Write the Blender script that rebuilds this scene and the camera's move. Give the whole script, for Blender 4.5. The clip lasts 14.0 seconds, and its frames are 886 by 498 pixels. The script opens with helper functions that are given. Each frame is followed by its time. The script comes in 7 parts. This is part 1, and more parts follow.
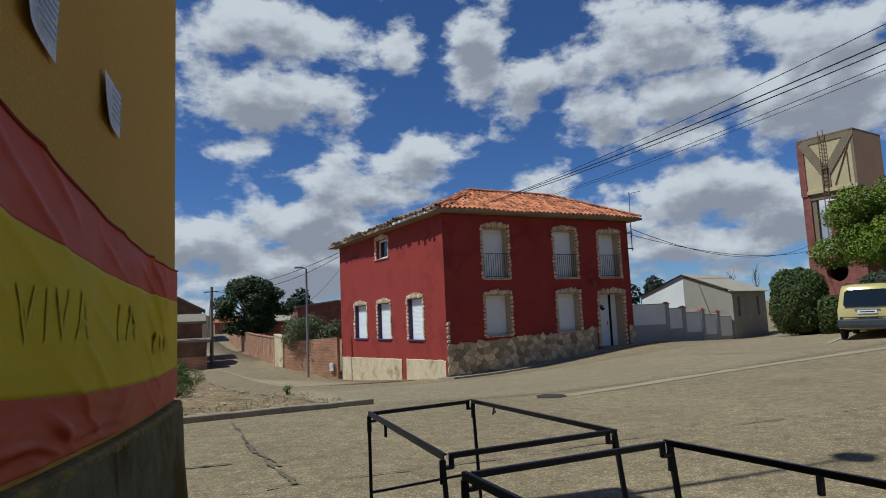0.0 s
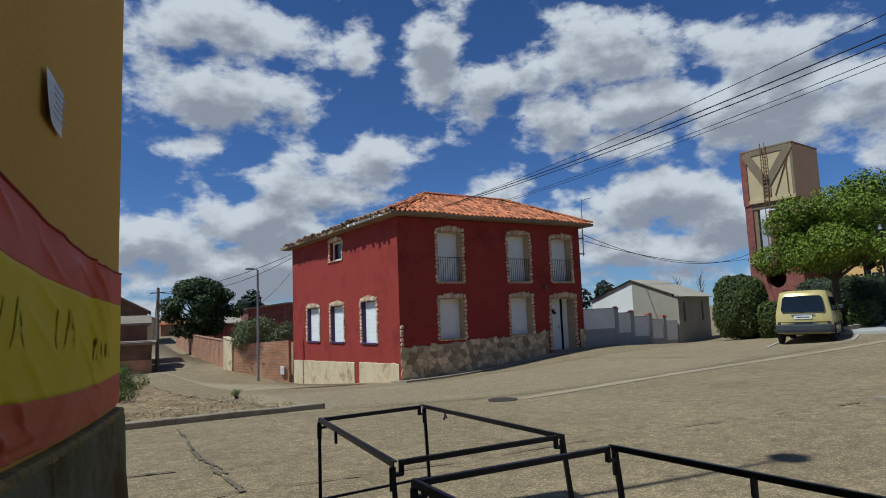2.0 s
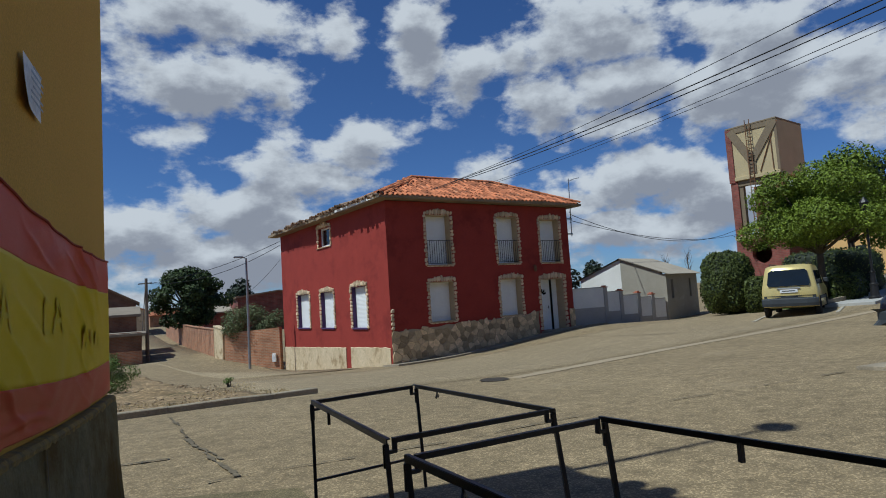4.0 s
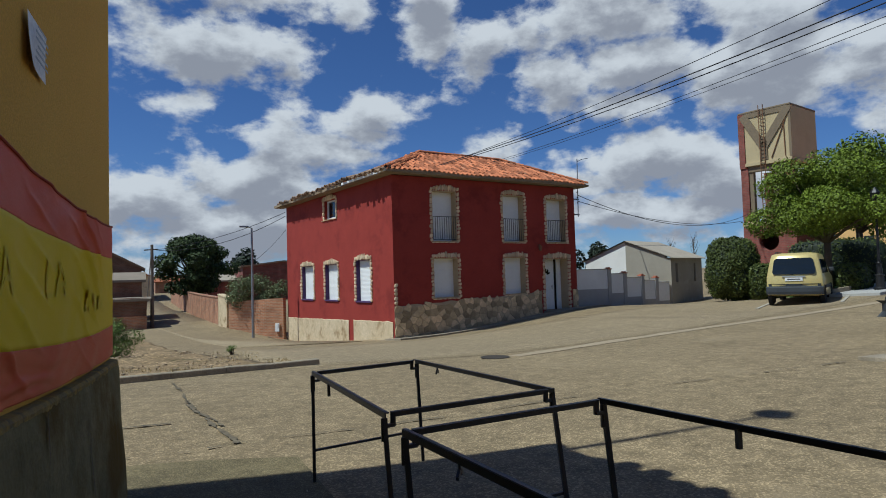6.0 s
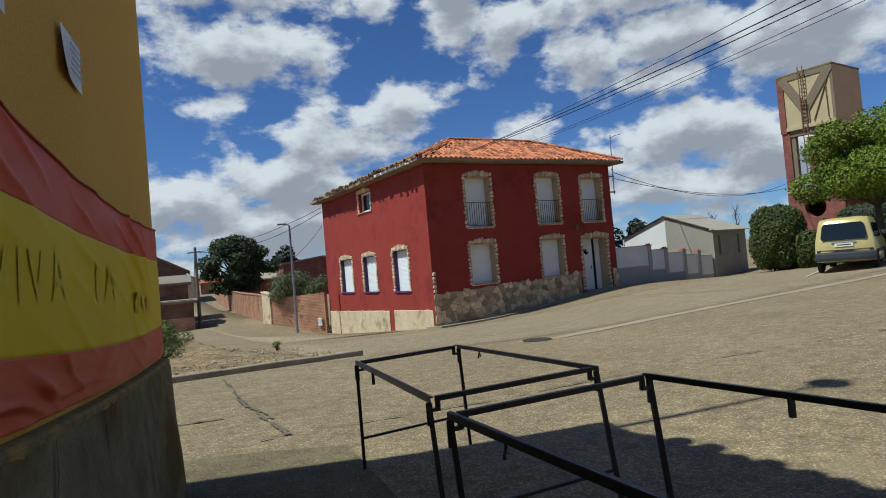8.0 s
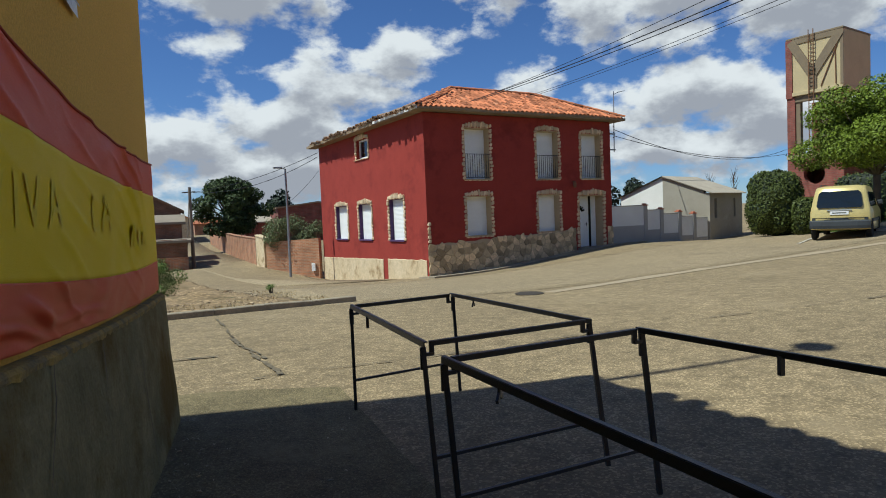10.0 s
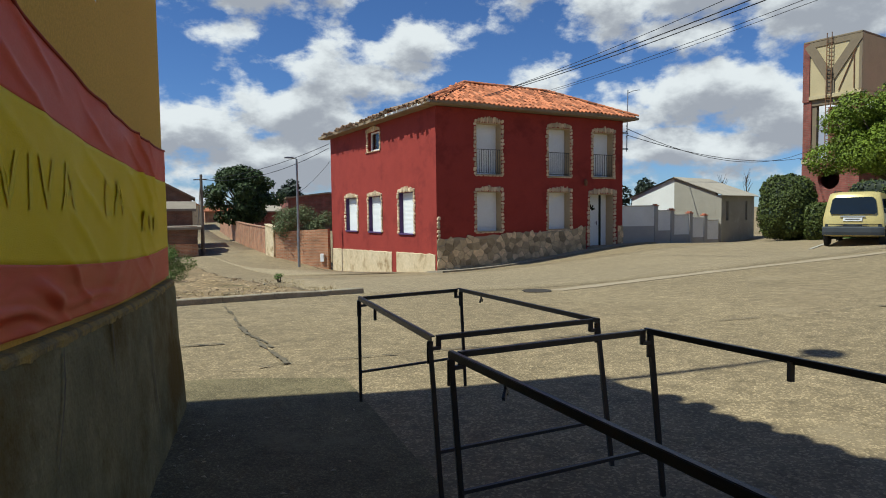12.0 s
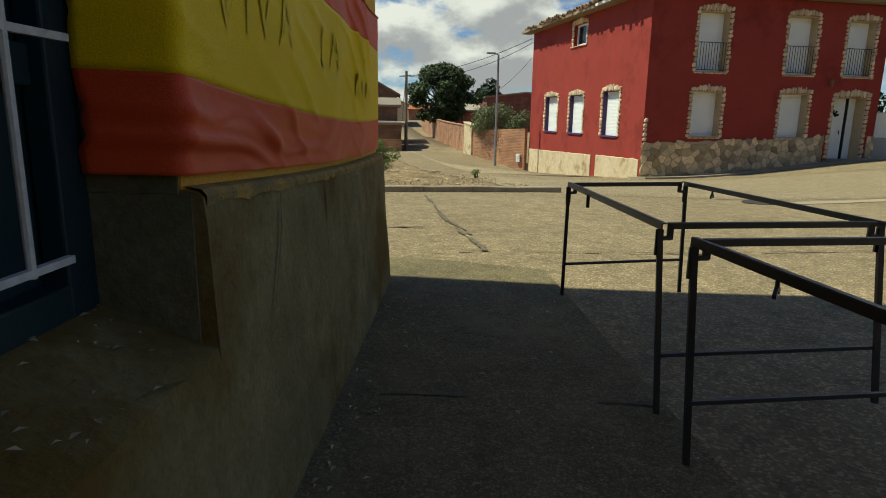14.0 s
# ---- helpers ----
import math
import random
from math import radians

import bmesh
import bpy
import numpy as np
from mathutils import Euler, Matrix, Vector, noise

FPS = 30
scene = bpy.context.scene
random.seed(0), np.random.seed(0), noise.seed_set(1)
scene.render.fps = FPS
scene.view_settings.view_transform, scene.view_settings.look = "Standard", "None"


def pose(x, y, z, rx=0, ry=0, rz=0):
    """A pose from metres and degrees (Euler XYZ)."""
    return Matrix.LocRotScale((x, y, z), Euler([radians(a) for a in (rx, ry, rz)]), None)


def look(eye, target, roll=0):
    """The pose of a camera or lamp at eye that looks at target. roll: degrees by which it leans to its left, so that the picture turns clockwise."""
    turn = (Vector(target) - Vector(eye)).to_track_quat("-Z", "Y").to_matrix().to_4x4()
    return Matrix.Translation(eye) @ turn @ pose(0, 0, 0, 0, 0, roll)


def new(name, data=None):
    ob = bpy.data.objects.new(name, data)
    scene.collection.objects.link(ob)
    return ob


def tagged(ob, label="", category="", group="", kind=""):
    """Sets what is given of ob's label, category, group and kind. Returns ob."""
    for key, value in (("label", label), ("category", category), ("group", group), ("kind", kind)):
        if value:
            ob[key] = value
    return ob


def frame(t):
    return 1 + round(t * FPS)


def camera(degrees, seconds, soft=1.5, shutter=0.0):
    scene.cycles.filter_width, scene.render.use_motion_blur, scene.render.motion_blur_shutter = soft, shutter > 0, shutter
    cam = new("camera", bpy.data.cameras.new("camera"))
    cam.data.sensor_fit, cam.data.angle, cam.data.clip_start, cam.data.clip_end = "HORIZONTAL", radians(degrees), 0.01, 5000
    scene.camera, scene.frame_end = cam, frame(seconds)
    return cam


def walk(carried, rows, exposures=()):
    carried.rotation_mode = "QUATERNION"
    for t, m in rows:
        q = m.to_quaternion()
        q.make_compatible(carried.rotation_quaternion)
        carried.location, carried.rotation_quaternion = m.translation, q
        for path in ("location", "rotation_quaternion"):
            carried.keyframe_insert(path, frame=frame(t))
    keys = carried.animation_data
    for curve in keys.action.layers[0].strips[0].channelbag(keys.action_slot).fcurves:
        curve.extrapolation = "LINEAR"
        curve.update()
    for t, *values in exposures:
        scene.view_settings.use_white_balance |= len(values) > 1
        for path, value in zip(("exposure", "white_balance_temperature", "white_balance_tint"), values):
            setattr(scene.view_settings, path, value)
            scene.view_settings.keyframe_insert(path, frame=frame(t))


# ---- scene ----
cam = camera(71.0, 14.0, soft=1.0)
PATH = [
    (0, (0.017, 0.647, 1.377), (0.744, 2.498, 1.594), -2.5),
    (0.5, (0.022, 0.651, 1.371), (0.801, 2.492, 1.434), -3.2),
    (1, (0.02, 0.632, 1.377), (0.871, 2.439, 1.491), -2.8),
    (1.5, (0.024, 0.634, 1.38), (0.854, 2.443, 1.576), -3.3),
    (2, (0.02, 0.628, 1.396), (0.88, 2.42, 1.616), -2.2),
    (2.5, (0.02, 0.623, 1.389), (0.895, 2.41, 1.586), -2.0),
    (5, (0.033, 0.626, 1.362), (0.926, 2.41, 1.507), -4.3),
    (5.5, (0.039, 0.636, 1.36), (0.91, 2.433, 1.474), -3.4),
    (6, (0.035, 0.64, 1.371), (0.911, 2.436, 1.462), -1.7),
    (6.5, (0.043, 0.635, 1.366), (0.955, 2.412, 1.464), -1.1),
    (7, (0.036, 0.634, 1.365), (0.931, 2.422, 1.405), -0.6),
    (7.5, (0.04, 0.639, 1.361), (0.837, 2.473, 1.414), -3.9),
    (8, (0.041, 0.641, 1.354), (0.809, 2.487, 1.411), -4.9),
    (10.5, (0.022, 0.671, 1.331), (0.791, 2.514, 1.217), -1.5),
    (11, (0.021, 0.675, 1.34), (0.778, 2.523, 1.235), -0.8),
    (11.5, (0.023, 0.675, 1.333), (0.767, 2.528, 1.223), -0.7),
    (12, (0.021, 0.673, 1.332), (0.769, 2.524, 1.215), -0.7),
    (12.5, (0.025, 0.676, 1.332), (0.78, 2.524, 1.209), -0.6),
    (13, (0.016, 0.697, 1.326), (0.707, 2.567, 1.168), -0.2),
    (13.5, (0.005, 0.869, 1.212), (0.434, 2.779, 0.805), 3.0),
    (14, (-0.015, 1.002, 1.16), (0.137, 2.951, 0.738), 1.0),
]
walk(cam, [(t, look(eye, target, roll)) for t, eye, target, roll in PATH],
     exposures=[(0, -0.17, 5850, 0), (0.7, -0.06, 5870, 0), (1.6, -0.12, 5830, 0), (2.5, -0.14, 5800, 0), (5, -0.20, 5850, 0), (6.2, -0.08, 5880, 0), (8, 0.06, 5980, -1), (10.5, 0.27, 6200, -2), (13, 0.31, 6330, -3), (13.6, 0.32, 6950, -7), (14, 0.29, 7150, -9)])

# ---- light ----
SUN = Vector((-0.527, 0.050, 0.849)).normalized()   # towards the sun, high on the west side
lamp = bpy.data.lights.new("sun", "SUN")
lamp.energy, lamp.angle, lamp.color = 4.4, radians(0.55), (1.0, 0.975, 0.93)
sun = new("sun", lamp)
sun.matrix_world = look((0, 0, 60), Vector((0, 0, 60)) - SUN)

world = bpy.data.worlds.new("sky")
scene.world = world
world.use_nodes = True
wt = world.node_tree
wt.nodes.clear()


def wn(kind, operation="", blend_type="", data_type="", interpolation_type="", **values):
    n = wt.nodes.new(kind)
    if operation:
        n.operation = operation
    if data_type:
        n.data_type = data_type
    if blend_type:
        n.blend_type = blend_type
    if interpolation_type:
        n.interpolation_type = interpolation_type
    for k, v in values.items():
        n.inputs[int(k[1:])].default_value = v
    return n


def wl(a, b):
    wt.links.new(a, b)


sky = wn("ShaderNodeTexSky")
sky.sky_type, sky.sun_disc = "NISHITA", False
sky.sun_elevation, sky.sun_rotation = math.asin(SUN.z), math.atan2(SUN.x, SUN.y)
sky.air_density, sky.dust_density, sky.ozone_density, sky.altitude = 1.0, 0.1, 3.0, 800
coord = wn("ShaderNodeTexCoord")
# cumulus clouds: azimuth from north, height, width and depth of each bank, in degrees
CLOUDS = [(5.3, 24.8, 7.6, 2.5), (6.0, 20.0, 6.4, 2.4), (4.2, 15.2, 2.7, 1.0), (18.6, 25.1, 2.0, 2.2), (25.6, 24.0, 2.9, 4.2), (30.2, 21.0, 3.0, 2.6),
          (41.3, 22.0, 7.6, 3.6), (37.0, 17.6, 3.9, 2.4), (44.0, 18.0, 6.0, 2.9), (54.6, 20.4, 5.8, 2.7), (51.0, 16.8, 5.3, 2.4), (57.5, 15.4, 8.4, 3.7),
          (42.5, 14.6, 3.8, 1.5), (20.1, 15.6, 3.0, 2.0), (11.0, 13.2, 4.2, 2.4), (15.5, 11.9, 5.3, 2.6), (8.6, 9.3, 6.8, 2.3), (1.8, 7.4, 4.8, 1.7),
          (30.9, 12.0, 2.7, 1.6), (44.5, 9.6, 7.0, 1.9), (51.0, 7.6, 6.0, 1.7), (38.0, 8.4, 3.2, 1.2), (43.2, 5.6, 5.5, 1.1), (9.0, 5.2, 8.0, 1.8)]


fill_cloud_rng = random.Random(3)
for k in range(7):      # unseen banks added round and overhead to whiten the fill light in shade
    CLOUDS.append((85 + 38 * k + fill_cloud_rng.uniform(-6, 6), fill_cloud_rng.choice((16, 24, 36, 55)) + fill_cloud_rng.uniform(-4, 4), fill_cloud_rng.uniform(7.5, 11), fill_cloud_rng.uniform(3.5, 6)))


def cloud_field(lift):
    """Thickness of the clouds, seen a little higher up by lift."""
    low = wn("ShaderNodeVectorMath", operation="ADD")
    wl(coord.outputs["Generated"], low.inputs[0])
    low.inputs[1].default_value = (0, 0, lift)
    rough = wn("ShaderNodeTexNoise")
    rough.inputs["Scale"].default_value, rough.inputs["Detail"].default_value, rough.inputs["Roughness"].default_value = 11.0, 9.0, 0.58
    squash = wn("ShaderNodeVectorMath", operation="MULTIPLY")
    squash.inputs[1].default_value = (1, 1, 1.7)
    wl(low.outputs[0], squash.inputs[0])
    wl(squash.outputs[0], rough.inputs["Vector"])
    total = None
    for az, el, wide, high in CLOUDS:
        c = Vector((math.sin(radians(az)) * math.cos(radians(el)), math.cos(radians(az)) * math.cos(radians(el)), math.sin(radians(el))))
        sub = wn("ShaderNodeVectorMath", operation="SUBTRACT")
        wl(low.outputs[0], sub.inputs[0])
        sub.inputs[1].default_value = c
        mul = wn("ShaderNodeVectorMath", operation="MULTIPLY")
        wl(sub.outputs[0], mul.inputs[0])
        mul.inputs[1].default_value = (0.92 / radians(wide), 0.92 / radians(wide), 0.92 / radians(high))
        length = wn("ShaderNodeVectorMath", operation="LENGTH")
        wl(mul.outputs[0], length.inputs[0])
        one = wn("ShaderNodeMapRange", _1=0.1, _2=1.7, _3=1.0, _4=0.0)
        wl(length.outputs["Value"], one.inputs[0])
        if total is None:
            total = one.outputs[0]
        else:
            m = wn("ShaderNodeMath", operation="MAXIMUM")
            wl(total, m.inputs[0])
            wl(one.outputs[0], m.inputs[1])
            total = m.outputs[0]
    add = wn("ShaderNodeMath", operation="MULTIPLY_ADD", _1=0.46)
    wl(total, add.inputs[0])
    ragged = wn("ShaderNodeMath", operation="MULTIPLY_ADD", _1=1.08, _2=-0.04)
    wl(rough.outputs["Fac"], ragged.inputs[0])
    wl(ragged.outputs[0], add.inputs[2])
    parts = wn("ShaderNodeSeparateXYZ")
    wl(low.outputs[0], parts.inputs[0])
    band = wn("ShaderNodeMapRange", _1=0.02, _2=0.20, _3=0.22, _4=0.0)      # clouds close up towards the horizon
    wl(parts.outputs[2], band.inputs[0])
    both = wn("ShaderNodeMath", operation="ADD")
    wl(add.outputs[0], both.inputs[0])
    wl(band.outputs[0], both.inputs[1])
    return both.outputs[0]


here, above = cloud_field(0.0), cloud_field(0.03)
cover = wn("ShaderNodeMapRange", interpolation_type="SMOOTHSTEP", _1=0.645, _2=0.84, _3=0.0, _4=1.0)
wl(here, cover.inputs[0])
shade = wn("ShaderNodeMapRange", interpolation_type="SMOOTHSTEP", _1=0.66, _2=1.0, _3=1.0, _4=0.0)
wl(above, shade.inputs[0])
tone = wn("ShaderNodeMix", data_type="RGBA")
tone.inputs[6].default_value, tone.inputs[7].default_value = (5.3, 5.3, 6.2, 1), (11.6, 11.4, 12.0, 1)
wl(shade.outputs[0], tone.inputs[0])
mixed = wn("ShaderNodeMix", data_type="RGBA")
wl(cover.outputs[0], mixed.inputs[0])
tint = wn("ShaderNodeMix", data_type="RGBA", blend_type="MULTIPLY")
tint.inputs[0].default_value, tint.inputs[7].default_value = 1.0, (0.73, 0.92, 1.36, 1)
wl(sky.outputs[0], tint.inputs[6])
wl(tint.outputs[2], mixed.inputs[6])
wl(tone.outputs[2], mixed.inputs[7])
back = wn("ShaderNodeBackground")
back.inputs["Strength"].default_value = 0.058
wl(mixed.outputs[2], back.inputs["Color"])
wout = wn("ShaderNodeOutputWorld")
wl(back.outputs[0], wout.inputs["Surface"])

# ---- materials ----


def material(name, color, other=None, scale=3.0, rough=0.85, metal=0.0, bump=0.3, bump_scale=40.0, mix=0.6, spots=None, spot_scale=1.2, per_piece=0.0, spec=0.3, wear=0.0, pebble=0.0, mottle=0.0):
    """A matt or glossy surface with two scales of variation: broad stains and fine grain, both in metres."""
    m = bpy.data.materials.new(name)
    m.use_nodes = True
    t = m.node_tree
    b = t.nodes["Principled BSDF"]
    b.inputs["Roughness"].default_value, b.inputs["Metallic"].default_value = rough, metal
    b.inputs["Specular IOR Level"].default_value = spec
    c = t.nodes.new("ShaderNodeTexCoord")
    g = t.nodes.new("ShaderNodeNewGeometry")
    fine, broad = t.nodes.new("ShaderNodeTexNoise"), t.nodes.new("ShaderNodeTexNoise")
    for n, s, d in ((fine, bump_scale, 6.0), (broad, scale, 5.0)):
        n.inputs["Scale"].default_value, n.inputs["Detail"].default_value = s, d
        n.inputs["Roughness"].default_value = 0.6
        t.links.new(g.outputs["Position"], n.inputs["Vector"])
    ramp = t.nodes.new("ShaderNodeMapRange")
    ramp.inputs[1].default_value, ramp.inputs[2].default_value = 0.32, 0.68
    t.links.new(broad.outputs["Fac"], ramp.inputs[0])
    half = t.nodes.new("ShaderNodeMix")
    half.data_type = "RGBA"
    other = other or tuple(v * 0.72 for v in color)
    half.inputs[6].default_value, half.inputs[7].default_value = (*color, 1), (*other, 1)
    scaled = t.nodes.new("ShaderNodeMath")
    scaled.operation = "MULTIPLY"
    scaled.inputs[1].default_value = mix
    t.links.new(ramp.outputs[0], scaled.inputs[0])
    t.links.new(scaled.outputs[0], half.inputs[0])
    out = half.outputs[2]
    grain = t.nodes.new("ShaderNodeMix")
    grain.data_type, grain.blend_type = "RGBA", "MULTIPLY"
    grain.inputs[0].default_value = 0.8
    gr = t.nodes.new("ShaderNodeMapRange")
    gr.inputs[1].default_value, gr.inputs[2].default_value, gr.inputs[3].default_value, gr.inputs[4].default_value = 0.25, 0.75, 0.78, 1.18
    t.links.new(fine.outputs["Fac"], gr.inputs[0])
    t.links.new(out, grain.inputs[6])
    t.links.new(gr.outputs[0], grain.inputs[7])
    out = grain.outputs[2]
    if pebble:
        vo = t.nodes.new("ShaderNodeTexVoronoi")
        vo.inputs["Scale"].default_value = pebble
        t.links.new(g.outputs["Position"], vo.inputs["Vector"])
        bw = t.nodes.new("ShaderNodeSeparateColor")
        t.links.new(vo.outputs["Color"], bw.inputs[0])
        pr = t.nodes.new("ShaderNodeMapRange")
        pr.inputs[1].default_value, pr.inputs[3].default_value, pr.inputs[4].default_value = 0.60, 0.90, 1.75
        t.links.new(bw.outputs[0], pr.inputs[0])
        pb = t.nodes.new("ShaderNodeMix")
        pb.data_type, pb.blend_type = "RGBA", "MULTIPLY"
        pb.inputs[0].default_value = 1.0
        t.links.new(out, pb.inputs[6])
        t.links.new(pr.outputs[0], pb.inputs[7])
        out = pb.outputs[2]
    if mottle:
        mo = t.nodes.new("ShaderNodeTexNoise")
        mo.inputs["Scale"].default_value, mo.inputs["Detail"].default_value, mo.inputs["Roughness"].default_value = 5.0, 9.0, 0.78
        t.links.new(g.outputs["Position"], mo.inputs["Vector"])
        mr = t.nodes.new("ShaderNodeMapRange")
        mr.inputs[1].default_value, mr.inputs[2].default_value, mr.inputs[3].default_value, mr.inputs[4].default_value = 0.3, 0.7, 1 - mottle, 1 + mottle
        t.links.new(mo.outputs["Fac"], mr.inputs[0])
        mm = t.nodes.new("ShaderNodeMix")
        mm.data_type, mm.blend_type = "RGBA", "MULTIPLY"
        mm.inputs[0].default_value = 1.0
        t.links.new(out, mm.inputs[6])
        t.links.new(mr.outputs[0], mm.inputs[7])
        out = mm.outputs[2]
    if spots:
        sp = t.nodes.new("ShaderNodeTexNoise")
        sp.inputs["Scale"].default_value, sp.inputs["Detail"].default_value, sp.inputs["Roughness"].default_value = spot_scale, 8.0, 0.7
        t.links.new(g.outputs["Position"], sp.inputs["Vector"])
        sr = t.nodes.new("ShaderNodeMapRange")
        sr.inputs[1].default_value, sr.inputs[2].default_value = 0.54 - wear, 0.68 - wear
        t.links.new(sp.outputs["Fac"], sr.inputs[0])
        sm = t.nodes.new("ShaderNodeMix")
        sm.data_type = "RGBA"
        sm.inputs[7].default_value = (*spots, 1)
        t.links.new(sr.outputs[0], sm.inputs[0])
        t.links.new(out, sm.inputs[6])
        out = sm.outputs[2]
    if per_piece:
        info, isl = t.nodes.new("ShaderNodeObjectInfo"), t.nodes.new("ShaderNodeMath")
        isl.operation = "ADD"
        t.links.new(info.outputs["Random"], isl.inputs[0])
        t.links.new(g.outputs["Random Per Island"], isl.inputs[1])
        fr = t.nodes.new("ShaderNodeMath")
        fr.operation = "FRACT"
        t.links.new(isl.outputs[0], fr.inputs[0])
        vr = t.nodes.new("ShaderNodeMapRange")
        vr.inputs[3].default_value, vr.inputs[4].default_value = 1 - per_piece, 1 + per_piece
        t.links.new(fr.outputs[0], vr.inputs[0])
        pm = t.nodes.new("ShaderNodeMix")
        pm.data_type, pm.blend_type = "RGBA", "MULTIPLY"
        pm.inputs[0].default_value = 1.0
        t.links.new(out, pm.inputs[6])
        t.links.new(vr.outputs[0], pm.inputs[7])
        out = pm.outputs[2]
    t.links.new(out, b.inputs["Base Color"])
    if bump:
        bp = t.nodes.new("ShaderNodeBump")
        bp.inputs["Strength"].default_value, bp.inputs["Distance"].default_value = bump, 0.01
        t.links.new(fine.outputs["Fac"], bp.inputs["Height"])
        t.links.new(bp.outputs[0], b.inputs["Normal"])
    return m


def brick_material(name, brick, dark, mortar, axis, size=1.0):
    """Coursed brickwork too far off for single bricks; axis: the direction along the wall."""
    m = bpy.data.materials.new(name)
    m.use_nodes = True
    t = m.node_tree
    b = t.nodes["Principled BSDF"]
    b.inputs["Roughness"].default_value = 0.9
    g = t.nodes.new("ShaderNodeNewGeometry")
    dot = t.nodes.new("ShaderNodeVectorMath")
    dot.operation = "DOT_PRODUCT"
    dot.inputs[1].default_value = (axis[0], axis[1], 0)
    t.links.new(g.outputs["Position"], dot.inputs[0])
    sep, com = t.nodes.new("ShaderNodeSeparateXYZ"), t.nodes.new("ShaderNodeCombineXYZ")
    t.links.new(g.outputs["Position"], sep.inputs[0])
    t.links.new(dot.outputs["Value"], com.inputs[0])
    t.links.new(sep.outputs[2], com.inputs[1])
    br = t.nodes.new("ShaderNodeTexBrick")
    br.inputs["Color1"].default_value, br.inputs["Color2"].default_value, br.inputs["Mortar"].default_value = (*brick, 1), (*dark, 1), (*mortar, 1)
    br.inputs["Scale"].default_value, br.inputs["Brick Width"].default_value, br.inputs["Row Height"].default_value, br.inputs["Mortar Size"].default_value = 1.0, 0.26 * size, 0.085 * size, 0.012 * size
    t.links.new(com.outputs[0], br.inputs["Vector"])
    n = t.nodes.new("ShaderNodeTexNoise")
    n.inputs["Scale"].default_value, n.inputs["Detail"].default_value = 1.6, 6.0
    t.links.new(g.outputs["Position"], n.inputs["Vector"])
    r = t.nodes.new("ShaderNodeMapRange")
    r.inputs[1].default_value, r.inputs[2].default_value, r.inputs[3].default_value, r.inputs[4].default_value = 0.3, 0.7, 0.65, 1.2
    t.links.new(n.outputs["Fac"], r.inputs[0])
    x = t.nodes.new("ShaderNodeMix")
    x.data_type, x.blend_type = "RGBA", "MULTIPLY"
    x.inputs[0].default_value = 1.0
    t.links.new(br.outputs["Color"], x.inputs[6])
    t.links.new(r.outputs[0], x.inputs[7])
    t.links.new(x.outputs[2], b.inputs["Base Color"])
    bp = t.nodes.new("ShaderNodeBump")
    bp.inputs["Strength"].default_value, bp.inputs["Distance"].default_value, bp.invert = 0.6, 0.01, True
    t.links.new(br.outputs["Fac"], bp.inputs["Height"])
    t.links.new(bp.outputs[0], b.inputs["Normal"])
    return m


CONCRETE = material("ground_concrete", (0.245, 0.185, 0.104), (0.170, 0.127, 0.071), 0.35, 0.92, bump=1.0, bump_scale=45, spots=(0.283, 0.218, 0.130), spot_scale=0.5, wear=-0.04, pebble=70.0, mottle=0.42)
ROAD = material("road_concrete", (0.262, 0.202, 0.120), (0.205, 0.157, 0.093), 0.5, 0.92, bump=0.6, bump_scale=50, pebble=45.0, mottle=0.28)
PALE = material("pale_concrete_strip", (0.36, 0.285, 0.185), (0.28, 0.22, 0.14), 1.2, 0.9, bump=0.3, bump_scale=60)
JOINT = material("joint_dirt", (0.10, 0.08, 0.054), (0.19, 0.155, 0.10), 9.0, 0.95, bump=0.4, mix=1.0)
KERB = material("kerb_concrete", (0.33, 0.275, 0.195), (0.19, 0.155, 0.108), 1.5, 0.9, bump=0.7, mottle=0.3)
DIRT = material("dry_earth", (0.185, 0.125, 0.061), (0.275, 0.195, 0.105), 1.6, 0.97, bump=1.0, bump_scale=18, mix=1.0, spots=(0.085, 0.07, 0.03), spot_scale=2.0, pebble=14.0, mottle=0.45)
PAVE = material("pavement_concrete", (0.42, 0.41, 0.39), (0.34, 0.33, 0.31), 1.0, 0.9, bump=0.3)
# apron tone set below the street's to deepen the shade on it
ASH = material("apron_concrete_shade_toned", (0.160, 0.128, 0.066), (0.100, 0.080, 0.042), 1.4, 0.93, bump=0.8, bump_scale=40, spots=(0.20, 0.160, 0.085), spot_scale=1.3, pebble=140.0, mottle=0.32)
OCHRE = material("ochre_stucco", (0.70, 0.42, 0.082), (0.64, 0.37, 0.068), 1.0, 0.9, bump=0.5, bump_scale=90)
OCHRE_TOP = material("ochre_edge", (0.46, 0.30, 0.07), (0.20, 0.16, 0.08), 14.0, 0.95, bump=1.0, bump_scale=70, mix=1.0, spots=(0.14, 0.12, 0.07), spot_scale=9.0)
PLINTH = material("weathered_plinth_cement", (0.255, 0.212, 0.098), (0.16, 0.134, 0.058), 2.2, 0.93, bump=0.9, bump_scale=45, mix=0.9, spots=(0.125, 0.078, 0.014), spot_scale=1.0, wear=0.07, mottle=0.25)
# cement of the niche jamb with the recess's shade put into its colour
SHADE_LINING = material("niche_shade_cement", (0.15, 0.145, 0.088), (0.09, 0.09, 0.055), 3.0, 0.95, bump=0.7, mottle=0.3)
RED = material("red_house_paint", (0.295, 0.039, 0.028), (0.225, 0.028, 0.020), 1.2, 0.85, bump=0.3, bump_scale=30, spots=(0.19, 0.022, 0.017), spot_scale=0.6)
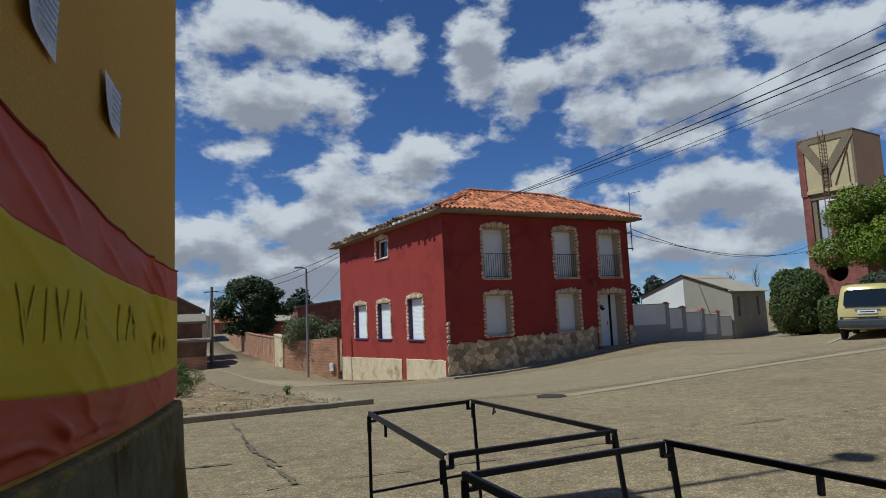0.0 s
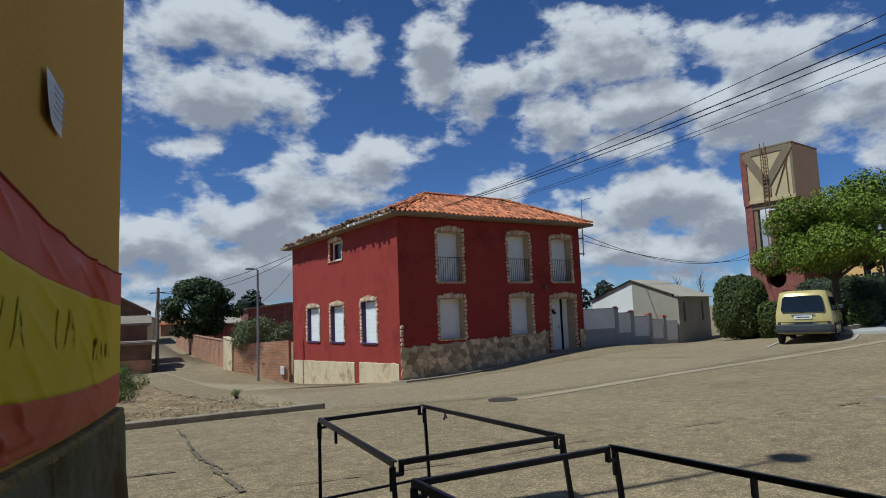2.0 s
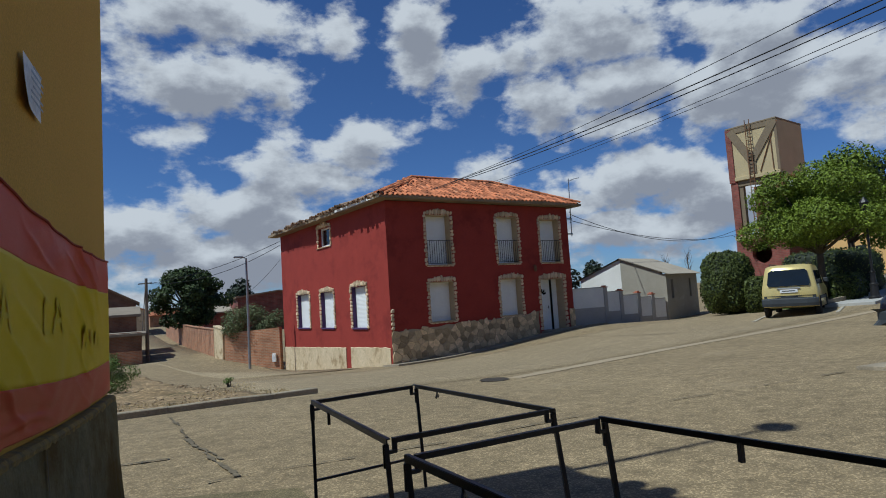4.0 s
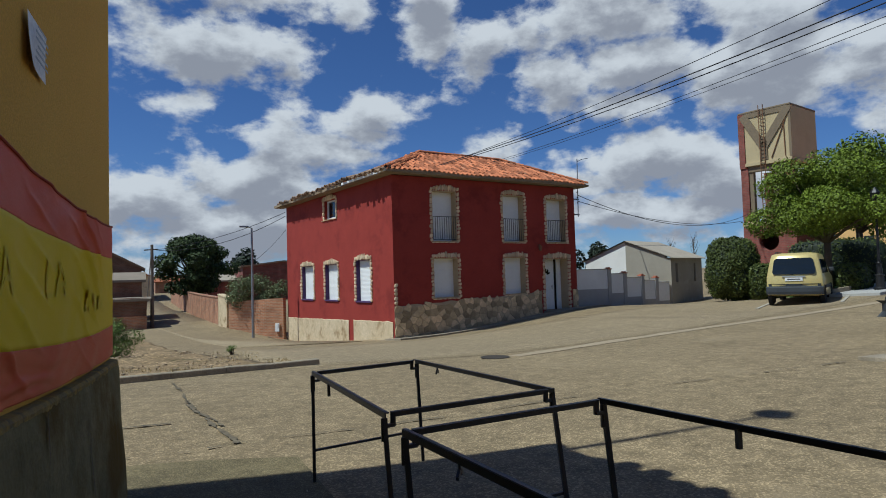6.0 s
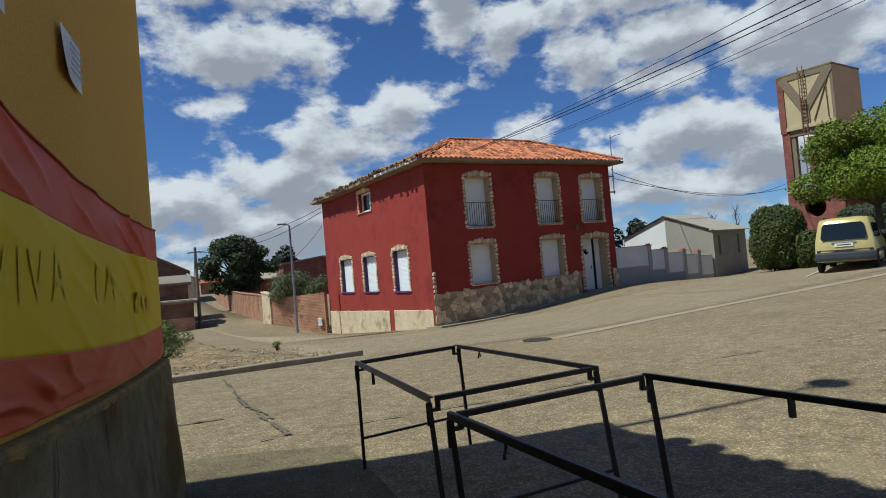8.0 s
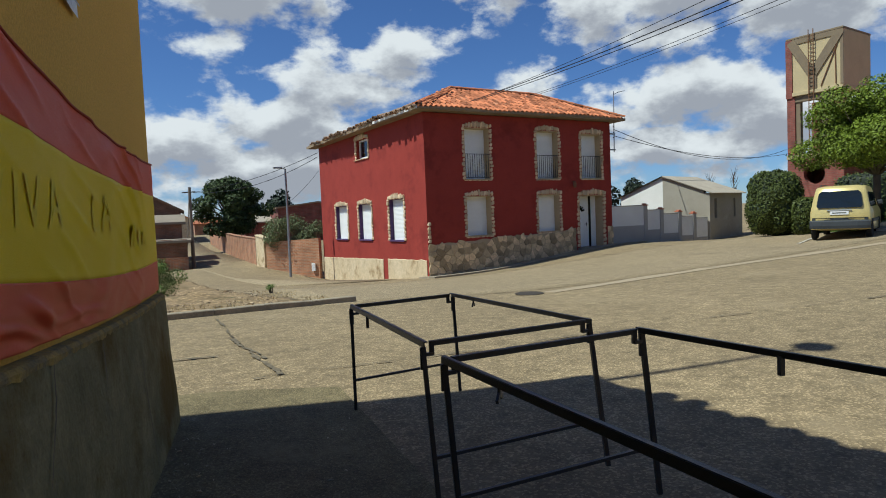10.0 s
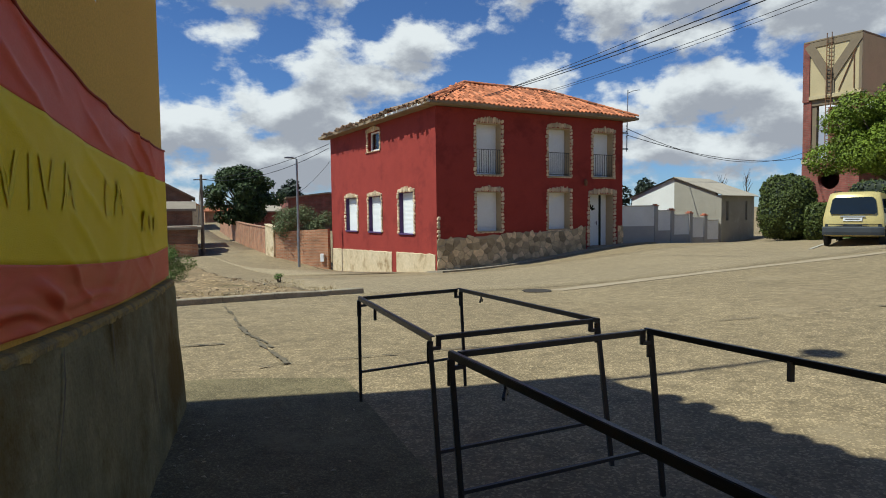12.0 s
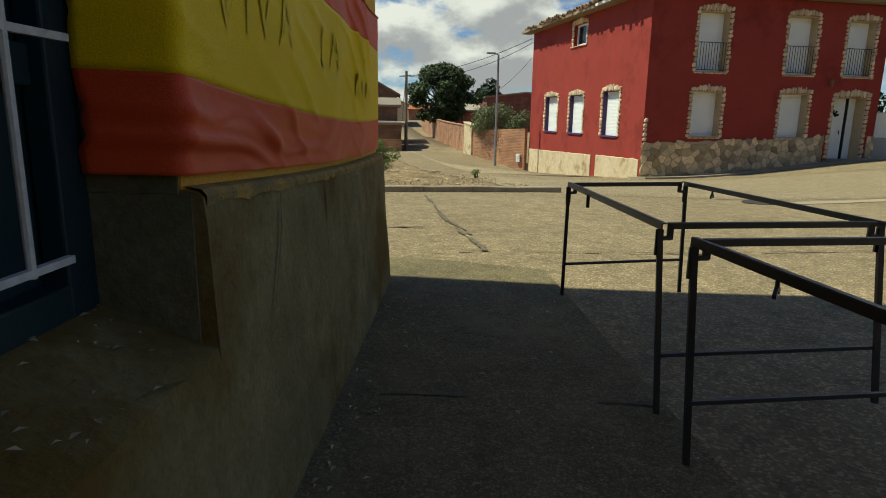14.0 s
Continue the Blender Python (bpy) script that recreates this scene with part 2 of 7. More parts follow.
STUCCO = material("bare_cream_plaster", (0.62, 0.50, 0.33), (0.50, 0.38, 0.22), 1.1, 0.92, bump=0.4, spots=(0.30, 0.20, 0.10), spot_scale=1.3, wear=0.02, mottle=0.18)
STONE = material("cladding_stone", (0.60, 0.45, 0.27), (0.42, 0.31, 0.18), 4.0, 0.9, bump=1.0, bump_scale=22, per_piece=0.48, mottle=0.3)
TRIM_STONE = material("surround_stone", (0.66, 0.51, 0.34), (0.48, 0.36, 0.22), 3.0, 0.9, bump=0.8, bump_scale=30, per_piece=0.25)
MORTAR = material("stone_mortar", (0.44, 0.35, 0.23), (0.32, 0.25, 0.16), 3.0, 0.95, bump=0.5)
TILE = material("clay_roof_tile", (0.50, 0.175, 0.078), (0.36, 0.125, 0.06), 2.0, 0.88, bump=0.4, per_piece=0.5, spots=(0.42, 0.27, 0.17), spot_scale=2.5, wear=-0.05)
OLD_TILE = material("weathered_roof_tile", (0.34, 0.22, 0.14), (0.20, 0.16, 0.12), 1.5, 0.92, bump=0.5, per_piece=0.35)
EAVE = material("eave_board", (0.31, 0.235, 0.155), (0.15, 0.112, 0.075), 1.5, 0.9, bump=0.5)
WHITE = material("white_shutter", (0.80, 0.80, 0.78), (0.74, 0.74, 0.72), 2.0, 0.5, bump=0.1)
DOORWHITE = material("white_door_paint", (0.80, 0.81, 0.80), (0.72, 0.73, 0.72), 2.0, 0.45, bump=0.05)
REVEAL = material("reveal_plaster", (0.48, 0.37, 0.23), (0.40, 0.30, 0.18), 2.0, 0.9, bump=0.3)
PURPLE = material("violet_reveal_paint", (0.085, 0.045, 0.12), (0.06, 0.03, 0.09), 2.0, 0.8, bump=0.2)
BLACK_IRON = material("black_painted_iron", (0.018, 0.018, 0.020), (0.03, 0.028, 0.027), 8.0, 0.42, metal=0.3, bump=0.2, bump_scale=120, spec=0.5)
TABLE_IRON = material("dark_grey_painted_steel", (0.034, 0.037, 0.043), (0.060, 0.060, 0.062), 7.0, 0.42, metal=0.3, bump=0.15, bump_scale=150, spec=0.5)
GREY_STEEL = material("galvanised_steel", (0.30, 0.31, 0.33), (0.2, 0.21, 0.22), 3.0, 0.5, metal=0.7, bump=0.05)
WOODPOLE = material("weathered_pole_wood", (0.20, 0.165, 0.13), (0.13, 0.11, 0.09), 4.0, 0.9, bump=0.5)
CABLE = material("black_cable", (0.015, 0.015, 0.017), (0.02, 0.02, 0.02), 5.0, 0.6, bump=0.0)
WHITEWASH = material("whitewashed_wall", (0.80, 0.79, 0.75), (0.70, 0.68, 0.63), 1.0, 0.9, bump=0.4, spots=(0.5, 0.45, 0.37), spot_scale=0.8, wear=-0.06)
SHEDGREY = material("grey_cement_render", (0.36, 0.33, 0.27), (0.26, 0.23, 0.18), 0.7, 0.93, bump=0.5, spots=(0.42, 0.39, 0.33), spot_scale=0.8)
FIBRE = material("fibre_cement_roof", (0.38, 0.33, 0.26), (0.28, 0.24, 0.19), 1.2, 0.92, bump=0.4)
FENCE_TOP = material("pale_grey_fence_paint", (0.80, 0.78, 0.74), (0.68, 0.66, 0.62), 1.5, 0.88, bump=0.3)
FENCE_LOW = material("grey_fence_base", (0.40, 0.38, 0.35), (0.32, 0.30, 0.28), 1.5, 0.9, bump=0.3)
CLAY = material("clay_brick_cap", (0.48, 0.17, 0.10), (0.36, 0.13, 0.08), 5.0, 0.9, bump=0.4)
TANK = material("tank_cream_concrete", (0.50, 0.405, 0.235), (0.41, 0.33, 0.19), 0.8, 0.9, bump=0.4)
TANKDARK = material("tank_brown_rib", (0.22, 0.17, 0.11), (0.17, 0.13, 0.09), 1.5, 0.9, bump=0.3)
RUST = material("rusty_iron", (0.20, 0.10, 0.05), (0.12, 0.06, 0.035), 6.0, 0.85, bump=0.4)
VANYELLOW = material("pale_yellow_car_paint", (0.62, 0.50, 0.20), (0.60, 0.48, 0.19), 1.0, 0.28, metal=0.25, bump=0.0, spec=0.5)
CARBLUE = material("dark_blue_car_paint", (0.012, 0.016, 0.028), (0.014, 0.018, 0.03), 1.0, 0.18, metal=0.3, bump=0.0, spec=0.6)
PLASTIC = material("dark_grey_plastic", (0.045, 0.05, 0.055), (0.035, 0.04, 0.045), 3.0, 0.6, bump=0.1)
RUBBER = material("tyre_rubber", (0.014, 0.014, 0.014), (0.02, 0.02, 0.02), 6.0, 0.85, bump=0.3)
RIM = material("wheel_silver", (0.35, 0.35, 0.36), (0.28, 0.28, 0.29), 4.0, 0.35, metal=0.8, bump=0.0)
REDLAMP = material("red_lamp_plastic", (0.20, 0.018, 0.014), (0.15, 0.014, 0.012), 6.0, 0.25, bump=0.0)
CLEARLAMP = material("clear_lamp_plastic", (0.6, 0.62, 0.64), (0.5, 0.52, 0.55), 6.0, 0.12, metal=0.4, bump=0.0)
STRIPE = material("worn_road_paint", (0.50, 0.47, 0.41), (0.27, 0.23, 0.165), 5.0, 0.9, mix=1.0, bump=0.3)
BARNROOF = material("grey_sheet_roof", (0.27, 0.225, 0.17), (0.19, 0.155, 0.115), 1.2, 0.92, bump=0.4)
PLATE = material("white_plate", (0.75, 0.75, 0.73), (0.7, 0.7, 0.68), 5.0, 0.4, bump=0.0)
INK = material("dark_ink", (0.03, 0.03, 0.035), (0.05, 0.05, 0.05), 5.0, 0.7, bump=0.0)
PAPER = material("white_paper", (0.84, 0.85, 0.86), (0.76, 0.78, 0.80), 6.0, 0.8, bump=0.1)
PAPERINK = material("pale_blue_print", (0.46, 0.52, 0.58), (0.5, 0.55, 0.6), 9.0, 0.8, bump=0.0)
FLAGRED = material("red_banner_cloth", (0.64, 0.075, 0.022), (0.54, 0.056, 0.017), 2.0, 0.48, bump=0.25, bump_scale=220, spec=0.32)
FLAGHEM = material("dark_red_hem", (0.30, 0.030, 0.014), (0.24, 0.024, 0.012), 2.0, 0.6, bump=0.2, bump_scale=220, spec=0.2)
FLAGYELLOW = material("yellow_banner_cloth", (0.82, 0.60, 0.012), (0.77, 0.55, 0.010), 2.0, 0.55, bump=0.3, bump_scale=220, spec=0.2)
FLAGPRINT = material("faded_grey_banner_print", (0.73, 0.56, 0.04), (0.76, 0.57, 0.03), 9.0, 0.7, bump=0.1)
BLUEWOOD = material("dark_blue_joinery", (0.009, 0.026, 0.034), (0.015, 0.036, 0.045), 4.0, 0.5, bump=0.2)
GRILLE = material("chipped_white_iron", (0.55, 0.56, 0.55), (0.45, 0.45, 0.43), 9.0, 0.5, bump=0.3, spots=(0.22, 0.11, 0.04), spot_scale=14.0, wear=-0.06)
BARK = material("tree_bark", (0.11, 0.085, 0.06), (0.07, 0.055, 0.04), 4.0, 0.95, bump=0.8, bump_scale=20)
LITTER = material("dry_leaf_litter", (0.42, 0.33, 0.2), (0.5, 0.45, 0.36), 30.0, 0.9, bump=0.0, per_piece=0.5)


def leaf_material(name, color, dark):
    m = material(name, color, dark, 0.9, 0.6, bump=0.0, per_piece=0.45, spec=0.25)
    return m


LEAF_DARK = leaf_material("dark_green_leaves", (0.052, 0.078, 0.022), (0.03, 0.048, 0.015))
LEAF_BRIGHT = leaf_material("bright_green_leaves", (0.150, 0.205, 0.018), (0.085, 0.120, 0.012))
LEAF_GREY = leaf_material("grey_green_leaves", (0.16, 0.19, 0.085), (0.10, 0.125, 0.055))
LEAF_HEDGE = leaf_material("hedge_leaves", (0.075, 0.095, 0.020), (0.032, 0.046, 0.012))
# leaves of far trees; also the dark fill inside the hedges
LEAF_FAR = leaf_material("far_leaves_and_hedge_shade", (0.022, 0.034, 0.018), (0.015, 0.024, 0.014))
WEED = leaf_material("weed_leaves", (0.15, 0.215, 0.050), (0.09, 0.135, 0.032))
GRASSMAT = leaf_material("lawn_blades", (0.10, 0.17, 0.03), (0.06, 0.11, 0.02))
glass = bpy.data.materials.new("dark_window_glass")
glass.use_nodes = True
GLASS = glass
gb = glass.node_tree.nodes["Principled BSDF"]
gb.inputs["Base Color"].default_value, gb.inputs["Roughness"].default_value, gb.inputs["Specular IOR Level"].default_value = (0.012, 0.016, 0.018, 1), 0.06, 0.6
U_HOUSE, V_HOUSE = Vector((math.cos(radians(7.5)), math.sin(radians(7.5)), 0)), Vector((-math.sin(radians(7.5)), math.cos(radians(7.5)), 0))
BRICK_GARDEN = brick_material("garden_wall_brick", (0.52, 0.23, 0.115), (0.40, 0.165, 0.08), (0.44, 0.32, 0.21), (0.78, -0.62))
BRICK_ALLEY = brick_material("alley_wall_brick", (0.42, 0.195, 0.105), (0.35, 0.155, 0.085), (0.33, 0.22, 0.145), (0.15, 0.99))
BRICK_BARN = brick_material("barn_brick", (0.22, 0.10, 0.058), (0.16, 0.075, 0.045), (0.17, 0.12, 0.085), (1, 0.1))
BRICK_TOWER = brick_material("tower_brick", (0.26, 0.072, 0.052), (0.20, 0.055, 0.042), (0.20, 0.10, 0.075), (0.55, -0.83), 1.6)

# ---- building helpers ----


def mesh_of(name, bm, mat, smooth=False):
    me = bpy.data.meshes.new(name)
    bm.normal_update()
    bm.to_mesh(me)
    bm.free()
    for m in (mat if isinstance(mat, (list, tuple)) else (mat,)):
        me.materials.append(m)
    if smooth:
        for p in me.polygons:
            p.use_smooth = True
    return me


def part(name, bm, mat, parent, label="", smooth=False):
    """One mesh object under a thing or a part; the mesh is given in the parent's own space."""
    ob = new(name, mesh_of(name, bm, mat, smooth))
    ob.parent = parent
    if label:
        ob["label"] = label
    return ob


def whole(name, bm, mat, label, category, group="", kind="", at=None, smooth=False):
    ob = new(name, mesh_of(name, bm, mat, smooth))
    if at is not None:
        ob.matrix_world = at
    return tagged(ob, label, category, group, kind)


def thing(name, label, category, at=None, group="", kind=""):
    ob = new(name)
    ob.empty_display_size = 0.1
    if at is not None:
        ob.matrix_world = at
    return tagged(ob, label, category, group, kind)


def box(bm, x0, x1, y0, y1, z0, z1, bevel=0.0, m=None):
    vs = [bm.verts.new((x, y, z)) for z in (z0, z1) for x, y in ((x0, y0), (x1, y0), (x1, y1), (x0, y1))]
    fs = [bm.faces.new([vs[i] for i in f]) for f in ((3, 2, 1, 0), (4, 5, 6, 7), (0, 1, 5, 4), (1, 2, 6, 5), (2, 3, 7, 6), (3, 0, 4, 7))]
    if bevel:
        es = list({e for f in fs for e in f.edges})
        r = bmesh.ops.bevel(bm, geom=es, offset=bevel, segments=2, affect="EDGES", profile=0.5)
        vs = list({v for f in r["faces"] for v in f.verts} | {v for v in vs if v.is_valid})
    if m is not None:
        bmesh.ops.transform(bm, matrix=m, verts=[v for v in vs if v.is_valid])
    return vs


def boxes(*rows, bevel=0.0):
    bm = bmesh.new()
    for r in rows:
        box(bm, *r, bevel=bevel)
    return bm


def bar(bm, a, b, w, h=None, up=(0, 0, 1)):
    """A square bar from a to b, w wide and h high."""
    a, b, h = Vector(a), Vector(b), h or w
    d = (b - a).normalized()
    side = d.cross(Vector(up))
    side = side.normalized() if side.length > 1e-4 else Vector((1, 0, 0))
    top = side.cross(d).normalized()
    vs = [bm.verts.new(p + side * (w / 2) * i + top * (h / 2) * j) for p in (a, b) for i, j in ((-1, -1), (1, -1), (1, 1), (-1, 1))]
    for f in ((0, 1, 2, 3), (7, 6, 5, 4), (0, 4, 5, 1), (1, 5, 6, 2), (2, 6, 7, 3), (3, 7, 4, 0)):
        bm.faces.new([vs[i] for i in f])
    return bm


def tube(bm, points, radius, sides=8, radius_end=None):
    pts = [Vector(p) for p in points]
    rings = []
    for i, p in enumerate(pts):
        d = (pts[min(i + 1, len(pts) - 1)] - pts[max(i - 1, 0)]).normalized()
        a = d.cross(Vector((0, 0, 1)) if abs(d.z) < 0.95 else Vector((1, 0, 0))).normalized()
        b = d.cross(a)
        r = radius + ((radius_end if radius_end is not None else radius) - radius) * i / (len(pts) - 1)
        rings.append([bm.verts.new(p + (a * math.cos(k * math.tau / sides) + b * math.sin(k * math.tau / sides)) * r) for k in range(sides)])
    for r0, r1 in zip(rings, rings[1:]):
        for k in range(sides):
            bm.faces.new((r0[k], r0[(k + 1) % sides], r1[(k + 1) % sides], r1[k]))
    bm.faces.new(rings[0][::-1])
    bm.faces.new(rings[-1])
    return bm


def lathe(bm, profile, sides=16, at=(0, 0, 0)):
    """Profile rows of radius and height, turned about z."""
    rings = [[bm.verts.new((at[0] + r * math.cos(k * math.tau / sides), at[1] + r * math.sin(k * math.tau / sides), at[2] + z)) for k in range(sides)] for r, z in profile]
    for r0, r1 in zip(rings, rings[1:]):
        for k in range(sides):
            bm.faces.new((r0[k], r0[(k + 1) % sides], r1[(k + 1) % sides], r1[k]))
    bm.faces.new(rings[0][::-1])
    bm.faces.new(rings[-1])
    return bm


def prism(bm, outline, depth, m=None):
    """An outline in x and z, drawn out along y by depth."""
    a = [bm.verts.new((x, 0, z)) for x, z in outline]
    b = [bm.verts.new((x, depth, z)) for x, z in outline]
    bm.faces.new(a)
    bm.faces.new(b[::-1])
    for i in range(len(a)):
        j = (i + 1) % len(a)
        bm.faces.new((a[j], a[i], b[i], b[j]))
    if m is not None:
        bmesh.ops.transform(bm, matrix=m, verts=a + b)
    return bm


def wall_with_holes(bm, length, z0, z1, thick, holes, base=None):
    """A wall along x from 0 to length, outer face at y=0, back at y=thick, with openings (x0, x1, z0, z1) cut through it. base: ground line at both ends."""
    xs = sorted({0.0, length, *[h[0] for h in holes], *[h[1] for h in holes]})
    zs = sorted({z0, z1, *[h[2] for h in holes], *[h[3] for h in holes]})
    grid = {}

    def v(x, y, z):
        k = (round(x, 4), round(y, 4), round(z, 4))
        if k not in grid:
            grid[k] = bm.verts.new(k)
        return grid[k]

    def solid(i, j):
        if not (0 <= i < len(xs) - 1 and 0 <= j < len(zs) - 1):
            return False
        cx, cz = (xs[i] + xs[i + 1]) / 2, (zs[j] + zs[j + 1]) / 2
        return not any(a < cx < b and c < cz < d for a, b, c, d in holes)

    for i in range(len(xs) - 1):
        for j in range(len(zs) - 1):
            if not solid(i, j):
                continue
            xa, xb, za, zb = xs[i], xs[i + 1], zs[j], zs[j + 1]
            bm.faces.new((v(xa, 0, za), v(xb, 0, za), v(xb, 0, zb), v(xa, 0, zb)))
            bm.faces.new((v(xb, thick, za), v(xa, thick, za), v(xa, thick, zb), v(xb, thick, zb)))
            if not solid(i - 1, j):
                bm.faces.new((v(xa, thick, za), v(xa, 0, za), v(xa, 0, zb), v(xa, thick, zb)))
            if not solid(i + 1, j):
                bm.faces.new((v(xb, 0, za), v(xb, thick, za), v(xb, thick, zb), v(xb, 0, zb)))
            if not solid(i, j - 1):
                bm.faces.new((v(xa, thick, za), v(xb, thick, za), v(xb, 0, za), v(xa, 0, za)))
            if not solid(i, j + 1):
                bm.faces.new((v(xa, 0, zb), v(xb, 0, zb), v(xb, thick, zb), v(xa, thick, zb)))
    return bm


def frame_at(origin, along, back):
    """A pose whose x runs along, y runs back, z up."""
    m = Matrix.Identity(4)
    for k in range(3):
        m[k][0], m[k][1], m[k][2], m[k][3] = along[k], back[k], (0, 0, 1)[k], origin[k]
    return m


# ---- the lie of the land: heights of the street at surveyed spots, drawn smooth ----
SPOTS = [(0, 0, 0), (0, 5.3, 0), (0.8, 6.5, -0.03), (3, 3, -0.06), (1.3, 4.2, -0.07), (1.5, 2.4, -0.07), (2.2, 1.0, -0.06), (5.4, 4.6, 0.0), (8, 5.7, 0.06), (3.3, 13.2, -0.32), (-0.3, 12.1, -0.2),
         (9, 23.4, -1.02), (11.1, 23.7, -0.98), (14, 24, -0.74), (19, 24.7, -0.27), (7.4, 35.7, -1.88), (5.3, 33.7, -1.45), (0.7, 44.7, -1.35),
         (20, 15, 0.0), (25, 24.5, -0.38), (7.2, 12.5, -0.38), (19.3, 12.8, 0.07), (30, 14, 0.75), (45, 12, 1.3), (0, -12, 0.1), (-14, 3, 0.1),
         (16, -8, 0.4), (4.7, 38.2, -1.12), (4.2, 46, -1.1), (-1, 64, -1.0), (-3, 95, 0.1), (-15, 40, -1.2), (-3, 25, -0.75), (-8, 18, -0.4), (-10, 30, -0.95), (-8, 55, -1.2), (40, 45, 0.3)]


def spline_fit():
    p = np.array(SPOTS)
    d = np.linalg.norm(p[:, None, :2] - p[None, :, :2], axis=2)
    k = np.where(d > 0, d * d * np.log(d + 1e-9), 0) + np.eye(len(p)) * 2.0
    q = np.c_[np.ones(len(p)), p[:, :2]]
    a = np.block([[k, q], [q.T, np.zeros((3, 3))]])
    return p, np.linalg.solve(a, np.r_[p[:, 2], 0, 0, 0])


SPOT_P, SPOT_W = spline_fit()


def gz(x, y):
    """Height of the ground."""
    x, y = min(max(x, -22), 52), min(max(y, -18), 105)
    d = np.hypot(SPOT_P[:, 0] - x, SPOT_P[:, 1] - y)
    n = len(SPOT_P)
    return float((SPOT_W[:n] * np.where(d > 0, d * d * np.log(d + 1e-9), 0)).sum() + SPOT_W[n] + SPOT_W[n + 1] * x + SPOT_W[n + 2] * y)


def draped(xs_fn, rows, cols, lift, thick=0.05):
    """A thin slab that follows the ground: xs_fn(u, v) gives x, y for u, v in 0..1."""
    bm = bmesh.new()
    top = [[bm.verts.new((*(p := xs_fn(i / cols, j / rows)), gz(*p) + lift)) for i in range(cols + 1)] for j in range(rows + 1)]
    for j in range(rows):
        for i in range(cols):
            bm.faces.new((top[j][i], top[j][i + 1], top[j + 1][i + 1], top[j + 1][i]))
    rim = [top[0][i] for i in range(cols + 1)] + [top[j][cols] for j in range(1, rows + 1)] + [top[rows][i] for i in range(cols - 1, -1, -1)] + [top[j][0] for j in range(rows - 1, 0, -1)]
    low = [bm.verts.new((v.co.x, v.co.y, v.co.z - thick)) for v in rim]
    for i in range(len(rim)):
        j = (i + 1) % len(rim)
        bm.faces.new((rim[j], rim[i], low[i], low[j]))
    bmesh.ops.recalc_face_normals(bm, faces=bm.faces)
    return bm


def crack_line(points, width, lift, seed, gap=0.1):
    """A ragged crack on the ground that narrows, wanders and breaks off."""
    pts = [Vector(p) for p in points]
    bm = bmesh.new()
    prev = None
    for a, b in zip(pts, pts[1:]):
        d = (b - a).normalized()
        side = Vector((-d.y, d.x))
        n = max(3, int((b - a).length / 0.05))
        for i in range(n + (b is pts[-1])):
            p = a.lerp(b, i / n)
            k = 0.05 * noise.noise(Vector((p.x * 1.1, p.y * 1.1, seed))) + 0.018 * noise.noise(Vector((p.x * 6, p.y * 6, seed))) + 0.010 * noise.noise(Vector((p.x * 19, p.y * 19, seed)))
            w = width * (0.55 + 1.1 * noise.noise(Vector((p.x * 2.3, p.y * 2.3, seed + 3))) + 0.9 * noise.noise(Vector((p.x * 13, p.y * 13, seed + 5))) - gap)
            if w < width * 0.12:
                prev = None
                continue
            cur = []
            for e in (-0.5, 0.5):
                q = p + side * (k + e * w)
                cur.append(bm.verts.new((q.x, q.y, gz(q.x, q.y) + lift)))
            if prev:
                bm.faces.new((prev[0], cur[0], cur[1], prev[1]))
            prev = cur
    for v in [v for v in bm.verts if not v.link_faces]:
        bm.verts.remove(v)
    bmesh.ops.recalc_face_normals(bm, faces=bm.faces)
    for f in bm.faces:
        if f.normal.z < 0:
            f.normal_flip()
    return bm


def ribbon(points, width, lift, thick=0.03, step=0.6, wobble=0.0):
    """A strip along a line on the ground."""
    pts = [Vector(p) for p in points]
    legs = [(b - a).length for a, b in zip(pts, pts[1:])]
    total = sum(legs)

    def place(u, v):
        s = u * total
        for a, b, l in zip(pts, pts[1:], legs):
            if s <= l or b is pts[-1]:
                d = (b - a).normalized()
                p = a + d * s
                k = wobble * (noise.noise(Vector((p.x * 0.9, p.y * 0.9, 3.1))) + 0.5 * noise.noise(Vector((p.x * 4, p.y * 4, 7.7))))
                w = width * (1 + (0.5 * noise.noise(Vector((p.x * 3, p.y * 3, 1.0))) if wobble else 0))
                q = p + Vector((-d.y, d.x)) * ((v - 0.5) * w + k)
                return q.x, q.y
            s -= l

    return draped(place, 1, max(2, int(total / step)), lift, thick)

# ---- ground and street ----


def make_ground():
    near_x = [-22 + 0.8 * i for i in range(94)]
    near_y = [-18 + 0.8 * i for i in range(90)] + [54.5 + 2.5 * i for i in range(21)]
    xs = [-2500, -700, -200, -80, -40] + near_x + [60, 90, 200, 700, 2500]
    ys = [-2500, -700, -200, -60, -30] + near_y + [130, 200, 400, 900, 3000]
    bm = bmesh.new()
    g = [[bm.verts.new((x, y, gz(x, y))) for x in xs] for y in ys]
    for j in range(len(ys) - 1):
        for i in range(len(xs) - 1):
            bm.faces.new((g[j][i], g[j][i + 1], g[j + 1][i + 1], g[j + 1][i]))
    return whole("ground", bm, CONCRETE, "worn tan concrete street with exposed gravel", "ground", kind="structure", smooth=True)


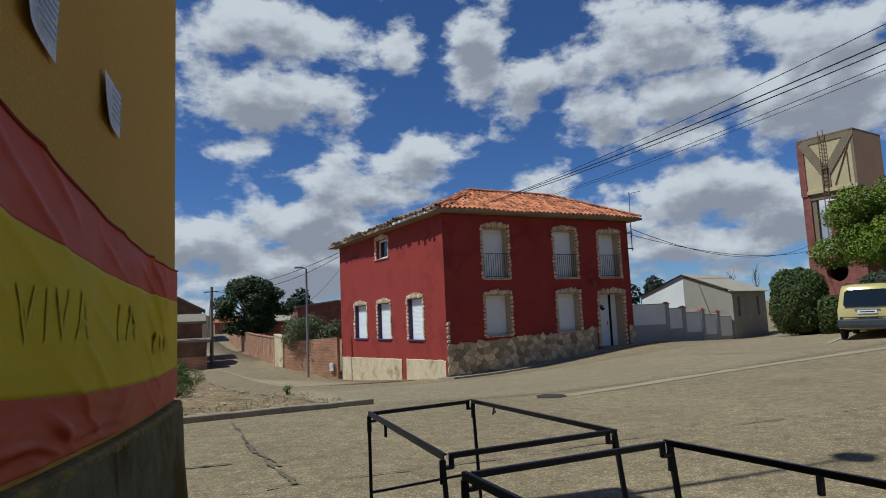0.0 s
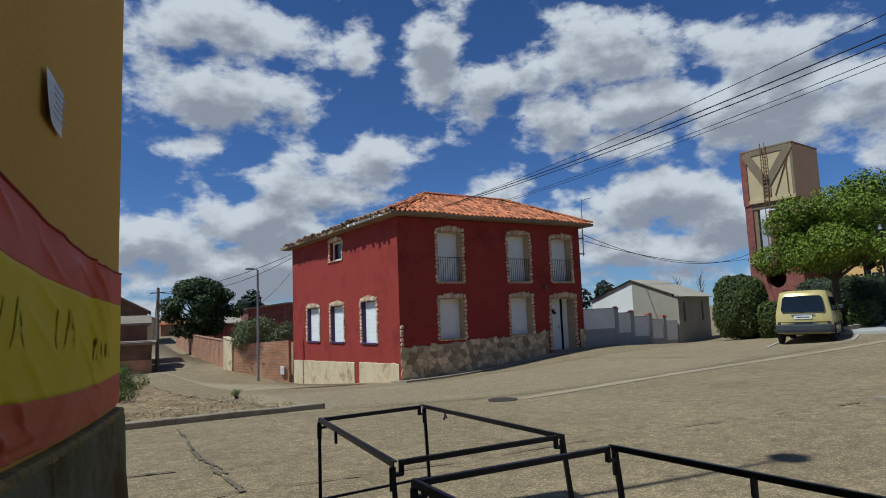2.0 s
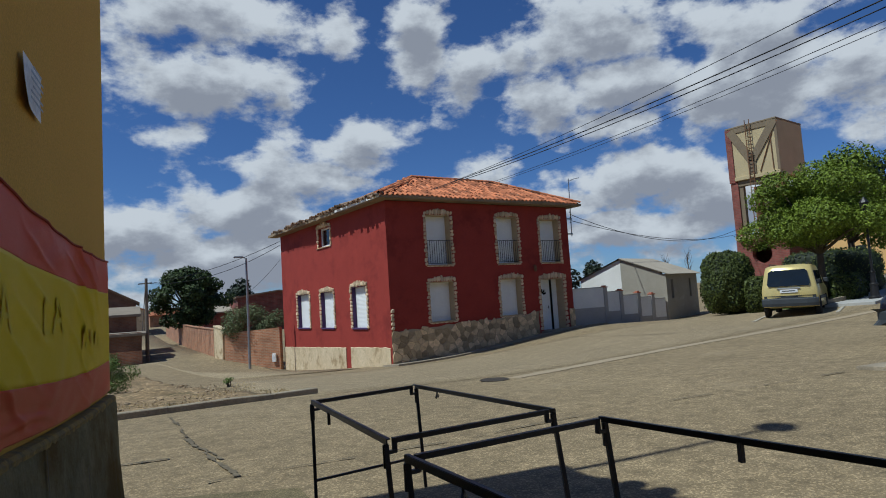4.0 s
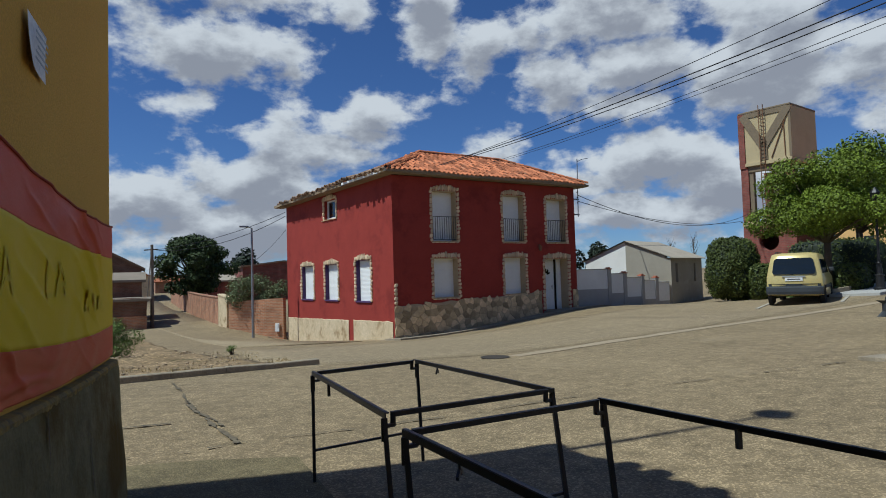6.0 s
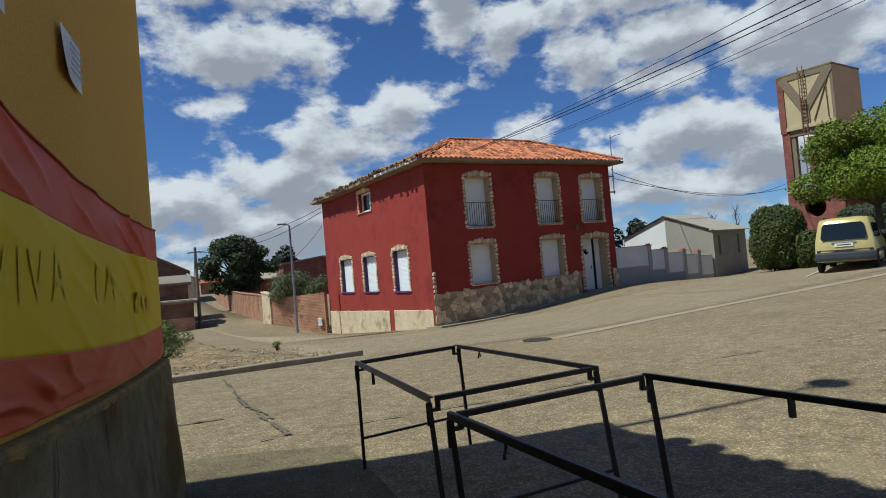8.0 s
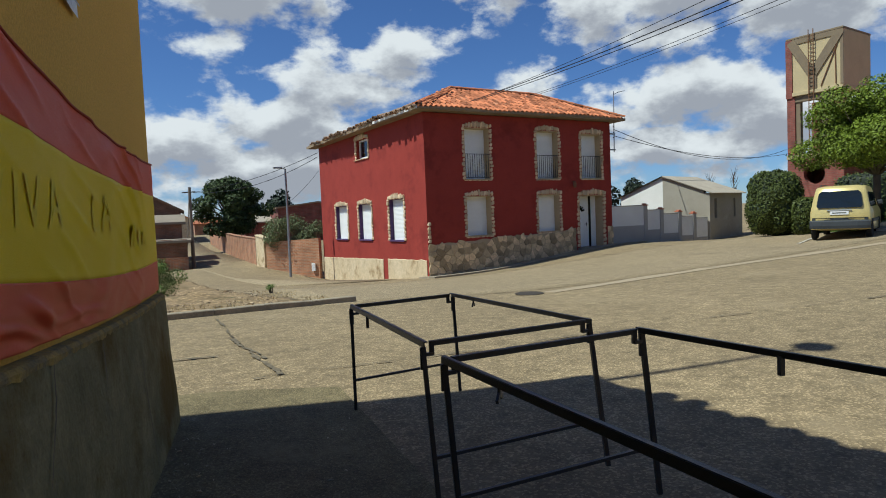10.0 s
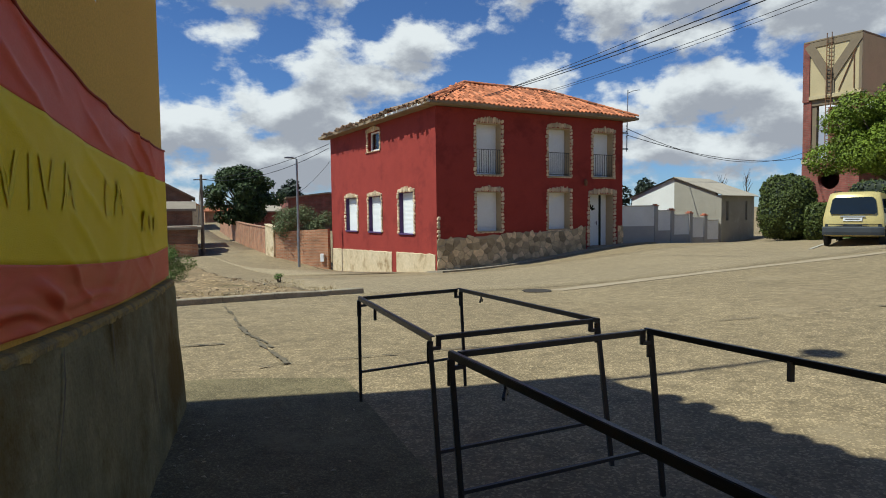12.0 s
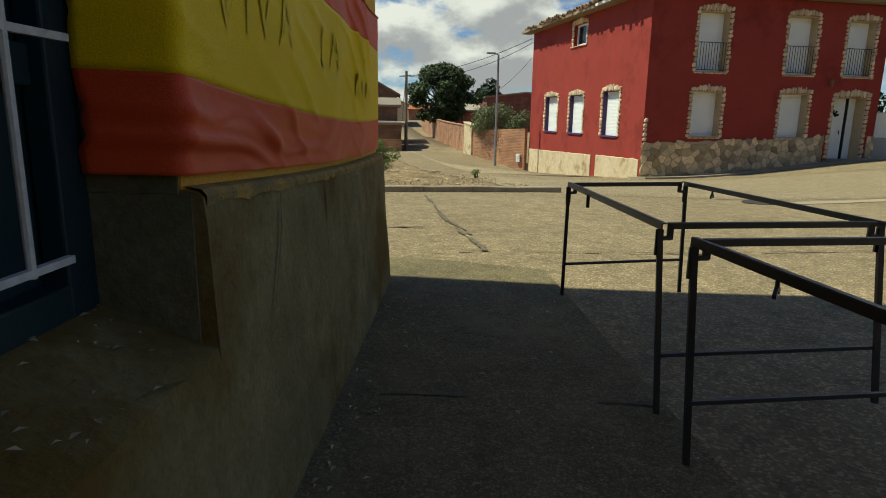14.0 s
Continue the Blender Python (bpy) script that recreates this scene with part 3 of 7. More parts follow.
make_ground()
whole("road", ribbon([(-1.5, 95), (0.2, 64), (2.2, 46), (4.6, 32), (5.6, 24.5)], 5.0, 0.012, step=0.8), ROAD, "pale concrete lane between garden walls", "road", kind="structure", smooth=True)
whole("road", draped(lambda u, v: (2.5 + 45 * u, 12.6 + 1.4 * u + (9.2 - 4.0 * u) * v), 8, 40, 0.005), ROAD, "smoother concrete roadway in front of the red house", "road", kind="structure", smooth=True)
whole("trim", ribbon([(7.0, 11.75), (7.7, 12.0), (9.9, 12.5), (12.6, 12.7), (17.5, 12.35), (30, 11.6)], 0.48, 0.011, thick=0.01, wobble=0.06), PALE, "pale concrete gutter strip along the roadway", "gutter", kind="structure")
for pts, w in (([(0.54, 6.29), (0.82, 6.38), (2.25, 6.39), (4.33, 6.48), (6.05, 6.29), (8.27, 5.93), (12.5, 5.3)], 0.036), ([(-0.2, 7.63), (0.3, 7.59)], 0.05),
               ([(0.49, 11.5), (0.57, 9.12), (0.6, 8.02), (0.69, 7.23), (0.8, 6.39)], 0.06), ([(0.5, 9.0), (0.62, 7.9), (0.74, 7.2)], 0.05), ([(0.32, 5.7), (0.53, 5.89)], 0.018),
               ([(-0.1, 6.21), (0.24, 6.29), (0.4, 6.27)], 0.04), ([(-0.1, 6.3), (0.3, 6.36)], 0.035), ([(12.0, 19.4), (12.6, 17.0), (12.6, 12.1), (12.8, 9.2), (13.2, 6.5)], 0.025), ([(8.0, 16.6), (8.6, 13.8), (8.5, 12.1), (8.3, 10.2)], 0.03), ([(8.5, 14.6), (14, 16.2), (19, 16.3)], 0.035)):
    whole("trim", crack_line(pts, w, 0.014, w * 90), JOINT, "dark ragged joint between concrete slabs", "crack", kind="structure")
# apron beside the yellow building, its base colour darkened for the wall's shade
whole("pavement", draped(lambda u, v: (-0.9 + u * (2.05 - 0.25 * (1 - v) ** 2), -6.0 + v * (11.75 + 0.25 * math.cos(3.0 * (u - 0.35)))), 30, 6, 0.022), ASH, "cracked concrete apron beside the wall, colour darkened for shade", "pavement", kind="structure")
for pts, w in (([(-0.4, 3.5), (0.19, 3.46), (0.57, 3.43), (1.1, 3.4)], 0.05), ([(-0.2, 1.4), (0.6, 1.35), (1.1, 1.42)], 0.03)):
    whole("trim", crack_line(pts, w, 0.027, w * 70 + 5), JOINT, "dirty joint across the apron", "crack", kind="structure")


def make_kerb():
    kerb = thing("kerb", "low weathered concrete kerb edging the dirt patch", "kerb", kind="structure")
    a, b = Vector((-4.2, 10.85)), Vector((3.3, 13.25))
    d = (b - a).normalized()
    s, n = 0.0, 0
    while s < (b - a).length - 0.1:
        e = min(s + 0.98, (b - a).length)
        bm = bmesh.new()
        p, q = a + d * (s + 0.003), a + d * (e - 0.003)
        h = 0.11
        tilt = random.uniform(-0.018, 0.018)
        vs = []
        for w, (hx, hy) in ((p, (h + tilt, 0)), (q, (h - tilt, 0))):
            side = Vector((-d.y, d.x))
            for k, z in ((-0.08, -0.06), (-0.065, hx - 0.015), (-0.05, hx), (0.075, hx), (0.075, -0.06)):
                r = w + side * k
                vs.append(bm.verts.new((r.x, r.y, gz(w.x, w.y) + z)))
        for i in range(4):
            bm.faces.new((vs[i], vs[i + 1], vs[i + 6], vs[i + 5]))
        bm.faces.new(vs[:5][::-1])
        bm.faces.new(vs[5:])
        part("kerb_stone", bm, KERB, kerb)
        s, n = e, n + 1


make_kerb()


def make_dirt():
    def place(u, v):
        w = v ** 1.6
        y = 13.4 + 19.6 * w
        edge = float(np.interp(y, (13.4, 15.7, 19.2, 23.1, 32.7), (2.55, 2.2, 1.6, 1.0, 0.0))) + 0.22 * noise.noise(Vector((y * 0.8, 0, 2))) + 0.1 * noise.noise(Vector((y * 3, 0, 2)))
        x = -9 + u ** 0.7 * (edge + 9)
        near = 11.25 + (x + 4.2) * 0.32
        return x, near + (33 - near) * w

    bm = draped(place, 60, 46, 0.035, 0.08)
    for v in bm.verts:
        e = noise.fractal(Vector((v.co.x * 0.7, v.co.y * 0.7, 0)), 0.9, 2.1, 5)
        v.co.z += 0.06 * max(e, -0.3) + 0.14 * math.exp(-((v.co.x - 0.3) ** 2 / 1.2 + (v.co.y - 17.6) ** 2 / 1.4))
    return whole("ground", bm, DIRT, "patch of bare brown earth with dry weeds", "dirt", kind="structure", smooth=True)


make_dirt()


def make_clods():
    bm = bmesh.new()
    rng = random.Random(5)
    for _ in range(700):
        x, y = rng.uniform(-3, 2.0), rng.uniform(12.6, 20.5)
        if y < 11.8 + (x + 4.2) * 0.33:
            continue
        r = rng.uniform(0.008, 0.03) * (2.2 if rng.random() < 0.06 else 1)
        z = gz(x, y) + 0.05 + (0.12 if abs(x - 0.3) < 0.9 and abs(y - 17.5) < 0.9 else 0)
        vs = [bm.verts.new((x + r * rng.uniform(0.5, 1.2) * math.cos(a), y + r * rng.uniform(0.5, 1.2) * math.sin(a), z + h)) for h in (0, r * rng.uniform(0.4, 0.9)) for a in (0, 1.57, 3.14, 4.71)]
        for f in ((0, 1, 5, 4), (1, 2, 6, 5), (2, 3, 7, 6), (3, 0, 4, 7), (4, 5, 6, 7)):
            bm.faces.new([vs[i] for i in f])
    whole("clods", bm, material("pale_clod", (0.40, 0.31, 0.20), (0.28, 0.2, 0.12), 5, 0.95, per_piece=0.4), "loose clods and stones on the dirt patch", "stones", kind="stuff")


make_clods()

MANHOLE = material("worn_cast_iron", (0.075, 0.062, 0.048), (0.05, 0.042, 0.034), 9.0, 0.7, metal=0.3, bump=0.6, bump_scale=60)
manhole = thing("manhole_cover", "flat dark iron manhole cover set in the roadway", "manhole cover", at=Matrix.Translation((6.57, 11.75, gz(6.57, 11.75) + 0.02)))
bm = bmesh.new()
lathe(bm, [(0.30, 0.0), (0.30, 0.008), (0.275, 0.008), (0.275, 0.004)], 24)
part("ring", bm, MANHOLE, manhole)
bm = bmesh.new()
lathe(bm, [(0.27, 0.0), (0.27, 0.008), (0.24, 0.010), (0.02, 0.010)], 24)
part("lid", bm, MANHOLE, manhole)

# ---- the yellow building beside the camera ----
CORNER = Vector((-0.05, 5.27, 0))
ALONG, OUT = Vector((-0.1096, -0.994, 0)), Vector((0.994, -0.1096, 0))
YM = frame_at(CORNER, ALONG, -OUT)          # x back along the wall, y into the building
yellow = thing("building", "ochre stuccoed building on a cement plinth", "building", at=YM)
NICHE0, NICHE1, SILL, HEAD = 2.935, 4.75, 0.645, 2.05
GRILLE0, RISE = 3.04, 0.09          # first grille bar, and the rise of the sill towards the window
CRACKS = (((2.41, 0.93), (2.43, 0.83), (2.49, 0.72), (2.58, 0.59)), ((1.07, 0.68), (1.05, 0.43), (0.98, 0.06)), ((1.8, 0.9), (1.81, 0.7)))


EDGES = [np.polyfit((0.1, 1.4, 2.2, 2.65, 2.96), z, 3) for z in ((1.763, 1.783, 1.852, 1.905, 1.945), (1.558, 1.578, 1.627, 1.660, 1.690), (1.122, 1.130, 1.170, 1.208, 1.232), (0.930, 0.948, 0.985, 1.006, 1.028))]


def make_plinth(s0, s1, top0, top1, name, rise=0.02):
    """A battered plinth with an uneven top edge."""
    bm = bmesh.new()
    n = max(2, int((s1 - s0) / 0.07))
    cols = []
    for i in range(n + 1):
        s = s0 + (s1 - s0) * i / n
        t = top0 + (top1 - top0) * i / n if top1 else float(np.polyval(EDGES[3], min(max(s, 0.2), 3.1))) - 0.04
        col = []
        for k, (y, z) in enumerate(((0.0, -0.25), (0.0, 0.0), (0.014, 0.25), (0.028, 0.5), (0.056 * (t - 0.05), t - 0.05), (0.056 * t + 0.004, t - 0.012), (0.075, t + 0.004), (0.30, t + rise))):
            w = 0.008 * noise.noise(Vector((s * 3, z * 3, 2))) + 0.006 * noise.noise(Vector((s * 11, z * 11, 5)))
            lump = 0.014 * noise.noise(Vector((s * 9, 1, k))) if k >= 4 and k < 7 else 0
            col.append(bm.verts.new((s, y + w + (0.010 * abs(noise.noise(Vector((s * 14, 3, k)))) if 3 < k < 7 else 0), z + lump)))
        cols.append(col)
    for a, b in zip(cols, cols[1:]):
        for k in range(len(a) - 1):
            bm.faces.new((a[k], b[k], b[k + 1], a[k + 1]))
    for col in (cols[0], cols[-1]):
        low = bm.verts.new((col[0].co.x, 0.30, -0.25))
        bm.faces.new(col + [low])
    bmesh.ops.recalc_face_normals(bm, faces=bm.faces)
    return part(name, bm, PLINTH, yellow, "stained cracked grey cement plinth", smooth=False)


make_plinth(0.0, NICHE0, 0, 0, "plinth")
make_plinth(NICHE0, NICHE1, SILL, SILL, "plinth", RISE)
make_plinth(NICHE1, 9.0, 1.05, 1.05, "plinth")
# end face of the plinth towards the lane
part("plinth", boxes((0.004, 0.3, 0.09, 7.5, -0.4, 0.88)), PLINTH, yellow)
bm = bmesh.new()
n = 130
prev = None
for i in range(n + 1):
    s = 0.02 + (NICHE0 - 0.03) * i / n
    t = float(np.polyval(EDGES[3], min(max(s, 0.2), 3.1))) - 0.04
    w = 0.020 + 0.022 * max(0, noise.noise(Vector((s * 7, 0, 3)))) + 0.012 * noise.noise(Vector((s * 23, 0, 1)))
    y0 = 0.056 * t - 0.004 - 0.006 * noise.noise(Vector((s * 17, 2, 0)))
    cur = [bm.verts.new(p) for p in ((s, y0 + 0.002, t - max(w, 0.004)), (s, y0, t - 0.004), (s, y0 + 0.012, t + 0.010), (s, 0.098, t + 0.016))]
    if prev:
        for k in range(3):
            bm.faces.new((prev[k], cur[k], cur[k + 1], prev[k + 1]))
    prev = cur
bmesh.ops.recalc_face_normals(bm, faces=bm.faces)
part("crumbling_edge", bm, OCHRE_TOP, yellow, "crumbling yellow-stained ledge")
for run in CRACKS:
    bm = bmesh.new()
    prev = None
    for i in range(25):
        f = i / 24 * (len(run) - 1)
        k = min(int(f), len(run) - 2)
        s = run[k][0] + (run[k + 1][0] - run[k][0]) * (f - k) + 0.008 * noise.noise(Vector((i * 0.7, run[0][0], 0)))
        z = run[k][1] + (run[k + 1][1] - run[k][1]) * (f - k)
        w = 0.006 * (1 - abs(i - 10) / 18) + 0.001
        cur = [bm.verts.new((s + e * w, 0.056 * z - 0.0085, z)) for e in (-1, 1)]
        if prev:
            bm.faces.new((prev[0], prev[1], cur[1], cur[0]))
        prev = cur
    part("crack", bm, JOINT, yellow)
# wall above the plinth, with the window niche cut through
bm = bmesh.new()
wall_with_holes(bm, 9.0, 0.86, 4.86, 0.42, [(NICHE0, NICHE1, 0.86, HEAD)])
bmesh.ops.translate(bm, verts=bm.verts, vec=(0.0, 0.10, 0))
part("wall", bm, OCHRE, yellow, "ochre stuccoed wall")
part("wall", boxes((0.0, 0.4, 0.523, 7.4, 0.86, 4.86)), OCHRE, yellow)
part("wall", boxes((0.4, 9.0, 7.0, 7.4, -0.2, 4.86)), OCHRE, yellow)
part("wall", boxes((8.6, 9.0, 0.523, 6.998, -0.2, 4.86)), OCHRE, yellow)
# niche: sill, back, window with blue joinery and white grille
# thin jamb panels whose dark colour stands in for the niche's shade
part("jamb", boxes((NICHE0 + 0.001, NICHE0 + 0.008, 0.078, 0.36, SILL - 0.02, 0.985)), SHADE_LINING, yellow, "cement lining of the window niche, coloured dark for its shade")
part("jamb", boxes((NICHE0 + 0.002, NICHE0 + 0.010, 0.105, 0.359, 0.987, HEAD - 0.004)), SHADE_LINING, yellow)
window = part("window", boxes((NICHE0, NICHE1, 0.36, 0.42, SILL - 0.05, HEAD + 0.05)), BLUEWOOD, yellow, "dark blue wooden window leaf")
part("frame", boxes((NICHE0 + 0.0, NICHE0 + 0.10, 0.30, 0.355, SILL + 0.03, HEAD), (NICHE1 - 0.10, NICHE1, 0.30, 0.355, SILL + 0.03, HEAD), (NICHE0 + 0.1, NICHE1 - 0.1, 0.30, 0.355, SILL + 0.03, SILL + 0.16), (NICHE0 + 0.1, NICHE1 - 0.1, 0.30, 0.355, HEAD - 0.1, HEAD), bevel=0.006), BLUEWOOD, window)
part("rail", boxes((NICHE0 + 0.1, NICHE1 - 0.1, 0.33, 0.355, 1.2, 1.28), bevel=0.006), BLUEWOOD, window)
grille = part("grille", bar(bmesh.new(), (GRILLE0 + 0.09, 0.228, 0.885), (NICHE1 - 0.04, 0.228, 0.885), 0.014), GRILLE, yellow, "white iron window grille with rust spots")
for z in (1.285, 1.72):
    part("bar", bar(bmesh.new(), (GRILLE0 + 0.04, 0.228, z), (NICHE1 - 0.04, 0.228, z), 0.014), GRILLE, grille)
for k in range(8):
    x = GRILLE0 + 0.20 + k * 0.19
    part("bar", tube(bmesh.new(), [(x, 0.228, 0.875), (x, 0.228, 1.98)], 0.008, 8), GRILLE, grille)
# roof with overhanging tiled eave
bm = bmesh.new()
for x0, x1 in ((-0.06, 9.2),):
    vs = [bm.verts.new(p) for p in ((x0, -0.04, 4.84), (x1, -0.70, 4.84), (x1, 3.75, 6.0), (x0, 3.75, 6.0), (x0, 7.7, 4.84), (x1, 7.7, 4.84), (2.3, -0.67, 4.84))]
    up = [bm.verts.new(v.co + Vector((0, 0, 0.12))) for v in vs]
    for f in ((0, 6, 3), (6, 1, 2, 3), (3, 2, 5, 4)):
        bm.faces.new([vs[i] for i in f][::-1])
        bm.faces.new([up[i] for i in f])
    for i, j in ((0, 6), (6, 1), (1, 2), (2, 5), (5, 4), (4, 3), (3, 0)):
        bm.faces.new((vs[i], vs[j], up[j], up[i]))
bmesh.ops.recalc_face_normals(bm, faces=bm.faces)
roof = part("roof", bm, EAVE, yellow)
for x in (0.0, 8.6):
    bm = bmesh.new()
    vs = [bm.verts.new((xx, y, z)) for xx in (x, x + 0.38) for y, z in ((0.1, 4.86), (3.75, 5.95), (7.4, 4.86))]
    for f in ((0, 1, 2), (5, 4, 3), (0, 3, 4, 1), (1, 4, 5, 2), (2, 5, 3, 0)):
        bm.faces.new([vs[i] for i in f])
    part("gable", bm, OCHRE, yellow)


def tile_mesh(length, radius, sides=5):
    bm = bmesh.new()
    rows = []
    for y, r in ((0, radius), (length, radius * 0.82)):
        for rr in (r, r - 0.018):
            rows.append([bm.verts.new((rr * math.cos(math.pi * k / sides), y, rr * math.sin(math.pi * k / sides))) for k in range(sides + 1)])
    o0, i0, o1, i1 = rows
    for k in range(sides):
        bm.faces.new((o0[k], o0[k + 1], o1[k + 1], o1[k]))
        bm.faces.new((i0[k + 1], i0[k], i1[k], i1[k + 1]))
        bm.faces.new((o0[k + 1], o0[k], i0[k], i0[k + 1]))
    return bm


eave_tile = mesh_of("roof_tile", tile_mesh(0.5, 0.10), OLD_TILE)
for k in range(40):
    ob = new("roof_tile", eave_tile)
    ob.parent = roof
    ob.matrix_basis = Matrix.Translation((0.05 + k * 0.228 + random.uniform(-0.03, 0.03), -0.07 - 0.63 * min(k * 0.228 / 2.3, 1) + 0.11 * noise.noise(Vector((k * 0.45, 0, 0))) + random.uniform(-0.03, 0.03), 4.95)) @ pose(0, 0, 0, 16.3 + random.uniform(-2, 2), 0, random.uniform(-3, 3))

# the lamp that stands up from the building's roof and throws its shadow on the street
roof_lamp = thing("street_lamp", "grey steel lamp post fixed to the yellow building", "street lamp", at=Matrix.Translation((-0.57, 5.16, 4.75)))
part("pole", tube(bmesh.new(), [(0, 0, 0.1), (0, 0, 4.75)], 0.04, 10, 0.026), GREY_STEEL, roof_lamp)
bm = bmesh.new()
lathe(bm, [(0.04, 4.68), (0.10, 4.72), (0.19, 4.80), (0.16, 4.87), (0.04, 4.94)], 14)
part("lamp_head", bm, GREY_STEEL, roof_lamp)

# banner: three stripes of cloth with folds, hung over the wall


FOLD = NICHE0 + 0.022


def banner_point(s, v):
    """Height and stand-off of the cloth: s along the wall, v from 0 at the top to 1 at the bottom hem."""
    i = min(int(v * 3 + 1e-6), 2)
    f = v * 3 - i
    a, b = (float(np.polyval(e, min(s, 2.96))) for e in EDGES[i:i + 2])
    z = a + (b - a) * f
    near = min(s, FOLD)
    fold = 0.005 * math.sin(8.5 * near - 6.5 * v + 3.2 * noise.noise(Vector((near * 1.1, v * 2, 0)))) * (0.25 + 0.75 * v)
    fold += 0.020 * noise.noise(Vector((near * 1.5 - v * 1.5, v * 1.6 + near * 0.9, 4))) + 0.009 * noise.noise(Vector((near * 4.5 - v * 5.5, v * 2.0 + near * 1.8, 8)))
    # slack creases that run down towards the free corner
    run = z * 1.9 - near * 0.85 + 0.16 * noise.noise(Vector((near * 1.3, z * 2.0, 5)))
    fold += 0.018 * (1 - abs(math.sin(9.0 * run))) ** 3 * max(0, 0.35 + noise.noise(Vector((near * 1.7, z * 1.7, 11)))) * 1.3
    fold += 0.015 * math.exp(-((v - 0.86) / 0.10) ** 2) * max(0, 1 - abs(near - 2.6) / 1.3) * math.sin(46 * v + 6 * near + 4 * noise.noise(Vector((near * 2.5, v * 5, 1))))
    pull = 0.014 * math.exp(-((v - 0.83) / 0.05) ** 2) * max(0, 1 - abs(near - 2.9) / 0.9)
    slack = min(1.0, 0.15 + s / 0.9)
    y = 0.086 - 0.014 * slack - slack * (min(max(fold, -0.010), 0.034) + pull + 0.010 * math.sin(math.pi * v))
    if s > FOLD:        # the cloth turns round the corner into the window niche
        turn = min((s - FOLD) / 0.02, 1.0)
        return FOLD + 0.010 * turn + 0.35 * slack * min(max(fold, -0.012), 0.02) * turn, y + (s - FOLD), z + 0.10 * (s - FOLD) * (1 - v)
    return s, y, z


def letters(text, parent, s0, z0, size, fall):
    """Faded hand-painted capitals that lie on the cloth, from s0 towards the corner."""
    x = 0.0
    for ch in text:
        if ch == " ":
            x += size * 0.5
            continue
        curve = bpy.data.curves.new("letter", "FONT")
        curve.body, curve.size, curve.resolution_u = ch, size * 1.35, 2
        tmp = bpy.data.objects.new("letter", curve)
        scene.collection.objects.link(tmp)
        bpy.context.view_layer.update()
        me = bpy.data.meshes.new_from_object(tmp)
        bpy.data.objects.remove(tmp)
        bm = bmesh.new()
        bm.from_mesh(me)
        bmesh.ops.triangulate(bm, faces=bm.faces)
        bmesh.ops.subdivide_edges(bm, edges=bm.edges, cuts=2)
        wide = max(v.co.x for v in bm.verts)
        for v in bm.verts:
            s = s0 - (x + v.co.x * 1.05)
            z = z0 + v.co.y - size * 0.5 + fall * (s0 - s)
            top, bottom = (float(np.polyval(e, min(s, 3.1))) for e in EDGES[1:3])
            c = banner_point(s, 1 / 3 + (top - z) / (top - bottom) / 3)
            v.co = (s, c[1] - 0.0045, z)
        part("letter", bm, FLAGPRINT, parent, "faded grey capital letter")
        x += wide * 1.05 + size * 0.22


def make_banner():
    banner = thing("banner", "red and yellow striped cloth banner with faded print on the wall", "banner", at=YM)
    n = 150
    for v0, v1, mat, lab in ((0.0, 1 / 3, FLAGRED, "red upper stripe"), (1 / 3, 2 / 3, FLAGYELLOW, "yellow middle stripe"), (2 / 3, 1.0, FLAGRED, "red lower stripe")):
        bm = bmesh.new()
        m = 26
        g = [[bm.verts.new(banner_point(0.004 + 3.176 * i / n, v0 + (v1 - v0) * j / m)) for i in range(n + 1)] for j in range(m + 1)]
        for j in range(m):
            for i in range(n):
                bm.faces.new((g[j][i], g[j + 1][i], g[j + 1][i + 1], g[j][i + 1]))
        ob = part("stripe", bm, mat, banner, lab, smooth=True)
        mod = ob.modifiers.new("cloth", "SOLIDIFY")
        mod.thickness = 0.003
    # rolled hem along the upper edge
    edge = [banner_point(0.004 + 3.176 * i / n, 0.0) for i in range(n + 1)]
    part("hem", tube(bmesh.new(), [(x, y - 0.002, z) for x, y, z in edge], 0.006, 6), FLAGHEM, banner, "dark red rolled hem", smooth=True)
    letters("VIVA", banner, 2.78, 1.44, 0.17, 0.0)
    letters("LA", banner, 1.76, 1.42, 0.17, 0.0)
    for k in range(5):
        bm = bmesh.new()
        s = 0.98 - 0.11 * k
        p, q = banner_point(s, 0.47), banner_point(s - 0.045, 0.58)
        vs = [bm.verts.new((c[0], c[1] - 0.004, z)) for c, z in ((p, 1.36 - 0.012 * k), (banner_point(s - 0.05, 0.47), 1.36 - 0.012 * k), (q, 1.245), (banner_point(s, 0.58), 1.245))]
        bm.faces.new(vs)
        part("print", bm, FLAGPRINT, banner, "faded grey print stroke")


make_banner()


def make_paper(s, z, w, h, turn, rows):
    paper = thing("notice", "white printed paper notice taped on the ochre wall", "notice", at=YM @ Matrix.Translation((s, 0.088, z)) @ pose(0, 0, 0, 0, turn, 0), group="notices on the wall")
    bm = bmesh.new()
    n = 10
    g = [[bm.verts.new((-w / 2 + w * i / n, -0.004 - 0.012 * ((j / n - 0.5) ** 2) - (0.02 * (i / n) ** 3 * (1 - j / n)), -h / 2 + h * j / n)) for i in range(n + 1)] for j in range(n + 1)]
    for j in range(n):
        for i in range(n):
            bm.faces.new((g[j][i], g[j][i + 1], g[j + 1][i + 1], g[j + 1][i]))
    part("sheet", bm, PAPER, paper, smooth=True)
    for k in range(rows):
        zz = h * (0.33 - 0.66 * k / max(rows - 1, 1))
        ln = w * (0.32 if k % 3 else 0.22)
        part("text_bar", boxes((-ln, ln, -0.0255, -0.024, zz - h * 0.02, zz + h * 0.02)), PAPERINK, paper)


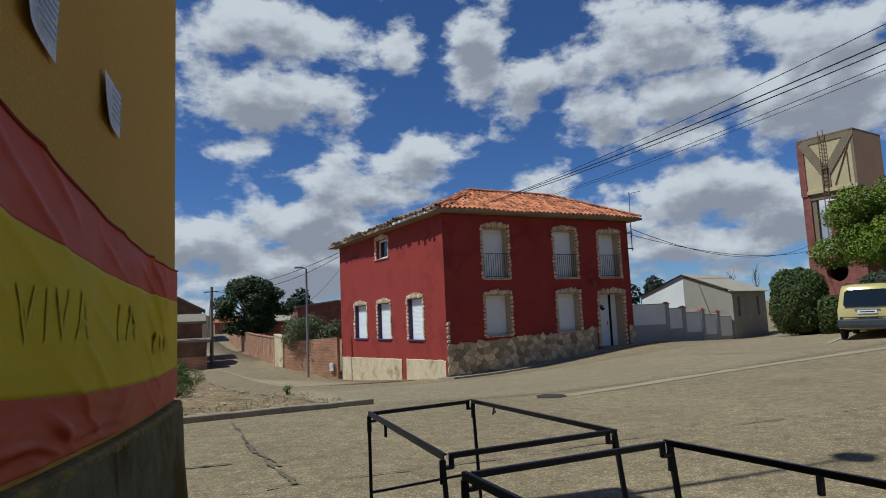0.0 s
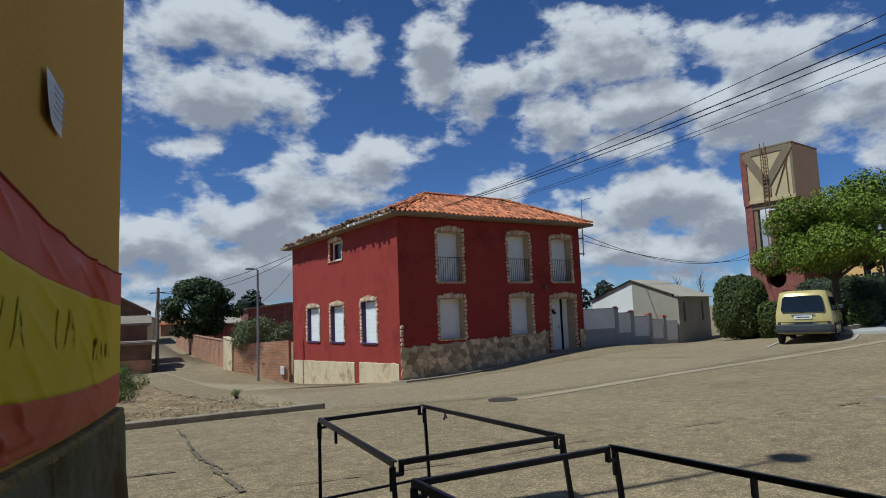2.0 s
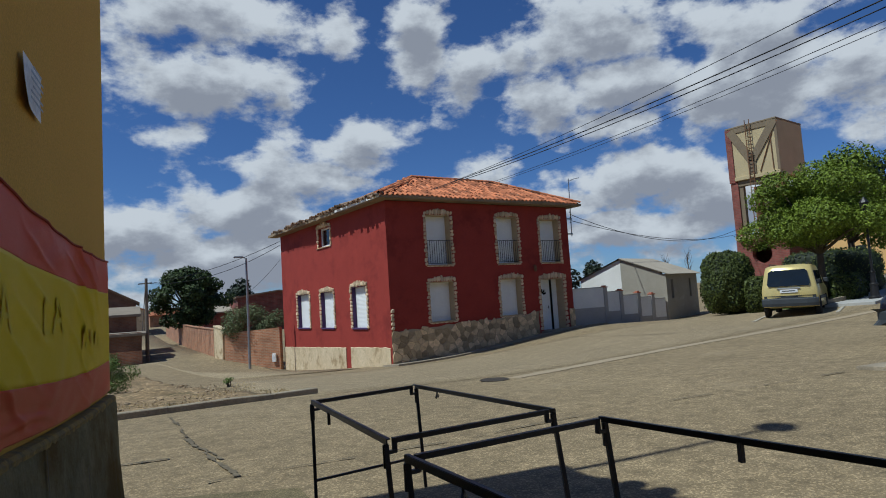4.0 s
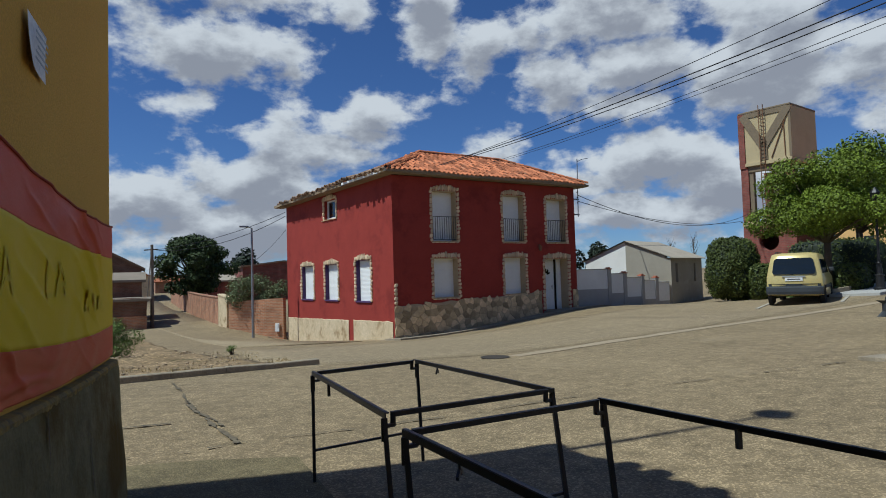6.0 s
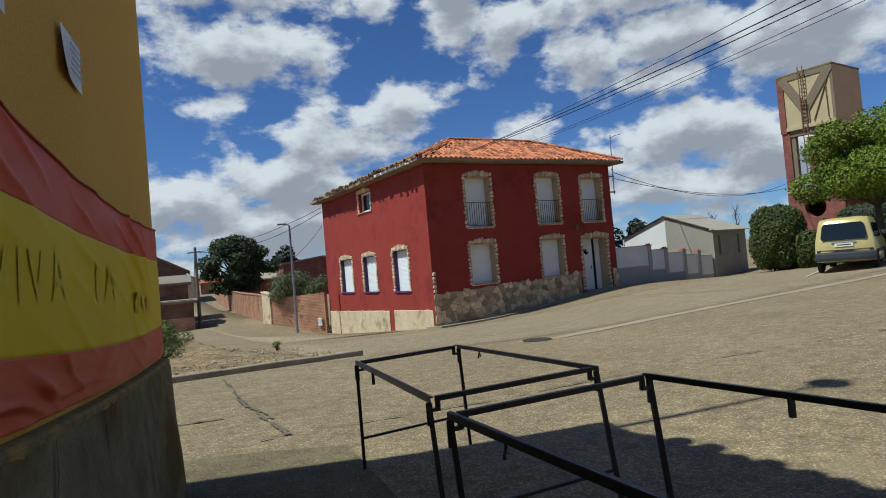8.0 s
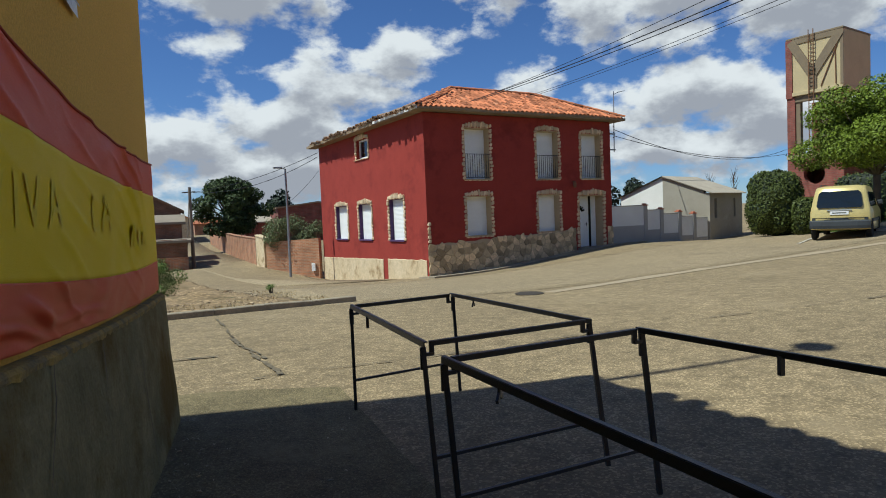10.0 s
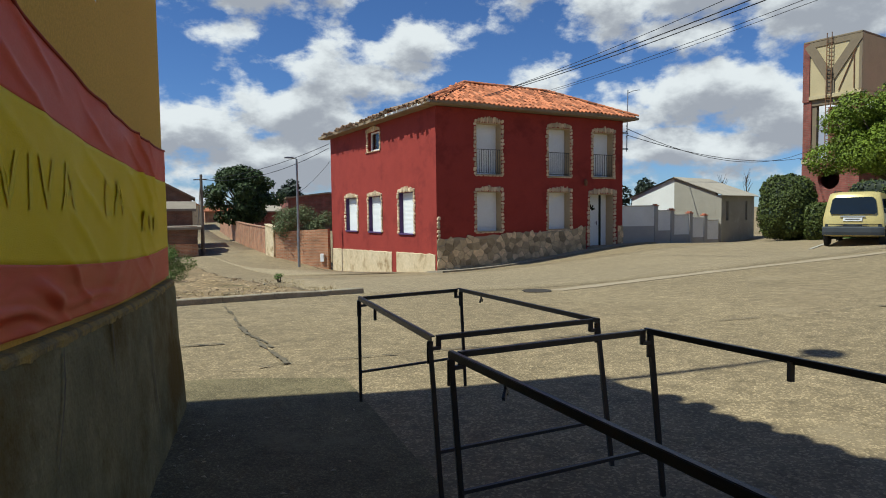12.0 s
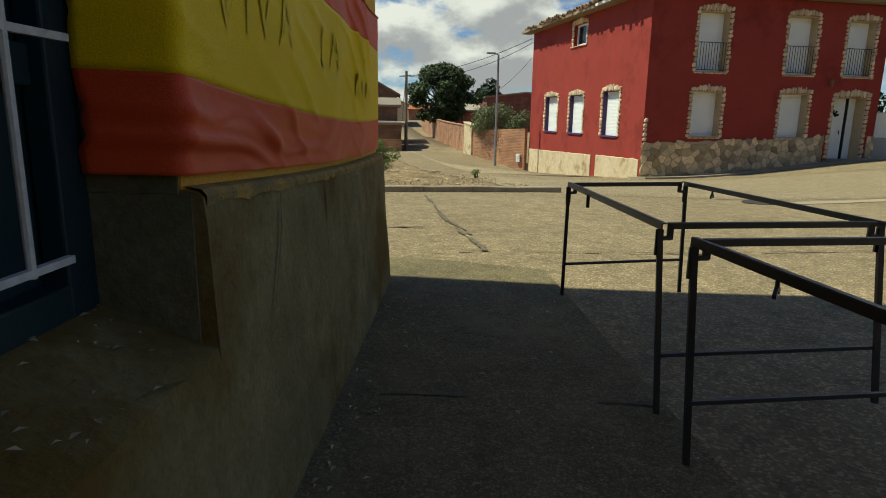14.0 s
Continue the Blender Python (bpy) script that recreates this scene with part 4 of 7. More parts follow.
make_paper(1.79, 2.32, 0.27, 0.20, -3, 6)
make_paper(2.61, 2.33, 0.27, 0.21, -5, 7)

# ---- steel table frames ----


def make_table(p_bl, p_br, p_fr, p_fl, top, label, splay=0.02, stub=None, lengthwise=0.0, shift=0.0, back_splay=0.0):
    """Corners of the top rails in plan, back left first; legs stand on the ground."""
    c = (Vector(p_bl) + Vector(p_fr)) / 2
    g = gz(c.x, c.y) + 0.022
    top -= gz(c.x, c.y)
    t = thing("table_frame", label, "table frame", at=Matrix.Translation((c.x, c.y, g)), group="table frames")

    def P(p, z):
        return Vector((p[0] - c.x, p[1] - c.y, z))

    for a, b in ((p_bl, p_fl), (p_br, p_fr)):
        out = 1 if a is p_br else -1
        d = (P(b, 0) - P(a, 0)).normalized()
        bm = bmesh.new()
        # angle iron: an upright web and a flat flange
        bar(bm, P(a, top) - d * 0.02, P(b, top) + d * 0.02, 0.006, 0.027)
        side = Vector((d.y, -d.x, 0)) * (0.02 if a is p_bl else -0.02)
        bar(bm, P(a, top + 0.013) - d * 0.02 - side * 0.45, P(b, top + 0.013) + d * 0.02 - side * 0.45, 0.018, 0.006)
        part("side_rail", bm, TABLE_IRON, t)
        for q, e in ((a, -1), (b, 1)):
            w = (P(p_br, 0) - P(p_bl, 0)).normalized()
            foot = P(q, 0) + d * e * (0.01 + lengthwise) + w * (0.02 + shift + (out + 1) * splay + (back_splay if out > 0 and e < 0 else 0))
            ob = part("leg", bar(bmesh.new(), foot, P(q, top - 0.012), 0.022, 0.022, up=(0.2, 1, 0)), TABLE_IRON, t)
            bm = bmesh.new()
            bar(bm, P(q, top - 0.12), P(q, top - 0.015), 0.03, 0.012, up=(0.2, 1, 0))
            part("bracket", bm, TABLE_IRON, ob)
    for a, b, lo in ((p_bl, p_br, True), (p_fl, p_fr, True)):
        d = (P(b, 0) - P(a, 0)).normalized()
        bm = bmesh.new()
        bar(bm, P(a, top) + d * 0.035, P(b, top) - d * 0.03, 0.006, 0.026)
        bar(bm, P(a, top + 0.010) + d * 0.035, P(b, top + 0.010) - d * 0.03, 0.024, 0.006)
        for q, e in ((a, 1), (b, -1)):
            bar(bm, P(q, top + 0.012) + d * e * 0.045, P(q, top - 0.055) + d * e * 0.045, 0.025, 0.012, up=(0.2, 1, 0))
            bar(bm, P(q, top - 0.05) + d * e * 0.005, P(q, top - 0.05) + d * e * 0.05, 0.02, 0.016)
        part("cross_rail", bm, TABLE_IRON, t)
        k = splay * 0.66
        bm = bmesh.new()
        e = (P(b, 0) - P(a, 0)).cross(Vector((0, 0, 1))).normalized() * (-1 if a is p_bl else 1) * lengthwise * 0.66
        bar(bm, P(a, 0.245) + e + d * (0.013 + shift * 0.66), P(b, 0.245) + e + d * (2 * k + shift * 0.66 + (back_splay * 0.66 if a is p_bl else 0)), 0.016, 0.016)
        part("lower_rail", bm, TABLE_IRON, t)
    # wing nuts and short stubs under the side rails
    for (a, b), f, kind in ((((p_br, p_fr), 0.2, 1), ((p_bl, p_fl), 0.30, 0)) if stub == 0 else (((p_bl, p_fl), 0.216, 1), ((p_br, p_fr), 0.345, 0))):
        q = P(a, 0).lerp(P(b, 0), f)
        bm = bmesh.new()
        if kind:
            tube(bm, [q + Vector((0, 0, top - 0.008)), q + Vector((0, 0, top - 0.034))], 0.006, 6)
            for e in (-1, 1):
                bar(bm, q + Vector((0, 0, top - 0.030)), q + Vector((0.022 * e, 0.026 * e, top - 0.050)), 0.010, 0.014)
            part("wing_nut", bm, TABLE_IRON, t)
        else:
            bar(bm, q + Vector((0, 0, top - 0.006)), q + Vector((0.0, 0, top - 0.080)), 0.018, 0.02, up=(0.2, 1, 0))
            part("stub", bm, TABLE_IRON, t)
    return t


make_table((1.09, 4.90), (1.92, 5.02), (2.045, 3.46), (1.05, 3.40), 0.715, "dark grey steel folding table frame without a top", stub=0, lengthwise=0.08, splay=0.004, back_splay=0.055)
make_table((0.955, 2.915), (1.985, 2.97), (2.245, 1.05), (1.045, 0.95), 0.745, "dark grey steel folding table frame in the wall's shadow", shift=0.04)

# ---- the red house ----
HB = Vector((8.983, 23.477, 0))
HM = frame_at(HB, U_HOUSE, V_HOUSE)
house = thing("house", "two-storey dark red painted house with stone trim and tiled hip roof", "house", at=HM)
HW, HD, HT = 10.05, 12.2, 5.50
FRONT = {"w1": (1.87, 3.11, 0.50, 2.18), "w2": (5.60, 6.84, 0.50, 2.18), "door": (8.0, 9.48, -0.36, 2.10),
         "u1": (1.87, 3.11, 2.84, 4.98), "u2": (5.60, 6.84, 2.84, 4.98), "u3": (8.2, 9.44, 2.84, 4.92)}
SIDE = {"c": (1.95, 3.40, 0.42, 2.22), "b": (5.30, 6.85, 0.42, 2.15), "a": (8.30, 9.95, 0.42, 2.15), "s": (5.40, 6.80, 4.30, 5.22)}
part("wall", wall_with_holes(bmesh.new(), HW, -1.4, HT, 0.55, list(FRONT.values())), RED, house, "dark red painted front wall")
bm = wall_with_holes(bmesh.new(), HD - 0.552, -2.6, HT, 0.45, [(a - 0.552, b - 0.552, c, d) for a, b, c, d in SIDE.values()])
bmesh.ops.transform(bm, matrix=Matrix(((0, 1, 0, 0), (1, 0, 0, 0.552), (0, 0, 1, 0), (0, 0, 0, 1))), verts=bm.verts)
bmesh.ops.reverse_faces(bm, faces=bm.faces)
part("wall", bm, RED, house, "sunlit red side wall")
part("wall", boxes((HW - 0.4, HW, 0.552, HD, -1.5, HT)), RED, house)
part("wall", boxes((0.452, HW - 0.402, HD - 0.4, HD, -2.6, HT)), RED, house)
part("floor_slab", boxes((0.5, HW - 0.45, 0.6, HD - 0.5, 2.45, 2.7)), REVEAL, house)


def stone_block(seed):
    """A rough squarish stone, about 1 across, 0.5 deep, to be scaled."""
    rng = random.Random(seed)
    bm = bmesh.new()
    n = rng.choice((5, 6, 6, 7))
    a0 = rng.uniform(0, 1)
    ring = []
    for k in range(n):
        a = math.tau * (k + a0 + rng.uniform(-0.2, 0.2)) / n
        r = 0.5 / max(abs(math.cos(a)), abs(math.sin(a)))
        r = min(r, 0.66) * rng.uniform(0.74, 1.0)
        ring.append((r * math.cos(a), r * math.sin(a)))
    back = [bm.verts.new((x, 0, z)) for x, z in ring]
    mid = [bm.verts.new((x * 0.99, -0.7 + rng.uniform(-0.1, 0.1), z * 0.98)) for x, z in ring]
    front = [bm.verts.new((x * 0.88, -1 + rng.uniform(-0.22, 0.22), z * 0.88)) for x, z in ring]
    for p, q in ((back, mid), (mid, front)):
        for k in range(n):
            bm.faces.new((p[k], p[(k + 1) % n], q[(k + 1) % n], q[k]))
    bm.faces.new(front)
    bmesh.ops.recalc_face_normals(bm, faces=bm.faces)
    return bm


SURROUND = [mesh_of("stone", stone_block(100 + k), TRIM_STONE) for k in range(8)]


def place_stone(parent, data, m, sx, sy, sz, turn=0.0):
    ob = new("stone", data)
    ob.parent = parent
    ob.matrix_basis = m @ pose(0, 0, 0, 0, turn, 0) @ Matrix.Diagonal((sx, sy, sz, 1))
    return ob


def shutter(x0, x1, y, z0, z1):
    """Rolled-down slatted blind."""
    bm = bmesh.new()
    n = max(4, int((z1 - z0) / 0.055))
    prev = None
    for k in range(2 * n + 1):
        z = z0 + (z1 - z0) * k / (2 * n)
        yy = y - (0.004 if k % 2 else 0.0)
        cur = [bm.verts.new((x0, yy, z)), bm.verts.new((x1, yy, z))]
        if prev:
            bm.faces.new((prev[0], prev[1], cur[1], cur[0]))
        prev = cur
    return bm


def surround(parent, m, x0, x1, z0, z1, size, rng, sill=True, top=True, proud=0.05):
    """Stones set round an opening; m takes the wall's own space into the parent's."""
    for side, x in ((-1, x0), (1, x1)):
        z = z0
        while z < z1 - 0.04:
            h = size * rng.uniform(0.75, 1.35)
            h = min(h, z1 - z)
            w = size * rng.uniform(0.75, 1.25)
            place_stone(parent, rng.choice(SURROUND), m @ Matrix.Translation((x + side * w * 0.36, 0.012, z + h / 2)), w, proud * rng.uniform(0.8, 1.3), h * 1.04, rng.uniform(-5, 5))
            z += h
    if top:
        x = x0 - size * 0.5
        while x < x1 + size * 0.5:
            w = size * rng.uniform(0.5, 0.95)
            h = size * (1.0 + 0.8 * math.sin(math.pi * (x - x0 + size * 0.5) / (x1 - x0 + size))) * rng.uniform(0.85, 1.15)
            place_stone(parent, rng.choice(SURROUND), m @ Matrix.Translation((x + w / 2, 0.012, z1 + h * 0.42)), w * 1.05, proud * rng.uniform(0.8, 1.3), h, rng.uniform(-7, 7))
            x += w
    if sill:
        x = x0 - size * 0.4
        while x < x1 + size * 0.3:
            w = size * rng.uniform(0.9, 1.6)
            place_stone(parent, rng.choice(SURROUND), m @ Matrix.Translation((x + w / 2, 0.012, z0 - size * 0.14)), w, proud * 1.2, size * 0.34)
            x += w


rng = random.Random(3)
ID = Matrix.Identity(4)
SIDE_M = Matrix(((0, 1, 0, 0), (1, 0, 0, 0), (0, 0, 1, 0), (0, 0, 0, 1)))       # x along the side wall, y into the house
for key, (x0, x1, z0, z1) in FRONT.items():
    if key == "door":
        d = part("door", boxes((x0 + 0.03, x0 + 0.98, 0.50, 0.55, z0 + 0.06, z1 - 0.02), bevel=0.006), DOORWHITE, house, "white panelled front door")
        for a, b, c, e in ((0.12, 0.88, 0.10, 0.75), (0.12, 0.88, 0.90, 1.30)):
            part("panel", boxes((x0 + a, x0 + b, 0.488, 0.502, z0 + c + 0.06, z0 + e + 0.06), bevel=0.006), DOORWHITE, d)
        bm = bmesh.new()
        for k in range(5):
            a = math.pi * (0.1 + 0.8 * k / 4)
            cx, cz = x0 + 0.5, z0 + 1.72
            bar(bm, (cx + 0.06 * math.cos(a), 0.492, cz + 0.06 * math.sin(a)), (cx + 0.27 * math.cos(a), 0.492, cz + 0.27 * math.sin(a)), 0.012, 0.085, up=(-math.sin(a), 0, math.cos(a)))
        part("fanlight", bm, GLASS, d, "small dark fan-shaped glazing")
        part("handle", bar(bar(bmesh.new(), (x0 + 0.86, 0.475, z0 + 1.02), (x0 + 0.86, 0.475, z0 + 1.2), 0.02), (x0 + 0.76, 0.465, z0 + 1.12), (x0 + 0.88, 0.465, z0 + 1.12), 0.018), BLACK_IRON, d)
        part("sidelight", boxes((x0 + 1.0, x0 + 1.16, 0.51, 0.55, z0 + 0.06, z1 - 0.02)), GLASS, house, "narrow dark glazed strip beside the door")
        part("door_frame", boxes((x0 + 1.16, x1 - 0.02, 0.48, 0.55, z0 + 0.06, z1 - 0.02), (x0 + 0.98, x0 + 1.0, 0.49, 0.55, z0 + 0.06, z1 - 0.02), bevel=0.004), DOORWHITE, house)
        part("reveal", boxes((x1 - 0.035, x1 - 0.003, 0.01, 0.475, z0, z1 - 0.02), (x0 + 0.003, x0 + 0.028, 0.01, 0.475, z0, z1 - 0.02), (x0 + 0.03, x1 - 0.036, 0.01, 0.475, z1 - 0.03, z1 - 0.003)), REVEAL, house, "tan plastered door reveal")
        part("step", boxes((x0 - 0.15, x1 + 0.12, -0.42, 0.5, -0.9, z0 + 0.05), bevel=0.012), KERB, house, "concrete doorstep")
        surround(house, ID, x0, x1, z0 + 0.1, z1, 0.2, rng, sill=False)
        continue
    w = part("window", shutter(x0 + 0.03, x1 - 0.03, 0.36, z0, z1), WHITE, house, "window closed with a white roller blind")
    part("reveal", boxes((x1 - 0.030, x1 - 0.003, 0.01, 0.36, z0, z1), (x0 + 0.003, x0 + 0.028, 0.01, 0.36, z0, z1), (x0 + 0.03, x1 - 0.031, 0.01, 0.36, z1 - 0.03, z1 - 0.003)), REVEAL, w, "tan plastered reveal")
    part("sill", boxes((x0 + 0.004, x1 - 0.004, -0.03, 0.355, z0 + 0.002, z0 + 0.045), bevel=0.006), REVEAL, w)
    surround(house, ID, x0, x1, z0, z1, 0.155, rng)
    if key.startswith("u"):
        rail = part("railing", bar(bmesh.new(), (x0, 0.03, z0 + 1.06), (x1, 0.03, z0 + 1.06), 0.03, 0.022), BLACK_IRON, house, "black iron balcony railing")
        part("bottom_rail", bar(bmesh.new(), (x0, 0.03, z0 + 0.1), (x1, 0.03, z0 + 0.1), 0.022), BLACK_IRON, rail)
        for k in range(11):
            x = x0 + (x1 - x0) * (k + 0.5) / 11
            part("baluster", bar(bmesh.new(), (x, 0.03, z0 + 0.1), (x, 0.03, z0 + 1.06), 0.014), BLACK_IRON, rail)
for key, (x0, x1, z0, z1) in SIDE.items():
    if key == "s":
        w = part("window", boxes((0.20, 0.24, x0, x1, z0, z1)), GLASS, house, "small upper window with a pale frame")
        part("frame", boxes((0.15, 0.199, x0 + 0.02, x0 + 0.12, z0, z1), (0.15, 0.199, x1 - 0.12, x1 - 0.02, z0, z1), (0.15, 0.199, x0 + 0.12, x1 - 0.12, z0, z0 + 0.09), (0.15, 0.199, x0 + 0.12, x1 - 0.12, z1 - 0.08, z1), (0.15, 0.199, (x0 + x1) / 2 - 0.35, (x0 + x1) / 2 - 0.27, z0 + 0.09, z1 - 0.08)), WHITE, w)
    else:
        bm = shutter(x0 + 0.03, x1 - 0.03, 0.18, z0, z1)
        bmesh.ops.transform(bm, matrix=SIDE_M, verts=bm.verts)
        bmesh.ops.reverse_faces(bm, faces=bm.faces)
        w = part("window", bm, WHITE, house, "window closed with a white roller blind")
        part("reveal", boxes((0.01, 0.18, x1 - 0.028, x1 - 0.003, z0, z1), (0.01, 0.18, x0 + 0.003, x0 + 0.028, z0, z1), (0.01, 0.18, x0 + 0.03, x1 - 0.03, z1 - 0.028, z1 - 0.003)), PURPLE, w, "violet painted reveal")
        part("sill", boxes((-0.06, 0.175, x0 + 0.004, x1 - 0.004, z0 - 0.03, z0 + 0.035), bevel=0.006), PURPLE, w)
    surround(house, SIDE_M, x0, x1, z0, z1, 0.16, rng, sill=key == "s", proud=0.06)

# bare plaster band along the foot of the side wall, split by a run of red paint
for y0, y1, t0, t1 in ((0.12, 3.72, -0.33, -0.40), (4.22, HD, -0.43, -0.60)):
    bm = bmesh.new()
    n = int((y1 - y0) / 0.15)
    cols = []
    for i in range(n + 1):
        y = y0 + (y1 - y0) * i / n
        z = t0 + (t1 - t0) * i / n + 0.035 * noise.noise(Vector((y * 2.5, 0, 9)))
        cols.append([bm.verts.new(p) for p in ((-0.004, y, z + 0.01), (-0.03, y, z - 0.01), (-0.035, y, -2.5))])
    for a, b in zip(cols, cols[1:]):
        for k in range(2):
            bm.faces.new((a[k], a[k + 1], b[k + 1], b[k]))
    for c in (cols[0], cols[-1]):
        low = bm.verts.new((-0.004, c[0].co.y, -2.5))
        bm.faces.new(c + [low])
    bmesh.ops.recalc_face_normals(bm, faces=bm.faces)
    part("plaster_band", bm, STUCCO, house, "bare cream plaster band with stains")
# mortar bed under the stone cladding of the front


def clad_top(x):
    return 0.30 + 0.035 * x + 0.09 * noise.noise(Vector((x * 1.7, 2, 0))) 


bm = bmesh.new()
n = 120
ends = 7.72
cols = []
for i in range(n + 1):
    x = -0.02 + (ends + 0.02) * i / n
    z = clad_top(x) - 0.03
    cols.append([bm.verts.new(p) for p in ((x, -0.004, z), (x, -0.028, z - 0.01), (x, -0.028, -1.35))])
for a, b in zip(cols, cols[1:]):
    for k in range(2):
        bm.faces.new((a[k], b[k], b[k + 1], a[k + 1]))
bmesh.ops.recalc_face_normals(bm, faces=bm.faces)
part("mortar_bed", bm, MORTAR, house)
part("mortar_bed", boxes((9.74, HW + 0.02, -0.028, -0.004, -1.2, 0.62)), MORTAR, house)
rng = random.Random(8)


def clip(poly, p, n):
    """The part of a polygon on the near side of a line through p with normal n."""
    out = []
    for a, b in zip(poly, poly[1:] + poly[:1]):
        da, db = (a - p).dot(n), (b - p).dot(n)
        if da <= 0:
            out.append(a)
        if da * db < 0:
            out.append(a.lerp(b, da / (da - db)))
    return out


def crazy_stones(x0, x1, z0, top_fn, step):
    """Irregular flat stones that fit together like crazy paving."""
    seeds = []
    z, row = z0, 0
    while z < 1.3:
        x = x0 - step + (step * 0.6 if row % 2 else 0)
        while x < x1 + step:
            seeds.append(Vector((x + rng.uniform(-0.42, 0.42) * step, z + rng.uniform(-0.36, 0.36) * step)))
            x += step * rng.uniform(0.95, 1.5)
        z += step * 0.82
        row += 1
    for s in seeds:
        if not x0 - 0.05 < s.x < x1 + 0.05 or s.y > top_fn(s.x) - 0.03 or s.y < gz(*(HM @ Vector((s.x, 0, 0))).xy) - 0.12:
            continue
        poly = [s + Vector(q) for q in ((-1, -1), (1, -1), (1, 1), (-1, 1))]
        for o in seeds:
            if o is not s and (o - s).length < 1.2:
                d = (o - s).normalized()
                poly = clip(poly, (s + o) / 2 - d * rng.uniform(0.003, 0.014), d)
        poly = clip(clip(poly, Vector((x0 - 0.02, 0)), Vector((-1, 0))), Vector((x1 + 0.02, 0)), Vector((1, 0)))
        if len(poly) < 3:
            continue
        bm = bmesh.new()
        y = -0.04 - rng.uniform(0, 0.022)
        tilt = (rng.uniform(-0.08, 0.08), rng.uniform(-0.08, 0.08))
        rings = []
        for yy, k in ((-0.02, 1.0), (y + 0.012, 0.985), (y, 0.91)):
            rings.append([bm.verts.new((s.x + (q.x - s.x) * k, yy + ((q.x - s.x) * tilt[0] + (q.y - s.y) * tilt[1] if yy < -0.03 else 0), s.y + (q.y - s.y) * k)) for q in poly])
        for a, b in zip(rings, rings[1:]):
            for q in range(len(poly)):
                bm.faces.new((a[q], a[(q + 1) % len(poly)], b[(q + 1) % len(poly)], b[q]))
        bm.faces.new(rings[-1])
        bmesh.ops.recalc_face_normals(bm, faces=bm.faces)
        part("stone", bm, STONE, house)


crazy_stones(0.0, ends, -1.2, clad_top, 0.27)
z = 0.34
while z < 1.0:
    h = rng.uniform(0.1, 0.2)
    place_stone(house, rng.choice(SURROUND), Matrix.Translation((0.075, 0.012, z + h / 2)), 0.17, 0.06, h * 1.05, rng.uniform(-6, 6))
    z += h
crazy_stones(9.76, HW, -0.5, lambda x: 0.72, 0.28)

# eaves and roof
OV = 0.5
E0 = HT


def roof_z(x, y):
    """Height of the roof: a hip over the front rooms, a low slope behind."""
    front = 5.66 + (y + OV) * 0.50
    left = 5.66 + (x + OV) * 0.44
    right = 5.66 + (HW + OV - x) * 0.44
    rear = 7.05 - (y - 2.3) * 0.40
    hip = min(front, left, right, rear)
    low = min(5.62 + (x + OV) * 0.01, right)
    return hip if y < 2.3 else max(hip, low)


def sag(x, y):
    return 0.05 * noise.noise(Vector((x * 0.45, y * 0.45, 0))) + 0.02 * noise.noise(Vector((x * 1.9, y * 1.9, 3)))


xs = [-OV + (HW + 2 * OV) * i / 44 for i in range(45)]
ys = [-OV + (HD + 2 * OV) * j / 52 for j in range(53)]
bm = bmesh.new()
top = [[bm.verts.new((x, y, roof_z(x, y) + sag(x, y) - 0.11)) for x in xs] for y in ys]
for j in range(52):
    for i in range(44):
        bm.faces.new((top[j][i], top[j][i + 1], top[j + 1][i + 1], top[j + 1][i]))
roof = part("roof", bm, OLD_TILE, house, "tiled roof with a weathered eave", smooth=True)
# soffit boards and fascia on the eaves
for row in ((-OV, HW + OV, -OV, -0.004, E0 + 0.02, E0 + 0.075), (HW + 0.004, HW + OV, 0.0, HD + OV, E0 + 0.02, E0 + 0.075)):
    part("soffit", boxes(row), EAVE, roof)
part("soffit", boxes((-OV, -0.004, 0.0, HD + OV, E0 + 0.0, E0 + 0.055)), EAVE, roof)
bm = bmesh.new()
n = 60
prev = None
for i in range(n + 1):
    x = -OV + (HW + 2 * OV) * i / n
    z = E0 + 0.10 + sag(x, -OV) * 0.8
    cur = [bm.verts.new(p) for p in ((x, -OV - 0.03, z + 0.045), (x, -OV - 0.035, z - 0.045), (x, -OV + 0.02, z - 0.055), (x, -OV + 0.02, z + 0.045))]
    if prev:
        for k in range(4):
            bm.faces.new((prev[k], cur[k], cur[(k + 1) % 4], prev[(k + 1) % 4]))
    prev = cur
bmesh.ops.recalc_face_normals(bm, faces=bm.faces)
part("fascia", bm, EAVE, roof, "weathered eave board")
part("fascia", boxes((-OV - 0.03, -OV + 0.01, -OV + 0.02, 3.6, E0 + 0.04, E0 + 0.14)), WHITE, roof, "white fascia strip at the corner")
bm = bmesh.new()
prev = None
for i in range(n + 1):
    y = 3.6 + (HD + OV - 3.6) * i / n
    z = E0 + 0.08 + 0.05 * noise.noise(Vector((1, y * 2.2, 0)))
    cur = [bm.verts.new(p) for p in ((-OV - 0.03 + 0.03 * noise.noise(Vector((4, y * 3, 0))), y, z + 0.06), (-OV - 0.03, y, z - 0.07), (-OV + 0.04, y, z - 0.07), (-OV + 0.04, y, z + 0.06))]
    if prev:
        for k in range(4):
            bm.faces.new((prev[k], cur[k], cur[(k + 1) % 4], prev[(k + 1) % 4]))
    prev = cur
bmesh.ops.recalc_face_normals(bm, faces=bm.faces)
part("fascia", bm, EAVE, roof, "broken weathered eave edge")

TILE_FRONT = mesh_of("roof_tile", tile_mesh(0.44, 0.09), TILE)
TILE_OLD = mesh_of("roof_tile", tile_mesh(0.44, 0.11), OLD_TILE)


